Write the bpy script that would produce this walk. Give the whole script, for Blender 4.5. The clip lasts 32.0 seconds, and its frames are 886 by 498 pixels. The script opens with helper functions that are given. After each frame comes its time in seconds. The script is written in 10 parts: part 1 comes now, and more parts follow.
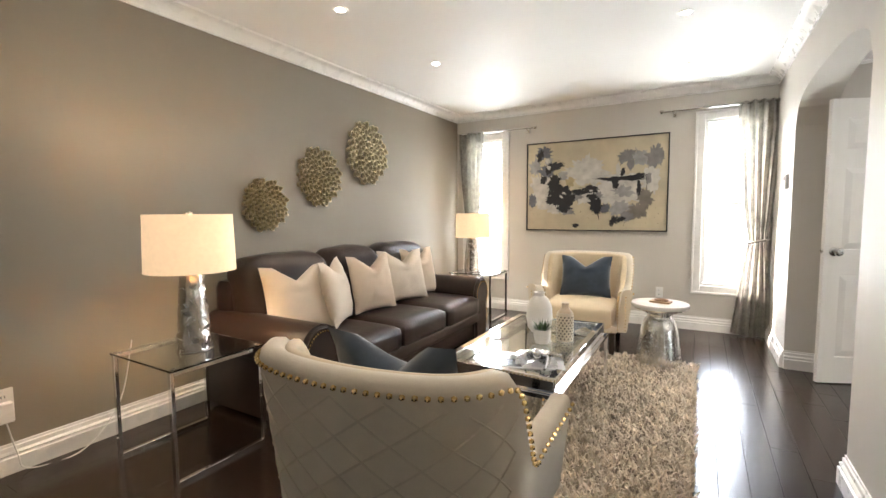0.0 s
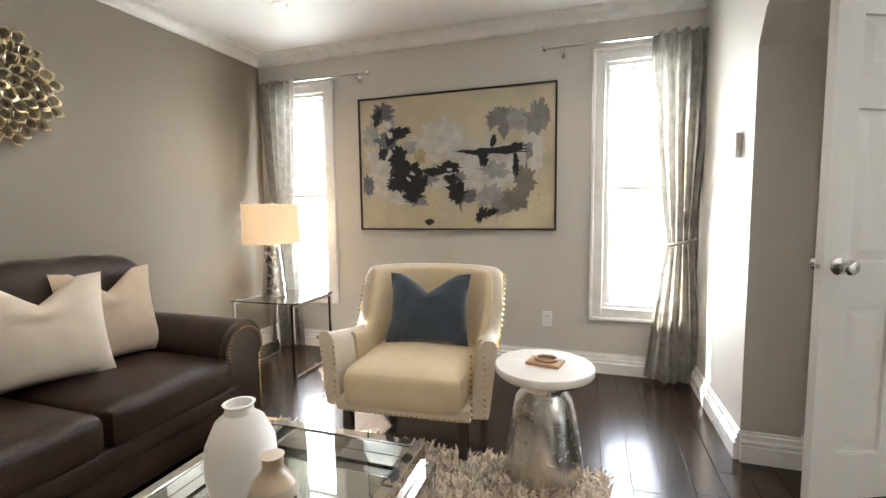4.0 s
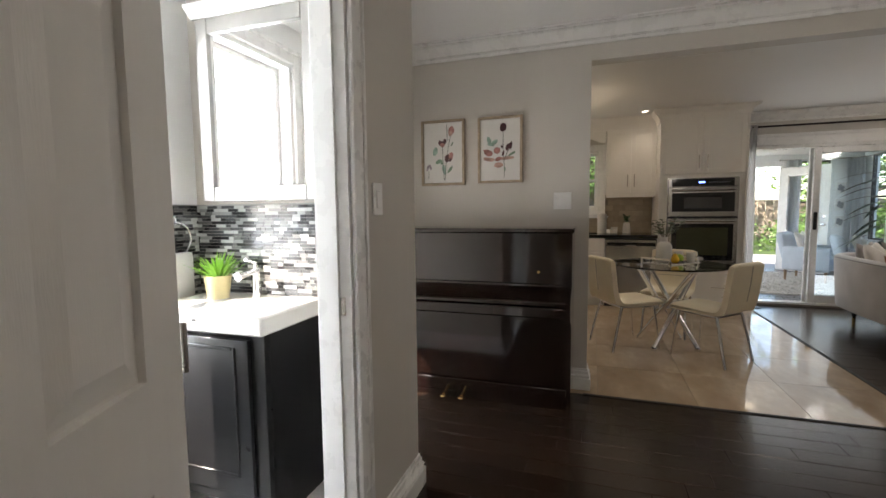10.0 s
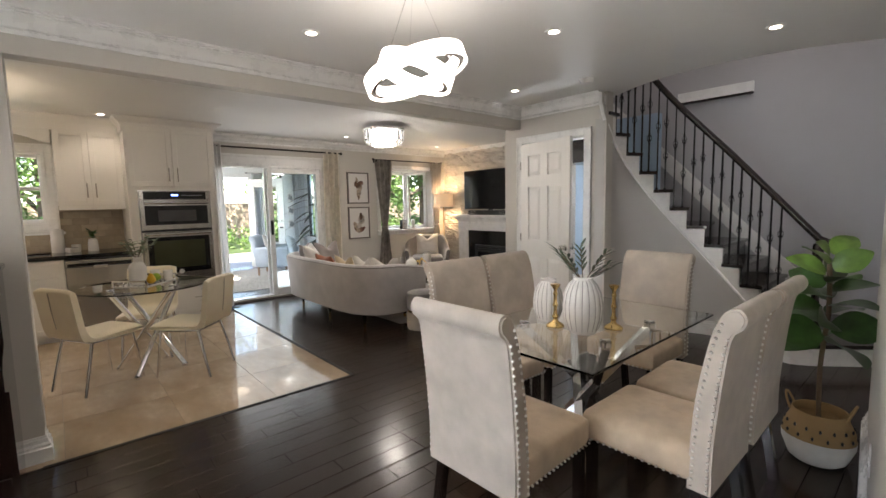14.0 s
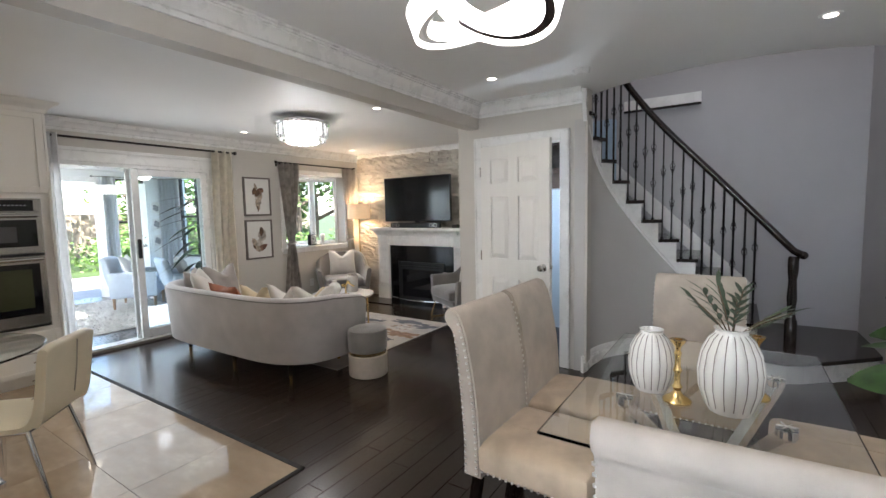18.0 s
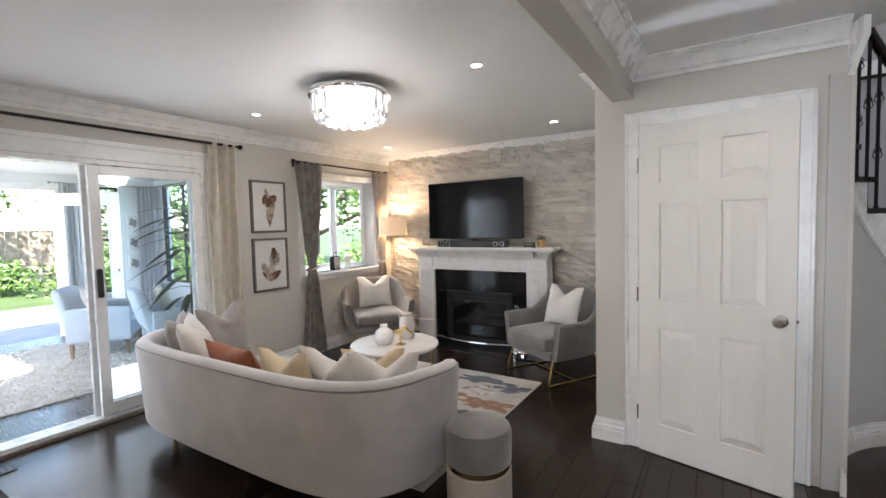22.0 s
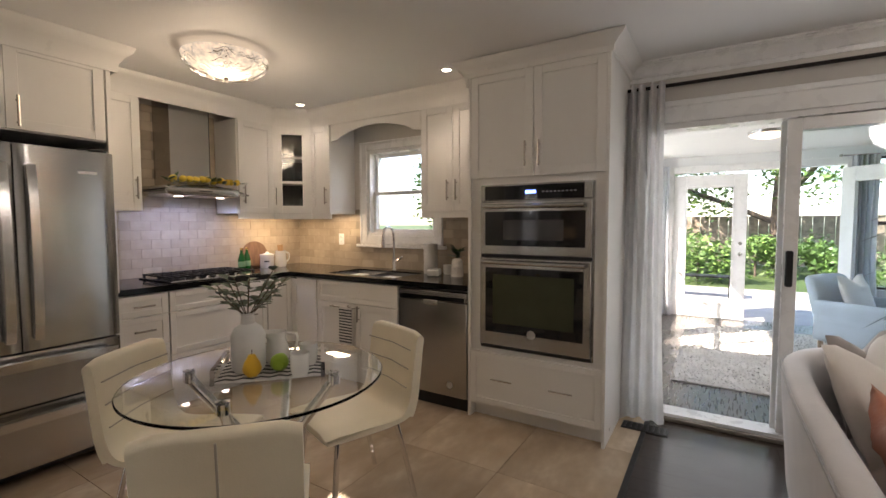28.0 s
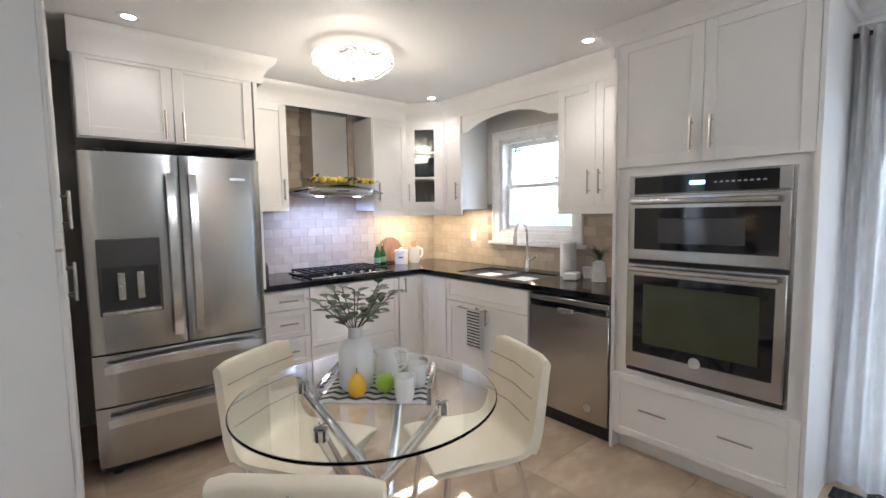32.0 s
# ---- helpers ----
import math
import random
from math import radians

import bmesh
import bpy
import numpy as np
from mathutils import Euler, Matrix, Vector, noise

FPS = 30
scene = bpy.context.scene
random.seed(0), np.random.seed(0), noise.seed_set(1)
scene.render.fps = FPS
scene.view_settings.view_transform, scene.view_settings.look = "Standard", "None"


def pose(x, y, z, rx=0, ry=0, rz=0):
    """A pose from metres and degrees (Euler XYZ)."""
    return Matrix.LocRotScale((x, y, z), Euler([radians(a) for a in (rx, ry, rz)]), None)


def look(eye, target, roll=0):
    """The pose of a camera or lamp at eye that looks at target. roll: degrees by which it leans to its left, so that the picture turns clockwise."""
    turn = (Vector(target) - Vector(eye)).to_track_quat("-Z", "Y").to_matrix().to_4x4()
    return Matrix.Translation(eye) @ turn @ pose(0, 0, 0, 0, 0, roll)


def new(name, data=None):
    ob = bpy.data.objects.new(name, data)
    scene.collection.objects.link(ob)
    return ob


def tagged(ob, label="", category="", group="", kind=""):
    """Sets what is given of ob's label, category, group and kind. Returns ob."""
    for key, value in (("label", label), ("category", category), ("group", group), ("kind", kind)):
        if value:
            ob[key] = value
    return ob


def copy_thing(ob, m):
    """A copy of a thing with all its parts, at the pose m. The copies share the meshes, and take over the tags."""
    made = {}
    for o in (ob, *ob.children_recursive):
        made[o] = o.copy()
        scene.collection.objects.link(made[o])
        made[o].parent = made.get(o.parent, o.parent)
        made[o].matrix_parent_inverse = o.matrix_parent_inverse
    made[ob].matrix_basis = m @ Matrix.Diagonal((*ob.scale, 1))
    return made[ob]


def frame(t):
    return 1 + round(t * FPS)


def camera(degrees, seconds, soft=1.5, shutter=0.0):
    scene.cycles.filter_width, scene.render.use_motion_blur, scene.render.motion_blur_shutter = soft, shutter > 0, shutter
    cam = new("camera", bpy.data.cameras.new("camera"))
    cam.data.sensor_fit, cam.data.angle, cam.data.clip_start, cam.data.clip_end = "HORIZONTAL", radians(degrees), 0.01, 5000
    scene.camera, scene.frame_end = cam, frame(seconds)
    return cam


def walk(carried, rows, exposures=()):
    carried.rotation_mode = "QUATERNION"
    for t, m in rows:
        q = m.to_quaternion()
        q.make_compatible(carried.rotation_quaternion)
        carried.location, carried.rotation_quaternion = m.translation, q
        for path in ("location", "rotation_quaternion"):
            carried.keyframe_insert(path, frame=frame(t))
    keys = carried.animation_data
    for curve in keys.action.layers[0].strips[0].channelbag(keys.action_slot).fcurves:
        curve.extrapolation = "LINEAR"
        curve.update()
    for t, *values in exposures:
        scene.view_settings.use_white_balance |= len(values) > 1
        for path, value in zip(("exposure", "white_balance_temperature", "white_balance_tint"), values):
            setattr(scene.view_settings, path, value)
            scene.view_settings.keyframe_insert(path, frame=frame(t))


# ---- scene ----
# the camera and its walk
cam = camera(89.9, 32.0)
PATH = [
    (0, (0.272, 1.311, 1.249), (-0.729, 3.035, 1.093), -0.4),
    (0.5, (0.228, 1.561, 1.241), (-0.754, 3.295, 1.073), -0.6),
    (1, (0.198, 1.776, 1.229), (-0.772, 3.517, 1.061), -0.6),
    (1.5, (0.144, 2.03, 1.22), (-0.82, 3.774, 1.046), -0.7),
    (2, (0.117, 2.259, 1.2), (-0.846, 4.004, 1.03), -0.6),
    (2.5, (0.118, 2.534, 1.179), (-0.834, 4.286, 1.017), -0.5),
    (4.5, (0.253, 3.55, 1.225), (-0.123, 5.506, 1.043), -0.8),
    (5, (0.359, 3.729, 1.251), (0.297, 5.72, 1.07), -0.8),
    (5.5, (0.455, 3.942, 1.267), (0.742, 5.913, 1.083), -0.7),
    (6, (0.532, 4.102, 1.287), (1.141, 5.999, 1.105), -0.5),
    (6.5, (0.668, 4.254, 1.283), (1.515, 6.057, 1.104), -0.6),
    (7, (0.802, 4.416, 1.294), (1.811, 6.134, 1.119), -0.6),
    (7.5, (0.89, 4.558, 1.278), (2.021, 6.198, 1.108), -0.6),
    (8, (0.964, 4.727, 1.266), (2.235, 6.262, 1.099), -0.5),
    (8.5, (1.046, 4.84, 1.243), (2.455, 6.249, 1.072), -0.6),
    (9, (1.148, 4.931, 1.223), (2.679, 6.207, 1.051), -0.6),
    (9.5, (1.168, 4.965, 1.221), (2.862, 6.014, 1.053), -0.6),
    (10, (1.099, 4.99, 1.237), (2.988, 5.625, 1.071), -0.6),
    (10.5, (1.035, 4.973, 1.25), (3.022, 5.118, 1.078), -0.9),
    (11, (1.011, 4.941, 1.28), (2.984, 4.666, 1.102), -1.0),
    (11.5, (0.987, 4.915, 1.307), (2.885, 4.314, 1.121), -1.1),
    (12, (0.968, 4.901, 1.334), (2.77, 4.056, 1.145), -1.1),
    (12.5, (0.962, 4.901, 1.361), (2.664, 3.868, 1.17), -1.1),
    (13, (0.951, 4.9, 1.383), (2.565, 3.735, 1.186), -1.1),
    (13.5, (0.951, 4.902, 1.385), (2.496, 3.648, 1.187), -1.0),
    (14, (0.973, 4.877, 1.396), (2.471, 3.568, 1.193), -1.1),
    (14.5, (1.034, 4.837, 1.388), (2.493, 3.485, 1.183), -1.1),
    (15, (1.146, 4.771, 1.382), (2.561, 3.372, 1.176), -1.0),
    (15.5, (1.236, 4.741, 1.402), (2.604, 3.297, 1.194), -1.0),
    (17.5, (1.956, 4.711, 1.428), (3.074, 3.062, 1.244), -1.2),
    (18, (2.137, 4.665, 1.433), (3.238, 3.004, 1.264), -1.2),
    (18.5, (2.362, 4.608, 1.436), (3.452, 2.938, 1.276), -1.1),
    (19, (2.579, 4.567, 1.448), (3.658, 2.889, 1.302), -1.0),
    (19.5, (2.8, 4.464, 1.444), (3.866, 2.778, 1.301), -1.3),
    (20, (2.999, 4.352, 1.444), (4.064, 2.664, 1.312), -1.2),
    (20.5, (3.2, 4.226, 1.442), (4.262, 2.536, 1.317), -1.3),
    (21, (3.409, 4.112, 1.459), (4.473, 2.422, 1.341), -1.2),
    (21.5, (3.597, 3.982, 1.446), (4.658, 2.29, 1.332), -1.3),
    (22, (3.778, 3.837, 1.463), (4.838, 2.145, 1.354), -1.4),
    (22.5, (3.946, 3.711, 1.438), (5.005, 2.017, 1.342), -1.3),
    (23, (4.132, 3.586, 1.435), (5.192, 1.893, 1.337), -1.4),
    (23.5, (4.276, 3.483, 1.416), (5.328, 1.785, 1.319), -1.5),
    (24, (4.387, 3.308, 1.396), (5.448, 1.615, 1.296), -1.4),
    (24.5, (4.501, 3.193, 1.393), (5.562, 1.501, 1.284), -1.7),
    (26.5, (4.721, 2.803, 1.255), (6.567, 2.036, 1.192), -0.5),
    (27, (4.636, 2.761, 1.267), (6.634, 2.717, 1.184), -0.2),
    (27.5, (4.484, 2.77, 1.307), (6.39, 3.368, 1.211), -0.0),
    (28, (4.413, 2.751, 1.355), (6.113, 3.799, 1.242), -0.1),
    (28.5, (4.382, 2.74, 1.419), (5.894, 4.042, 1.289), -0.3),
    (29, (4.368, 2.73, 1.468), (5.777, 4.142, 1.329), -0.4),
    (29.5, (4.362, 2.732, 1.487), (5.722, 4.191, 1.34), -0.4),
    (30, (4.366, 2.737, 1.482), (5.702, 4.218, 1.334), -0.5),
    (30.5, (4.385, 2.745, 1.472), (5.71, 4.236, 1.323), -0.5),
    (31, (4.442, 2.771, 1.46), (5.756, 4.272, 1.307), -0.6),
    (31.5, (4.572, 2.829, 1.435), (5.872, 4.34, 1.275), -0.7),
    (32, (4.71, 2.869, 1.424), (5.989, 4.399, 1.262), -0.8),
]
walk(cam, [(t, look(eye, target, roll)) for t, eye, target, roll in PATH],
     [(0, 4.22, 6500, 11), (2.5, 4.09, 6500, 11), (5, 3.3, 6300, 10), (6, 2.5, 6500, 11), (7, 2.25, 6700, 12), (8, 2.45, 7900, 16), (9, 2.99, 8000, 20), (10, 2.46, 6900, 14), (11, 2.84, 7300, 20), (12, 3.55, 7200, 19), (13, 3.55, 7000, 15), (14, 3.06, 6800, 14), (15, 3.04, 6600, 13), (18, 3.26, 6200, 12), (19, 3.71, 6300, 13), (20, 3.66, 6300, 14), (22, 3.36, 6200, 15), (23, 3.02, 6200, 15), (24, 2.84, 6200, 16), (27, 2.95, 5900, 15), (28, 2.69, 6900, 18), (29, 2.99, 7100, 20), (30, 3.12, 6600, 16), (31, 3.36, 6000, 13), (32, 3.63, 5600, 13)])

# ---- light ----
world = bpy.data.worlds.new("daylight")
scene.world = world
world.use_nodes = True
_nt = world.node_tree
_sky = _nt.nodes.new("ShaderNodeTexSky")
_sky.sky_type, _sky.sun_disc = "NISHITA", False
_sky.sun_elevation, _sky.sun_rotation = radians(42), radians(-44)
_nt.links.new(_sky.outputs[0], _nt.nodes["Background"].inputs[0])
_nt.nodes["Background"].inputs[1].default_value = 0.11


INDOOR = 0.12


def lamp(name, kind, m, energy, colour, **kw):
    data = bpy.data.lights.new(name, kind)
    data.energy, data.color = energy * (1.0 if kind == "SUN" else INDOOR), colour
    if kind == "AREA":
        data.shape, data.size, data.size_y = "RECTANGLE", kw["w"], kw["h"]
    elif kind == "SUN":
        data.angle = radians(0.5)
    else:
        data.shadow_soft_size = kw.get("r", 0.05)
        if kind == "SPOT":
            data.spot_size, data.spot_blend = radians(kw.get("cone", 110)), 0.7
    ob = new(name, data)
    ob.matrix_world = m
    return ob


lamp("sun", "SUN", look((-16.7, 21.6, 27), (4, 0, 0)), 3.2, (1.0, 0.93, 0.82))
DAY = (0.93, 0.97, 1.0)
WARM = (1.0, 0.78, 0.52)
SOFT = (1.0, 0.88, 0.74)
# daylight in the openings
lamp("window_light", "AREA", look((-2.15, 6.86, 1.35), (-2.15, 0, 0.4)), 34, DAY, w=0.6, h=1.7)
lamp("window_light", "AREA", look((0.52, 6.86, 1.35), (0.52, 0, 0.4)), 40, DAY, w=0.6, h=1.7)
lamp("window_light", "AREA", look((2.13, 7.02, 1.35), (2.13, 0, 1.1)), 50, (0.80, 0.90, 1.0), w=0.6, h=1.6)
# unseen entry opening; its lamp brightens the piano wall
lamp("window_light", "AREA", look((3.24, 6.86, 0.78), (3.24, 0, 1.2)), 22, DAY, w=0.46, h=0.85)
lamp("window_light", "AREA", look((9.9, 3.92, 1.45), (9.9, 0, 0.8)), 45, (0.82, 0.92, 1.0), w=2.8, h=1.3)
lamp("window_light", "AREA", look((7.752, 2.37, 1.05), (5.0, 2.37, 0.8)), 11, (0.86, 0.94, 1.0), w=1.6, h=1.8)
lamp("window_light", "AREA", look((8.75, -0.25, 2.35), (6.9, -0.25, 0.9)), 40, DAY, w=1.0, h=0.5)
lamp("window_light", "AREA", look((8.4, 5.3, 2.5), (6.9, 5.3, 0.9)), 18, DAY, w=0.7, h=0.4)
# no opening here: an unseen lamp added to brighten the stairwell
lamp("stairwell_fill", "AREA", look((2.2, 0.0, 4.88), (2.2, 0.0, 0)), 22, (1.0, 0.95, 0.90), w=1.6, h=1.2)

# ---- materials ----
MATS = {}


def surf(name, col, rough=0.5, metal=0.0, var=0.08, scale=6.0, fine=0.0, fine_scale=90.0, bump=0.0, bump_scale=120.0, coat=0.0,
         rand=0.0, emit=0.0, stretch=None, island=False, sheen=0.0, col2=None, spec=0.5):
    """A procedural surface: colour varied at two scales, with relief and gloss."""
    if name in MATS:
        return MATS[name]
    m = bpy.data.materials.new(name)
    m.use_nodes = True
    t = m.node_tree
    L, N = t.links.new, t.nodes.new
    b = t.nodes["Principled BSDF"]
    b.inputs["Metallic"].default_value = metal
    b.inputs["Specular IOR Level"].default_value = spec
    if coat:
        b.inputs["Coat Weight"].default_value = coat
        b.inputs["Coat Roughness"].default_value = 0.06
    if sheen:
        b.inputs["Sheen Weight"].default_value = sheen
    co = N("ShaderNodeTexCoord")
    vec = co.outputs["Object"]
    if rand and not island:
        off = N("ShaderNodeVectorMath")
        off.operation = "MULTIPLY_ADD"
        off.inputs[1].default_value = (37.0, 91.0, 53.0)
        L(N("ShaderNodeObjectInfo").outputs["Random"], off.inputs[0])
        L(vec, off.inputs[2])
        vec = off.outputs[0]
    if stretch:
        mp = N("ShaderNodeMapping")
        mp.inputs["Scale"].default_value = stretch
        L(vec, mp.inputs["Vector"])
        vec = mp.outputs[0]

    def noise_tex(s, detail=4.0):
        n = N("ShaderNodeTexNoise")
        n.inputs["Scale"].default_value, n.inputs["Detail"].default_value = s, detail
        L(vec, n.inputs["Vector"])
        return n.outputs["Fac"]

    def mix(a, bb, fac):
        x = N("ShaderNodeMix")
        x.data_type = "RGBA"
        for sock, v in ((x.inputs["A"], a), (x.inputs["B"], bb), (x.inputs["Factor"], fac)):
            if isinstance(v, bpy.types.NodeSocket):
                L(v, sock)
            else:
                sock.default_value = v
        return x.outputs["Result"]

    c = (*col, 1.0)
    dark = (*(col2 or [v * (1 - 2.2 * var) for v in col]), 1.0)
    ramp = N("ShaderNodeValToRGB")
    ramp.color_ramp.elements[0].position, ramp.color_ramp.elements[1].position = 0.32, 0.68
    ramp.color_ramp.elements[0].color, ramp.color_ramp.elements[1].color = dark, c
    L(noise_tex(scale), ramp.inputs[0])
    out = ramp.outputs[0]
    if fine:
        out = mix(out, (*[v * (1 - 3 * fine) for v in col], 1.0), noise_tex(fine_scale, 2.0))
    if rand:
        if island:
            g = N("ShaderNodeNewGeometry")
            r = g.outputs["Random Per Island"]
        else:
            r = N("ShaderNodeObjectInfo").outputs["Random"]
        h = N("ShaderNodeHueSaturation")
        mr = N("ShaderNodeMapRange")
        mr.inputs["To Min"].default_value, mr.inputs["To Max"].default_value = 1 - rand, 1 + rand
        L(r, mr.inputs["Value"])
        L(mr.outputs[0], h.inputs["Value"])
        L(out, h.inputs["Color"])
        out = h.outputs[0]
    L(out, b.inputs["Base Color"])
    rr = N("ShaderNodeMapRange")
    rr.inputs["To Min"].default_value, rr.inputs["To Max"].default_value = max(0.02, rough * 0.8), min(1.0, rough * 1.2)
    L(noise_tex(scale * 2.3), rr.inputs["Value"])
    L(rr.outputs[0], b.inputs["Roughness"])
    if bump:
        bp = N("ShaderNodeBump")
        bp.inputs["Strength"].default_value, bp.inputs["Distance"].default_value = bump, 0.004
        L(noise_tex(bump_scale, 3.0), bp.inputs["Height"])
        L(bp.outputs[0], b.inputs["Normal"])
    if emit:
        b.inputs["Emission Color"].default_value = c
        b.inputs["Emission Strength"].default_value = emit
    MATS[name] = m
    return m


def glass(name, tint=(1, 1, 1), rough=0.0, ior=1.45):
    if name in MATS:
        return MATS[name]
    m = bpy.data.materials.new(name)
    m.use_nodes = True
    b = m.node_tree.nodes["Principled BSDF"]
    b.inputs["Base Color"].default_value = (*tint, 1)
    b.inputs["Transmission Weight"].default_value = 1.0
    b.inputs["Roughness"].default_value = rough
    b.inputs["IOR"].default_value = ior
    MATS[name] = m
    return m


def glow(name, col, strength):
    if name in MATS:
        return MATS[name]
    m = bpy.data.materials.new(name)
    m.use_nodes = True
    b = m.node_tree.nodes["Principled BSDF"]
    b.inputs["Base Color"].default_value = (*col, 1)
    b.inputs["Emission Color"].default_value = (*col, 1)
    b.inputs["Emission Strength"].default_value = strength
    MATS[name] = m
    return m


TAUPE = surf("taupe wall paint", (0.27, 0.235, 0.185), 0.55, var=0.02, scale=1.5, bump=0.05, bump_scale=260)
GREIGE = surf("greige wall paint", (0.60, 0.565, 0.515), 0.55, var=0.02, scale=1.5, bump=0.05, bump_scale=260)
GREY_PAINT = surf("cool grey wall paint", (0.44, 0.43, 0.445), 0.55, var=0.02, scale=1.5, bump=0.05, bump_scale=260)
WHITE_WALL = surf("white wall paint", (0.8, 0.8, 0.79), 0.5, var=0.015, scale=2, bump=0.04, bump_scale=240)
CEIL = surf("white ceiling paint", (0.82, 0.81, 0.79), 0.6, var=0.01, scale=2, bump=0.04, bump_scale=200)
TRIM = surf("white gloss trim", (0.82, 0.81, 0.79), 0.28, var=0.015, scale=5, bump=0.02, bump_scale=60)
DOORW = surf("white door paint", (0.80, 0.775, 0.735), 0.32, var=0.015, scale=4, bump=0.12, bump_scale=70, stretch=(6, 6, 0.6))
WOODFL = surf("espresso hardwood", (0.032, 0.018, 0.012), 0.22, var=0.22, scale=5, fine=0.12, fine_scale=60, bump=0.05, bump_scale=40, rand=0.3, stretch=(9, 1, 1), coat=0.08, spec=0.38)
TILEM = surf("polished beige marble tile", (0.64, 0.51, 0.37), 0.05, var=0.16, scale=2.6, fine=0.13, fine_scale=12, rand=0.09, stretch=(1, 1.9, 1), col2=(0.36, 0.255, 0.165))
GROUT = surf("beige grout", (0.30, 0.25, 0.19), 0.8)
SUBFL = surf("dark floor joint", (0.008, 0.006, 0.005), 0.7)
PORC = surf("white porcelain tile", (0.78, 0.78, 0.77), 0.12, var=0.02)
CHROME = surf("polished chrome", (0.82, 0.82, 0.83), 0.07, metal=1, var=0.01)
NICKEL = surf("brushed nickel", (0.62, 0.60, 0.57), 0.26, metal=1, var=0.03, scale=20)
STEEL = surf("brushed stainless steel", (0.50, 0.49, 0.47), 0.22, metal=1, var=0.03, scale=60, stretch=(1, 1, 12))
BRASS = surf("polished brass", (0.80, 0.58, 0.25), 0.18, metal=1, var=0.04)
NAILH = surf("nickel nailhead", (0.78, 0.76, 0.72), 0.3, metal=1, var=0.02)
GOLDP = surf("gold wire", (0.84, 0.74, 0.52), 0.3, metal=1, var=0.05)
IRON = surf("black wrought iron", (0.012, 0.011, 0.011), 0.4, metal=0.4, var=0.1)
BLACK = surf("black plastic", (0.012, 0.012, 0.013), 0.3, var=0.1)
BLACKG = surf("black glass", (0.006, 0.006, 0.008), 0.05, var=0.0)
DARKW = surf("dark mahogany", (0.013, 0.0055, 0.004), 0.10, var=0.25, scale=3, fine=0.15, fine_scale=40, stretch=(8, 1, 1), coat=0.5)
ESPR = surf("espresso stair wood", (0.022, 0.013, 0.010), 0.22, var=0.2, scale=4, coat=0.3)
LEATH = surf("dark brown leather", (0.032, 0.016, 0.012), 0.34, var=0.25, scale=5, bump=0.35, bump_scale=150, spec=0.42)
LINEN = surf("cream linen", (0.70, 0.62, 0.50), 0.85, var=0.06, scale=12, fine=0.06, fine_scale=300, bump=0.35, bump_scale=420, sheen=0.2)
CREAM = surf("cream cushion cloth", (0.72, 0.63, 0.52), 0.85, var=0.05, scale=9, fine=0.05, fine_scale=250, bump=0.3, bump_scale=300, sheen=0.2)
PEACH = surf("beige cushion cloth", (0.66, 0.53, 0.40), 0.85, var=0.06, scale=9, fine=0.05, fine_scale=250, bump=0.3, bump_scale=300, sheen=0.2)
IVORY = surf("ivory cushion cloth", (0.74, 0.70, 0.65), 0.85, var=0.05, scale=9, fine=0.04, fine_scale=250, bump=0.3, bump_scale=300, sheen=0.2)
NAVY = surf("slate blue velvet", (0.035, 0.055, 0.085), 0.8, var=0.15, scale=9, sheen=0.5, bump=0.15, bump_scale=200)
VELB = surf("champagne velvet", (0.52, 0.40, 0.285), 0.75, var=0.13, scale=8, sheen=0.15, bump=0.2, bump_scale=220)
VELS = surf("silver velvet", (0.49, 0.425, 0.36), 0.75, var=0.10, scale=8, sheen=0.15, bump=0.12, bump_scale=220)
VELG = surf("grey velvet", (0.19, 0.175, 0.165), 0.7, var=0.14, scale=6, sheen=0.6, bump=0.15, bump_scale=220)
RUST = surf("rust velvet", (0.36, 0.10, 0.03), 0.7, var=0.12, scale=9, sheen=0.1, bump=0.3, bump_scale=90)
WLEATH = surf("ivory leatherette", (0.80, 0.72, 0.55), 0.38, var=0.03, scale=6, bump=0.12, bump_scale=200)
SHADE = surf("lit linen lamp shade", (0.85, 0.60, 0.36), 0.8, var=0.03, scale=40, emit=0.05)
CURT = surf("silver grey damask", (0.50, 0.475, 0.42), 0.36, var=0.30, scale=15, fine=0.06, fine_scale=60, sheen=0.3, bump=0.15, bump_scale=60)
CURTW = surf("ivory curtain cloth", (0.86, 0.81, 0.71), 0.75, var=0.07, scale=14, bump=0.2, bump_scale=160)
CURTG = surf("taupe grey curtain cloth", (0.46, 0.415, 0.37), 0.4, var=0.24, scale=9, bump=0.2, bump_scale=110)
SHEER = surf("white curtain cloth", (0.88, 0.87, 0.86), 0.75, var=0.04, scale=14, bump=0.15, bump_scale=160)
CAB = surf("white cabinet lacquer", (0.80, 0.78, 0.74), 0.3, var=0.012, scale=4)
GRANITE = surf("black granite", (0.010, 0.010, 0.011), 0.1, var=0.3, scale=60)
STONE = surf("white ledgestone", (0.66, 0.615, 0.545), 0.8, var=0.14, scale=9, fine=0.07, fine_scale=50, bump=0.8, bump_scale=60, rand=0.12)
STONEJ = surf("white ledgestone in bulk", (0.66, 0.615, 0.545), 0.8, var=0.14, scale=9, fine=0.07, fine_scale=50, bump=0.8, bump_scale=60, rand=0.12, island=True)
CERAM = surf("white glazed ceramic", (0.78, 0.76, 0.72), 0.16, var=0.02, scale=8)
CERAMM = surf("matt white ceramic", (0.74, 0.72, 0.68), 0.55, var=0.03, scale=8, bump=0.1)
LEAF = surf("glossy green leaf", (0.045, 0.115, 0.025), 0.32, var=0.25, scale=14, rand=0.25)
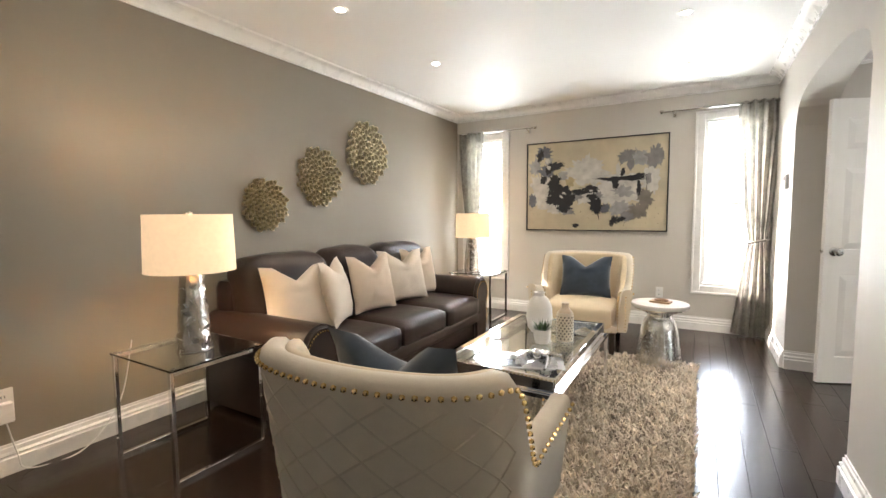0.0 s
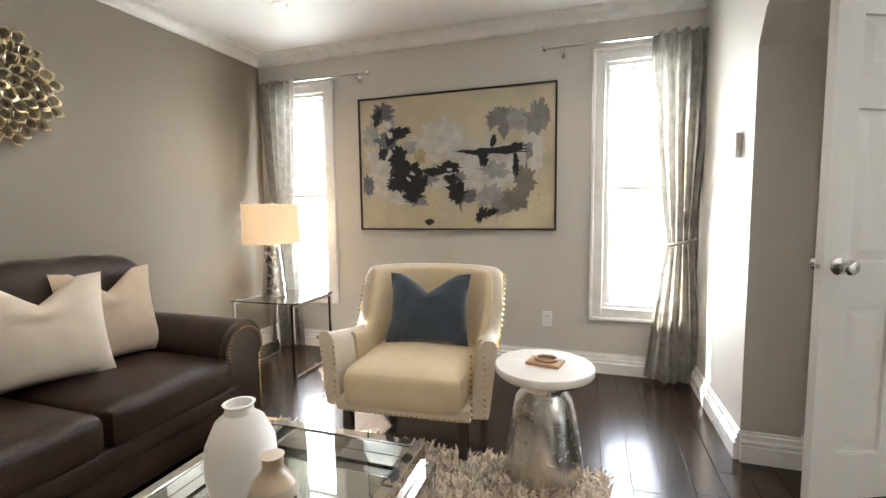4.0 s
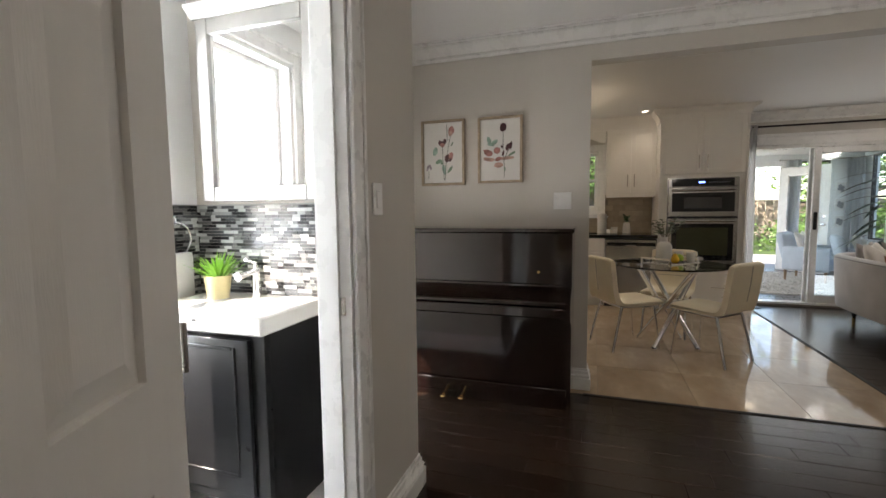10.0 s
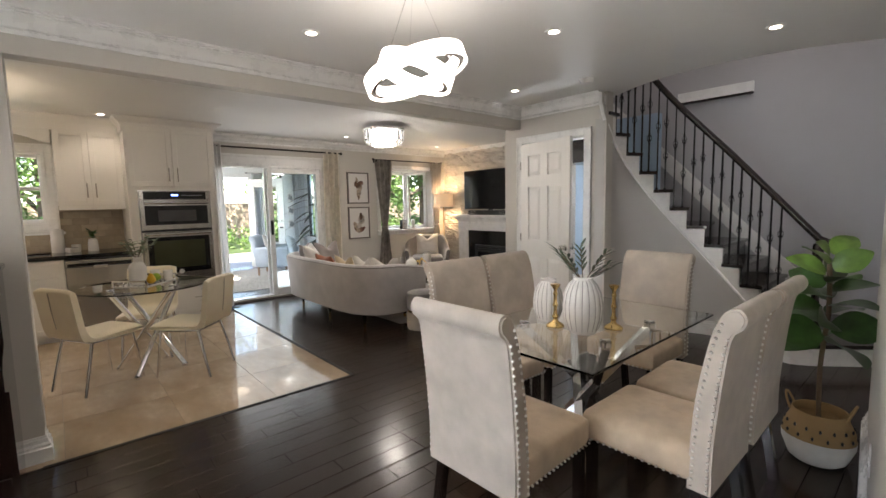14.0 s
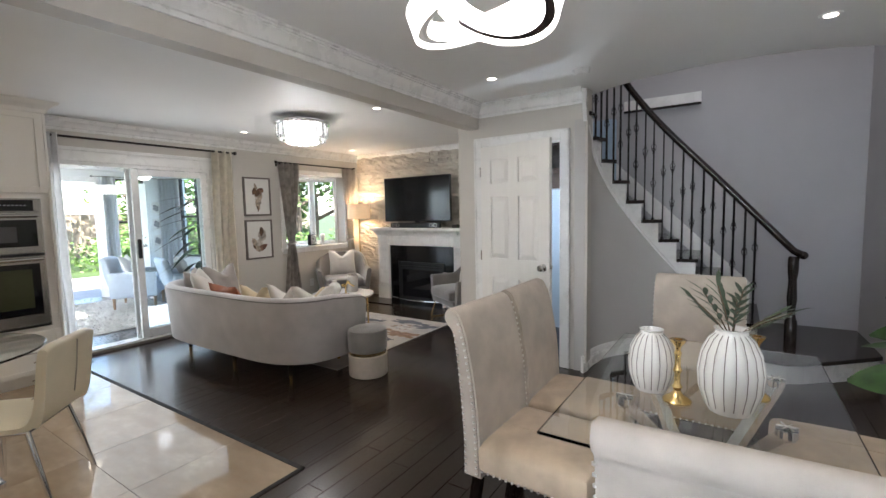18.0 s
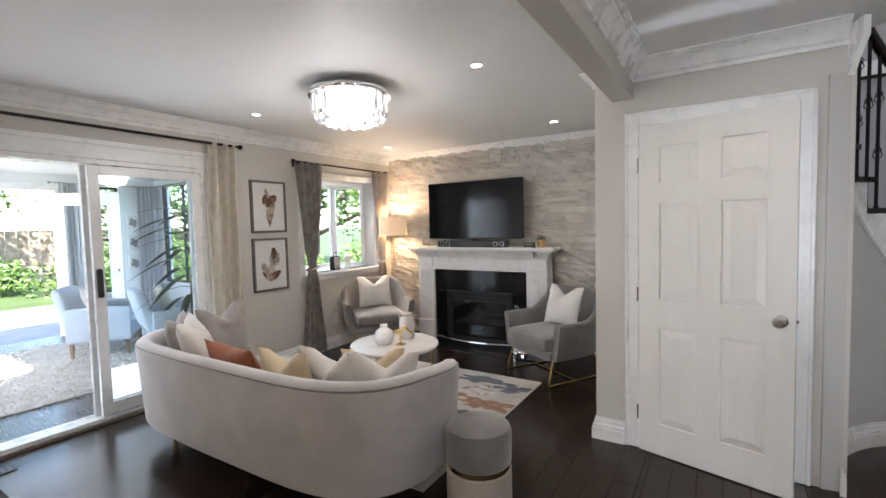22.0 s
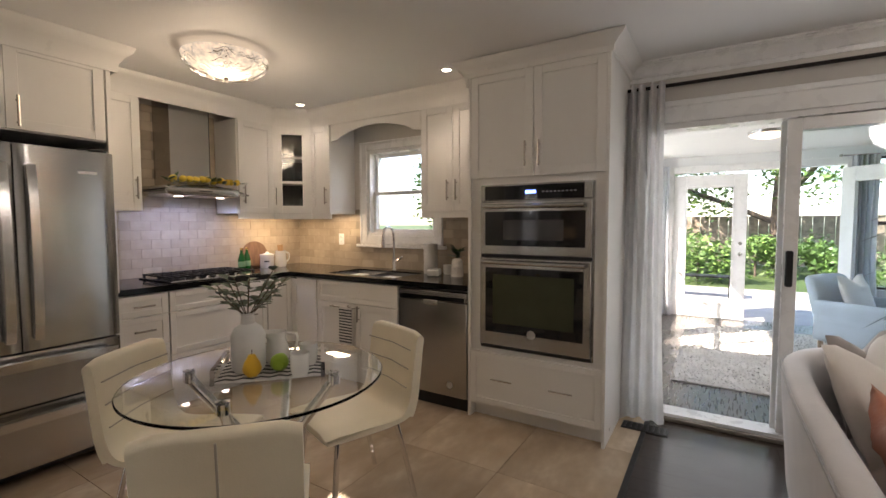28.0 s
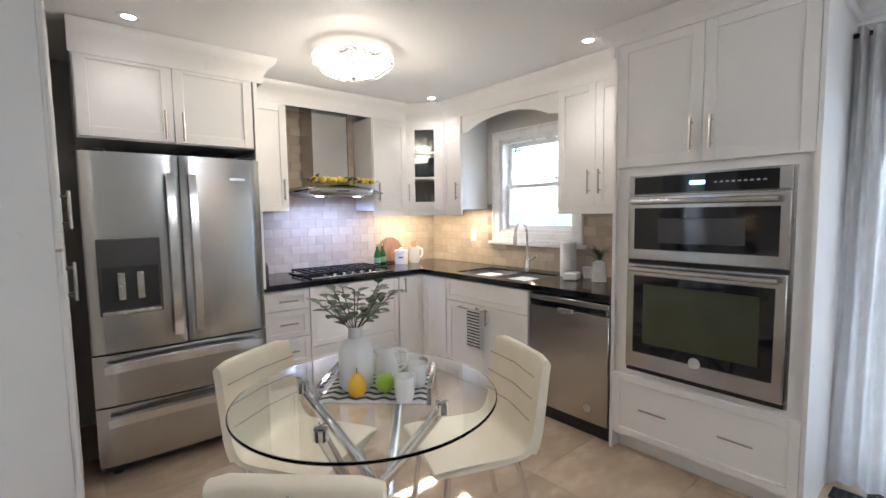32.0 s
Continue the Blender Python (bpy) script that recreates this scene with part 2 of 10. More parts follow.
SAGE = surf("grey green leaf", (0.14, 0.19, 0.11), 0.55, var=0.2, scale=14, rand=0.2)
OLIVE = surf("olive leaf", (0.055, 0.085, 0.045), 0.5, var=0.2, scale=14)
LIME = surf("bright green grass blade", (0.22, 0.48, 0.05), 0.45, var=0.2, scale=14)
STEM = surf("brown stem", (0.12, 0.085, 0.05), 0.7)
GLASS = glass("clear glass", (0.97, 1.0, 0.985))
SLIDE = glass("blue tinted door glass", (0.84, 0.94, 0.98))
PANE = glass("window pane", (1, 1, 1), ior=1.02)


def thin_cloth(m, share):
    """Lets some of the light that falls on the far side of a cloth through."""
    t = m.node_tree
    L, N = t.links.new, t.nodes.new
    b, tr, mx = t.nodes["Principled BSDF"], N("ShaderNodeBsdfTranslucent"), N("ShaderNodeMixShader")
    L(b.inputs["Base Color"].links[0].from_socket, tr.inputs["Color"])
    mx.inputs[0].default_value = share
    L(b.outputs[0], mx.inputs[1])
    L(tr.outputs[0], mx.inputs[2])
    L(mx.outputs[0], t.nodes["Material Output"].inputs["Surface"])
    return m


for cloth, share in ((SHEER, 0.45), (CURTW, 0.4), (CURT, 0.2)):
    thin_cloth(cloth, share)
MIRROR = surf("mirror", (0.9, 0.9, 0.9), 0.02, metal=1, var=0.0)
LAMPON = glow("lit downlight", (1.0, 0.9, 0.75), 2.6)
LED = glow("lit led ring", (1.0, 0.96, 0.9), 0.55)
CRYST = glow("lit crystal", (1.0, 0.97, 0.92), 0.27)
WARMGL = glow("lit warm glass", (1.0, 0.86, 0.66), 0.5)


# ---- mesh tools ----
def box(bm, x0, x1, y0, y1, z0, z1, bev=0.0, seg=2):
    r = bmesh.ops.create_cube(bm, size=1.0)
    vs = r["verts"]
    bmesh.ops.scale(bm, vec=(x1 - x0, y1 - y0, z1 - z0), verts=vs)
    bmesh.ops.translate(bm, vec=((x0 + x1) / 2, (y0 + y1) / 2, (z0 + z1) / 2), verts=vs)
    if bev:
        seg = 1 if bev < 0.012 else seg
        es = list({e for v in vs for e in v.link_edges})
        bmesh.ops.bevel(bm, geom=es, offset=bev, segments=seg, profile=0.5, affect="EDGES")
    return bm


def B(x0, x1, y0, y1, z0, z1, bev=0.0, seg=2):
    return box(bmesh.new(), x0, x1, y0, y1, z0, z1, bev, seg)


def lathe(bm, prof, seg=24, x=0, y=0, z=0, flute=0, depth=0.0, cap=True):
    rings = []
    for r, h in prof:
        ring = []
        for k in range(seg):
            a = 2 * math.pi * k / seg
            rr = r * (1 - depth * (0.5 + 0.5 * math.cos(flute * a)) ** 6) if flute else r
            ring.append(bm.verts.new((x + rr * math.cos(a), y + rr * math.sin(a), z + h)))
        rings.append(ring)
    for a, b in zip(rings, rings[1:]):
        for k in range(seg):
            bm.faces.new((a[k], a[(k + 1) % seg], b[(k + 1) % seg], b[k]))
    shut = cap and prof[0] != prof[-1]
    if shut and prof[0][0] > 1e-4:
        bm.faces.new(rings[0][::-1])
    if shut and prof[-1][0] > 1e-4:
        bm.faces.new(rings[-1])
    return bm


def cyl(bm, x, y, z0, z1, r, seg=16, r2=None):
    return lathe(bm, [(r, z0), (r if r2 is None else r2, z1)], seg, x, y)


def tube(bm, pts, r, seg=8, closed=False, square=False):
    """A rod of radius r through the points."""
    pts = [Vector(p) for p in pts]
    n = len(pts)
    rings = []
    up0 = None
    for i, p in enumerate(pts):
        a = pts[i - 1] if (i or closed) else p
        c = pts[(i + 1) % n] if (i < n - 1 or closed) else p
        d = (c - a).normalized()
        ref = Vector((0, 0, 1)) if abs(d.z) < 0.95 else Vector((1, 0, 0))
        if up0 is not None and (up0 - d * up0.dot(d)).length > 0.1:
            ref = up0
        u = (ref - d * ref.dot(d)).normalized()
        up0 = u
        w = d.cross(u)
        k = 4 if square else seg
        off = math.pi / 4 if square else 0
        rr = r * 1.414 if square else r
        rings.append([bm.verts.new(p + rr * (math.cos(off + 2 * math.pi * j / k) * u + math.sin(off + 2 * math.pi * j / k) * w)) for j in range(k)])
    k = len(rings[0])
    for i in range(n if closed else n - 1):
        a, b = rings[i], rings[(i + 1) % n]
        for j in range(k):
            bm.faces.new((a[j], a[(j + 1) % k], b[(j + 1) % k], b[j]))
    if not closed:
        bm.faces.new(rings[0][::-1])
        bm.faces.new(rings[-1])
    return bm


def ball(bm, x, y, z, r, seg=12, sx=1, sy=1, sz=1):
    g = bmesh.ops.create_uvsphere(bm, u_segments=seg, v_segments=max(6, seg // 2), radius=r)
    bmesh.ops.scale(bm, vec=(sx, sy, sz), verts=g["verts"])
    bmesh.ops.translate(bm, vec=(x, y, z), verts=g["verts"])
    return bm


def prism(bm, outline, z0, z1, axis="z"):
    """An outline in a plane, pushed along the axis."""
    def at(a, b, c):
        return {"z": (a, b, c), "y": (a, c, b), "x": (c, a, b)}[axis]
    lo = [bm.verts.new(at(a, b, z0)) for a, b in outline]
    hi = [bm.verts.new(at(a, b, z1)) for a, b in outline]
    n = len(outline)
    bm.faces.new(lo[::-1])
    bm.faces.new(hi)
    for i in range(n):
        bm.faces.new((lo[i], lo[(i + 1) % n], hi[(i + 1) % n], hi[i]))
    bmesh.ops.recalc_face_normals(bm, faces=bm.faces[:])
    return bm


def sweep(bm, prof, path, closed=False):
    """A profile (out, z) carried along a path in plan, out to the path's left, mitred at its corners."""
    n = len(path)
    P = [Vector((p[0], p[1])) for p in path]
    zs = [p[2] if len(p) > 2 else 0.0 for p in path]
    rows = []
    for i in range(n):
        a = P[i] - P[i - 1] if (i or closed) else P[1] - P[0]
        c = P[(i + 1) % n] - P[i] if (i < n - 1 or closed) else a
        a, c = a.normalized(), c.normalized()
        na, nc = Vector((-a.y, a.x)), Vector((-c.y, c.x))
        m = na + nc
        m = m / max(0.2, m.dot(na))
        rows.append([bm.verts.new((P[i].x + m.x * d, P[i].y + m.y * d, zs[i] + z)) for d, z in prof])
    k = len(prof)
    for i in range(n if closed else n - 1):
        a, b = rows[i], rows[(i + 1) % n]
        for j in range(k):
            bm.faces.new((a[j], a[(j + 1) % k], b[(j + 1) % k], b[j]))
    if not closed:
        bm.faces.new(rows[0])
        bm.faces.new(rows[-1][::-1])
    bmesh.ops.recalc_face_normals(bm, faces=bm.faces[:])
    return bm


def mesh_of(name, bm, material, smooth=40):
    me = bpy.data.meshes.new(name)
    bm.to_mesh(me)
    bm.free()
    me.materials.append(material)
    if smooth:
        me.shade_smooth()
        me.set_sharp_from_angle(angle=radians(smooth))
    return me


def part(name, bm, material, parent, label="", smooth=40, m=None):
    ob = new(name, mesh_of(name, bm, material, smooth))
    ob.parent = parent
    if m is not None:
        ob.matrix_basis = m
    return tagged(ob, label) if label else ob


def thing(name, x, y, z, rz, label, category, group="", kind=""):
    ob = new(name)
    ob.empty_display_size = 0.1
    ob.matrix_basis = pose(x, y, z, 0, 0, rz)
    return tagged(ob, label, category, group, kind)


def solid(name, bm, material, label, category, group="", kind="", m=None, smooth=40):
    ob = new(name, mesh_of(name, bm, material, smooth))
    if m is not None:
        ob.matrix_basis = m
    return tagged(ob, label, category, group, kind)


def setting(name, bm, material, label, category, smooth=30):
    return solid(name, bm, material, label, category, kind="structure", smooth=smooth)


def wall_bm(axis, p0, p1, a0, a1, z0, z1, holes=()):
    """A wall p0..p1 thick that runs from a0 to a1, with openings (a0, a1, z0, z1) through it."""
    bm = bmesh.new()
    cuts = sorted({a0, a1, *[h[0] for h in holes], *[h[1] for h in holes]})
    for s, e in zip(cuts, cuts[1:]):
        hs = [h for h in holes if h[0] <= s and h[1] >= e]
        zz, spans = z0, []
        for h in sorted(hs, key=lambda q: q[2]):
            if h[2] > zz:
                spans.append((zz, h[2]))
            zz = h[3]
        if zz < z1:
            spans.append((zz, z1))
        for lo, hi in spans:
            if axis == "x":
                box(bm, p0, p1, s, e, lo, hi)
            else:
                box(bm, s, e, p0, p1, lo, hi)
    return bm

# ---- the large structure ----
XL, YF, XA, XB, XK = -2.62, 6.70, 0.88, 4.25, 7.78
CL, CD = 2.56, 2.435
YS, YD, XW = -1.17, 0.81, 4.48
YP = 6.86
XP = 4.37

setting("wall_living_side", wall_bm("x", XL - 0.15, XL, 0.0, YF, 0, CL), TAUPE, "plain taupe painted living room wall", "wall")
setting("wall_front", wall_bm("y", YF, YF + 0.18, XL - 0.15, 1.0, 0, CL + 0.05, [(-2.44, -1.95, 0.48, 2.2), (0.28, 0.77, 0.48, 2.2)]),
        GREIGE, "light greige painted front wall with two tall windows", "wall")
setting("wall_living_back", wall_bm("y", -0.15, 0.0, XL - 0.15, 1.12, 0, CL), GREIGE, "plain greige painted wall", "wall")


def arch_wall():
    """The wall between living and dining room, with an arched opening."""
    bm = bmesh.new()
    prism(bm, [(XA, 0.0), (1.12, 0.0), (1.12, 1.41), (1.215, 1.41), (1.0, 3.90), (XA, 3.90)], 0, CL)
    box(bm, XA, 1.12, 5.69, YF, 0, CL)
    n = 24
    top = []
    for i in range(n + 1):
        u = i / n
        y = 3.90 + 1.79 * u
        z = 1.90 + 0.24 * (1 - abs(2 * u - 1) ** 3.2) ** (1 / 2.4)
        top.append((y, z))
    for (ya, za), (yb, zb) in zip(top, top[1:]):
        far = lambda y: 1.0 + 0.12 * (y - 3.90) / 1.79
        q = [bm.verts.new((far(y) if dining else XA, y, z)) for dining in (0, 1) for y, z in ((ya, za), (yb, zb), (yb, CL), (ya, CL))]
        for f in ((0, 1, 2, 3), (7, 6, 5, 4), (0, 4, 5, 1)):
            bm.faces.new([q[k] for k in f])
    bmesh.ops.recalc_face_normals(bm, faces=bm.faces[:])
    return bm


setting("wall_arch", arch_wall(), GREIGE, "greige painted wall with a wide arched opening", "wall", smooth=50)
setting("wall_powder_front", wall_bm("y", 5.72, 5.84, 1.12, 2.89, 0, CD, [(1.655, 2.36, 0, 2.05)]), GREIGE, "greige painted wall with the powder room doorway", "wall")
setting("wall_powder_side", wall_bm("x", 2.82, 2.89, 5.84, YP, 0, CD), GREIGE, "greige painted wall beside the piano", "wall")
setting("wall_powder_window", wall_bm("y", YP, YP + 0.18, 1.0, 2.89, 0, CL, [(1.80, 2.46, 0.5, 2.2)]), WHITE_WALL, "white painted powder room wall with a window", "wall")
# the opening is unseen, sized so the sun falls beside the piano
setting("wall_entry", wall_bm("y", YF, YF + 0.18, 2.89, 4.48, 0, CL, [(2.98, 3.50, 0.30, 1.25)]), GREIGE, "greige painted entry wall with an added, unseen opening", "wall")
setting("wall_piano", wall_bm("x", XB, XP, 5.01, YF, 0, CD), GREIGE, "light greige painted wall behind the piano", "wall")
setting("beam", B(XB, XP, YD, 5.01, 2.215, CD), GREIGE, "greige boxed ceiling beam", "beam")
setting("wall_kitchen", wall_bm("y", YF, YF + 0.18, XP, XK + 0.18, 0, CD), GREIGE, "greige painted kitchen wall", "wall")
setting("wall_garden", wall_bm("x", XK, XK + 0.18, YS - 0.15, YF, 0, CD, [(4.90, 5.70, 1.24, 2.07), (1.52, 3.22, 0.02, 2.02), (-0.80, 0.42, 0.93, 2.04)]),
        GREIGE, "greige painted wall with sliding door and windows", "wall")
setting("wall_stone_backing", wall_bm("y", YS - 0.15, YS, XW - 0.12, XK + 0.18, 0, CD), GREIGE, "wall behind the stone cladding", "wall")
setting("wall_family_side", wall_bm("x", XW - 0.12, XW, YS, YD - 0.12, 0, CD), GREIGE, "greige painted family room side wall", "wall")
setting("wall_cellar_door", wall_bm("y", YD - 0.12, YD, 3.24, XW, 0, CD, [(3.43, 4.22, 0, 2.05)]), GREIGE, "beige painted wall with the cellar door", "wall")
setting("wall_stair_back", wall_bm("y", -1.25, -1.10, 1.0, 4.36, 0, 4.9), GREY_PAINT, "cool grey painted stairwell wall", "wall")
setting("wall_stair_side", wall_bm("x", 1.0, 1.12, -1.10, -0.0, 0, 4.9), GREY_PAINT, "cool grey painted stairwell side wall", "wall")
setting("wall_stair_upper", wall_bm("x", 1.0, 1.12, 0.0, 1.4, CL, 4.9), GREY_PAINT, "cool grey painted upper stairwell wall", "wall")
setting("wall_upper_front", wall_bm("y", 1.4, 1.52, 1.0, 4.36, CD + 0.1, 4.9), GREY_PAINT, "cool grey painted upper hall wall", "wall")
setting("wall_upper_end", wall_bm("x", 4.24, 4.36, -1.10, 1.4, CD + 0.1, 4.9), GREY_PAINT, "cool grey painted upper hall end wall", "wall")
setting("ceiling_stairwell", B(1.0, 4.36, -1.25, 1.52, 4.9, 5.0), CEIL, "white upper hall ceiling", "ceiling")

setting("ceiling_living", B(XL - 0.15, 1.12, -0.15, YP + 0.18, CL, CL + 0.1), CEIL, "smooth white living room ceiling", "ceiling")


def arc_y(x):
    return -0.67 + math.sqrt(max(0.0, 1.57 ** 2 - (x - 2.25) ** 2))


def dining_ceiling():
    line = [(1.12, YP + 0.1)] + [(x, arc_y(x)) for x in [1.12 + 2.28 * i / 28 for i in range(29)]] + [(3.4, 0.69), (XP, 0.69), (XP, YP + 0.1)]
    return prism(bmesh.new(), line, CD, CD + 0.12)


setting("ceiling_dining", dining_ceiling(), CEIL, "smooth white dining ceiling with curved stairwell edge", "ceiling")
setting("ceiling_family", B(XP, XK + 0.18, YS - 0.15, YF + 0.18, CD + 0.003, CD + 0.12), CEIL, "smooth white kitchen and family room ceiling", "ceiling")

BASE = [(0, 0), (0.026, 0), (0.026, 0.078), (0.018, 0.082), (0.018, 0.090), (0.022, 0.096), (0.018, 0.104), (0.012, 0.108), (0.012, 0.128), (0.006, 0.132), (0.006, 0.145), (0, 0.145)]
COVE = [(0, -0.092), (0.012, -0.092), (0.012, -0.078), (0.006, -0.075), (0.012, -0.066), (0.03, -0.045), (0.055, -0.022), (0.085, -0.012), (0.09, 0), (0, 0)]
CROWN = [(0, -0.118), (0.014, -0.118), (0.018, -0.100), (0.010, -0.096), (0.010, -0.090), (0.022, -0.086), (0.030, -0.066), (0.050, -0.044), (0.072, -0.032), (0.072, -0.024), (0.084, -0.022), (0.084, -0.012), (0.100, -0.010), (0.100, 0), (0, 0)]


def run(name, prof, path, z, label, mat_=None):
    setting(name, sweep(bmesh.new(), prof, [(x, y, z) for x, y in path]), mat_ or TRIM, label, name.split("_")[0], smooth=30)


run("crown_living", COVE, [(XA, 0.0), (XA, YF), (XL, YF), (XL, 0.0)], CL, "white coved crown moulding")
run("crown_dining", CROWN, [(3.24, YD), (XB, YD), (XB, YF), (2.89, YF), (2.89, 5.72), (1.12, 5.72)], CD, "white stepped crown moulding")
run("crown_family", CROWN, [(XW, YD), (XW, YS), (XK, YS), (XK, 3.30)], CD, "white stepped crown moulding")
run("baseboard_living_side", BASE, [(XA, 5.69), (XA, YF), (XL, YF), (XL, 0.0)], 0, "white stepped baseboard")
run("baseboard_arch_near", BASE, [(XA, 0.0), (XA, 3.90), (1.0, 3.90), (1.215, 1.41), (1.12, 1.41), (1.12, 0.3)], 0, "white stepped baseboard")
run("baseboard_powder", BASE, [(2.89, YF), (2.89, 5.72), (2.445, 5.72)], 0, "white stepped baseboard")
run("baseboard_jamb", BASE, [(1.575, 5.72), (1.1205, 5.72), (1.12, 5.69), (XA, 5.69)], 0, "white stepped baseboard")
run("baseboard_piano", BASE, [(XP, 5.01), (XB, 5.01), (XB, YF)], 0, "white stepped baseboard")
run("baseboard_family", BASE, [(4.30, YD), (XW, YD), (XW, YS + 0.06)], 0, "white stepped baseboard")
run("baseboard_garden", BASE, [(XK, YS + 0.06), (XK, 1.42)], 0, "white stepped baseboard")


# ---- shapes that many things share ----
def softbox(bm, x0, x1, y0, y1, z0, z1, r=0.04, puff=0.0, n=7):
    """A padded block: rounded all round, with a swell on top."""
    c = Vector(((x0 + x1) / 2, (y0 + y1) / 2, (z0 + z1) / 2))
    h = Vector(((x1 - x0) / 2, (y1 - y0) / 2, (z1 - z0) / 2))
    r = min(r, h.x, h.y, h.z)
    grid = {}

    def vert(i, j, k):
        if (i, j, k) not in grid:
            q = Vector((2 * i / n - 1, 2 * j / n - 1, 2 * k / n - 1))
            q = Vector([math.copysign(abs(v) ** 0.7, v) for v in q])
            p = Vector((q.x * h.x, q.y * h.y, q.z * h.z))
            core = Vector([max(-(h[a] - r), min(h[a] - r, p[a])) for a in range(3)])
            d = p - core
            if d.length > 1e-6:
                p = core + d.normalized() * r
            if puff:
                p.z += math.copysign(puff, p.z) * (1 - q.x ** 2) * (1 - q.y ** 2) * abs(q.z) * (1.0 if p.z > 0 else 0.2)
            grid[(i, j, k)] = bm.verts.new(c + p)
        return grid[(i, j, k)]

    for a in range(n):
        for b in range(n):
            for k in (0, n):
                bm.faces.new([vert(a, b, k), vert(a + 1, b, k), vert(a + 1, b + 1, k), vert(a, b + 1, k)])
                bm.faces.new([vert(a, k, b), vert(a + 1, k, b), vert(a + 1, k, b + 1), vert(a, k, b + 1)])
                bm.faces.new([vert(k, a, b), vert(k, a + 1, b), vert(k, a + 1, b + 1), vert(k, a, b + 1)])
    bmesh.ops.recalc_face_normals(bm, faces=bm.faces[:])
    return bm


def pillow_bm(w, h, t, chop=0.0, n=16, seed=1):
    """A throw cushion standing on its lower edge, front to -y, with its top edge pressed in by chop."""
    bm = bmesh.new()
    rows = {}
    rnd = random.Random(seed)
    px, py = rnd.uniform(0, 9), rnd.uniform(0, 9)
    for side in (-1, 1):
        for i in range(n + 1):
            for j in range(n + 1):
                u, v = 2 * i / n - 1, 2 * j / n - 1
                edge = max(0.0, (1 - abs(u) ** 2.2) * (1 - abs(v) ** 2.2))
                y = side * t / 2 * edge ** 0.55
                y += 0.008 * noise.noise(Vector((u * 3 + px, v * 3 + py, side))) * (edge > 0.02)
                pinch = 1 - 0.07 * (1 - abs(u) ** 2) * abs(v) ** 3
                pinch_x = 1 - 0.07 * (1 - abs(v) ** 2) * abs(u) ** 3
                z = h / 2 * (1 + v * pinch)
                x = w / 2 * u * pinch_x
                if chop and v > -0.2:
                    z -= chop * max(0.0, 1 - abs(u) / 0.62) ** 1.1 * ((v + 0.2) / 1.2) ** 1.5
                    y *= 1 + 0.25 * max(0.0, 1 - abs(u) / 0.6) * (v > 0.3) * edge
                if edge <= 1e-6:
                    key = (i, j)
                    if key not in rows:
                        rows[key] = bm.verts.new((x, y, z))
                else:
                    rows[(i, j, side)] = bm.verts.new((x, y, z))
    for side in (-1, 1):
        def g(i, j):
            return rows.get((i, j)) or rows[(i, j, side)]
        for i in range(n):
            for j in range(n):
                q = [g(i, j), g(i + 1, j), g(i + 1, j + 1), g(i, j + 1)]
                bm.faces.new(q if side < 0 else q[::-1])
    return bm


def pillow(x, y, z, rz, w, h, t, material, label, chop=0.09, tilt=14, group="", seed=1):
    ob = solid("throw_pillow", pillow_bm(w, h, t, chop, seed=seed), material, label, "pillow", group, m=pose(x, y, z, -tilt, 0, rz), smooth=80)
    return ob


def shell(bm, path, z0, tops, thick, lean=0.0, bottoms=None):
    """An upholstered wall along a path in plan, with a rounded top edge; out is to the path's left."""
    n = len(path)
    P = [Vector(p) for p in path]
    rows = []
    for i in range(n):
        a, c = P[max(i - 1, 0)], P[min(i + 1, n - 1)]
        d = (c - a).normalized()
        nn = Vector((-d.y, d.x))
        zb = bottoms[i] if bottoms else z0
        zt, r = tops[i], thick / 2
        sec = [(r * 0.9, zb), (r, zb + 0.02), (r, zb + (zt - zb) * 0.5), (r, zt - r), (r * 0.8, zt - r * 0.4), (r * 0.4, zt - 0.06 * r), (-r * 0.4, zt - 0.06 * r), (-r * 0.8, zt - r * 0.4), (-r, zt - r), (-r, zb + (zt - zb) * 0.5), (-r, zb)]
        rows.append([bm.verts.new((P[i].x + nn.x * (o + lean * (z - z0)), P[i].y + nn.y * (o + lean * (z - z0)), z)) for o, z in sec])
    k = len(rows[0])
    for a, b in zip(rows, rows[1:]):
        for j in range(k):
            bm.faces.new((a[j], a[(j + 1) % k], b[(j + 1) % k], b[j]))
    bm.faces.new(rows[0])
    bm.faces.new(rows[-1][::-1])
    bmesh.ops.recalc_face_normals(bm, faces=bm.faces[:])
    return bm


def smooth_path(pts, per=6):
    """A rounded line through the points."""
    out = []
    P = [Vector(p) for p in pts]
    for i in range(len(P) - 1):
        a, b, c, d = P[max(i - 1, 0)], P[i], P[i + 1], P[min(i + 2, len(P) - 1)]
        for s in range(per):
            t = s / per
            out.append(0.5 * ((2 * b) + (c - a) * t + (2 * a - 5 * b + 4 * c - d) * t * t + (3 * b - a - 3 * c + d) * t ** 3))
    out.append(P[-1])
    return out


def nails(bm, pts, r=0.007):
    for p in pts:
        g = bmesh.ops.create_icosphere(bm, subdivisions=1, radius=r)
        bmesh.ops.translate(bm, vec=p, verts=g["verts"])
    return bm


def along(pts, step):
    """Points every step along a line."""
    P = [Vector(p) for p in pts]
    out, left = [], 0.0
    for a, b in zip(P, P[1:]):
        l = (b - a).length
        s = left
        while s < l:
            out.append(a.lerp(b, s / l))
            s += step
        left = s - l
    return out


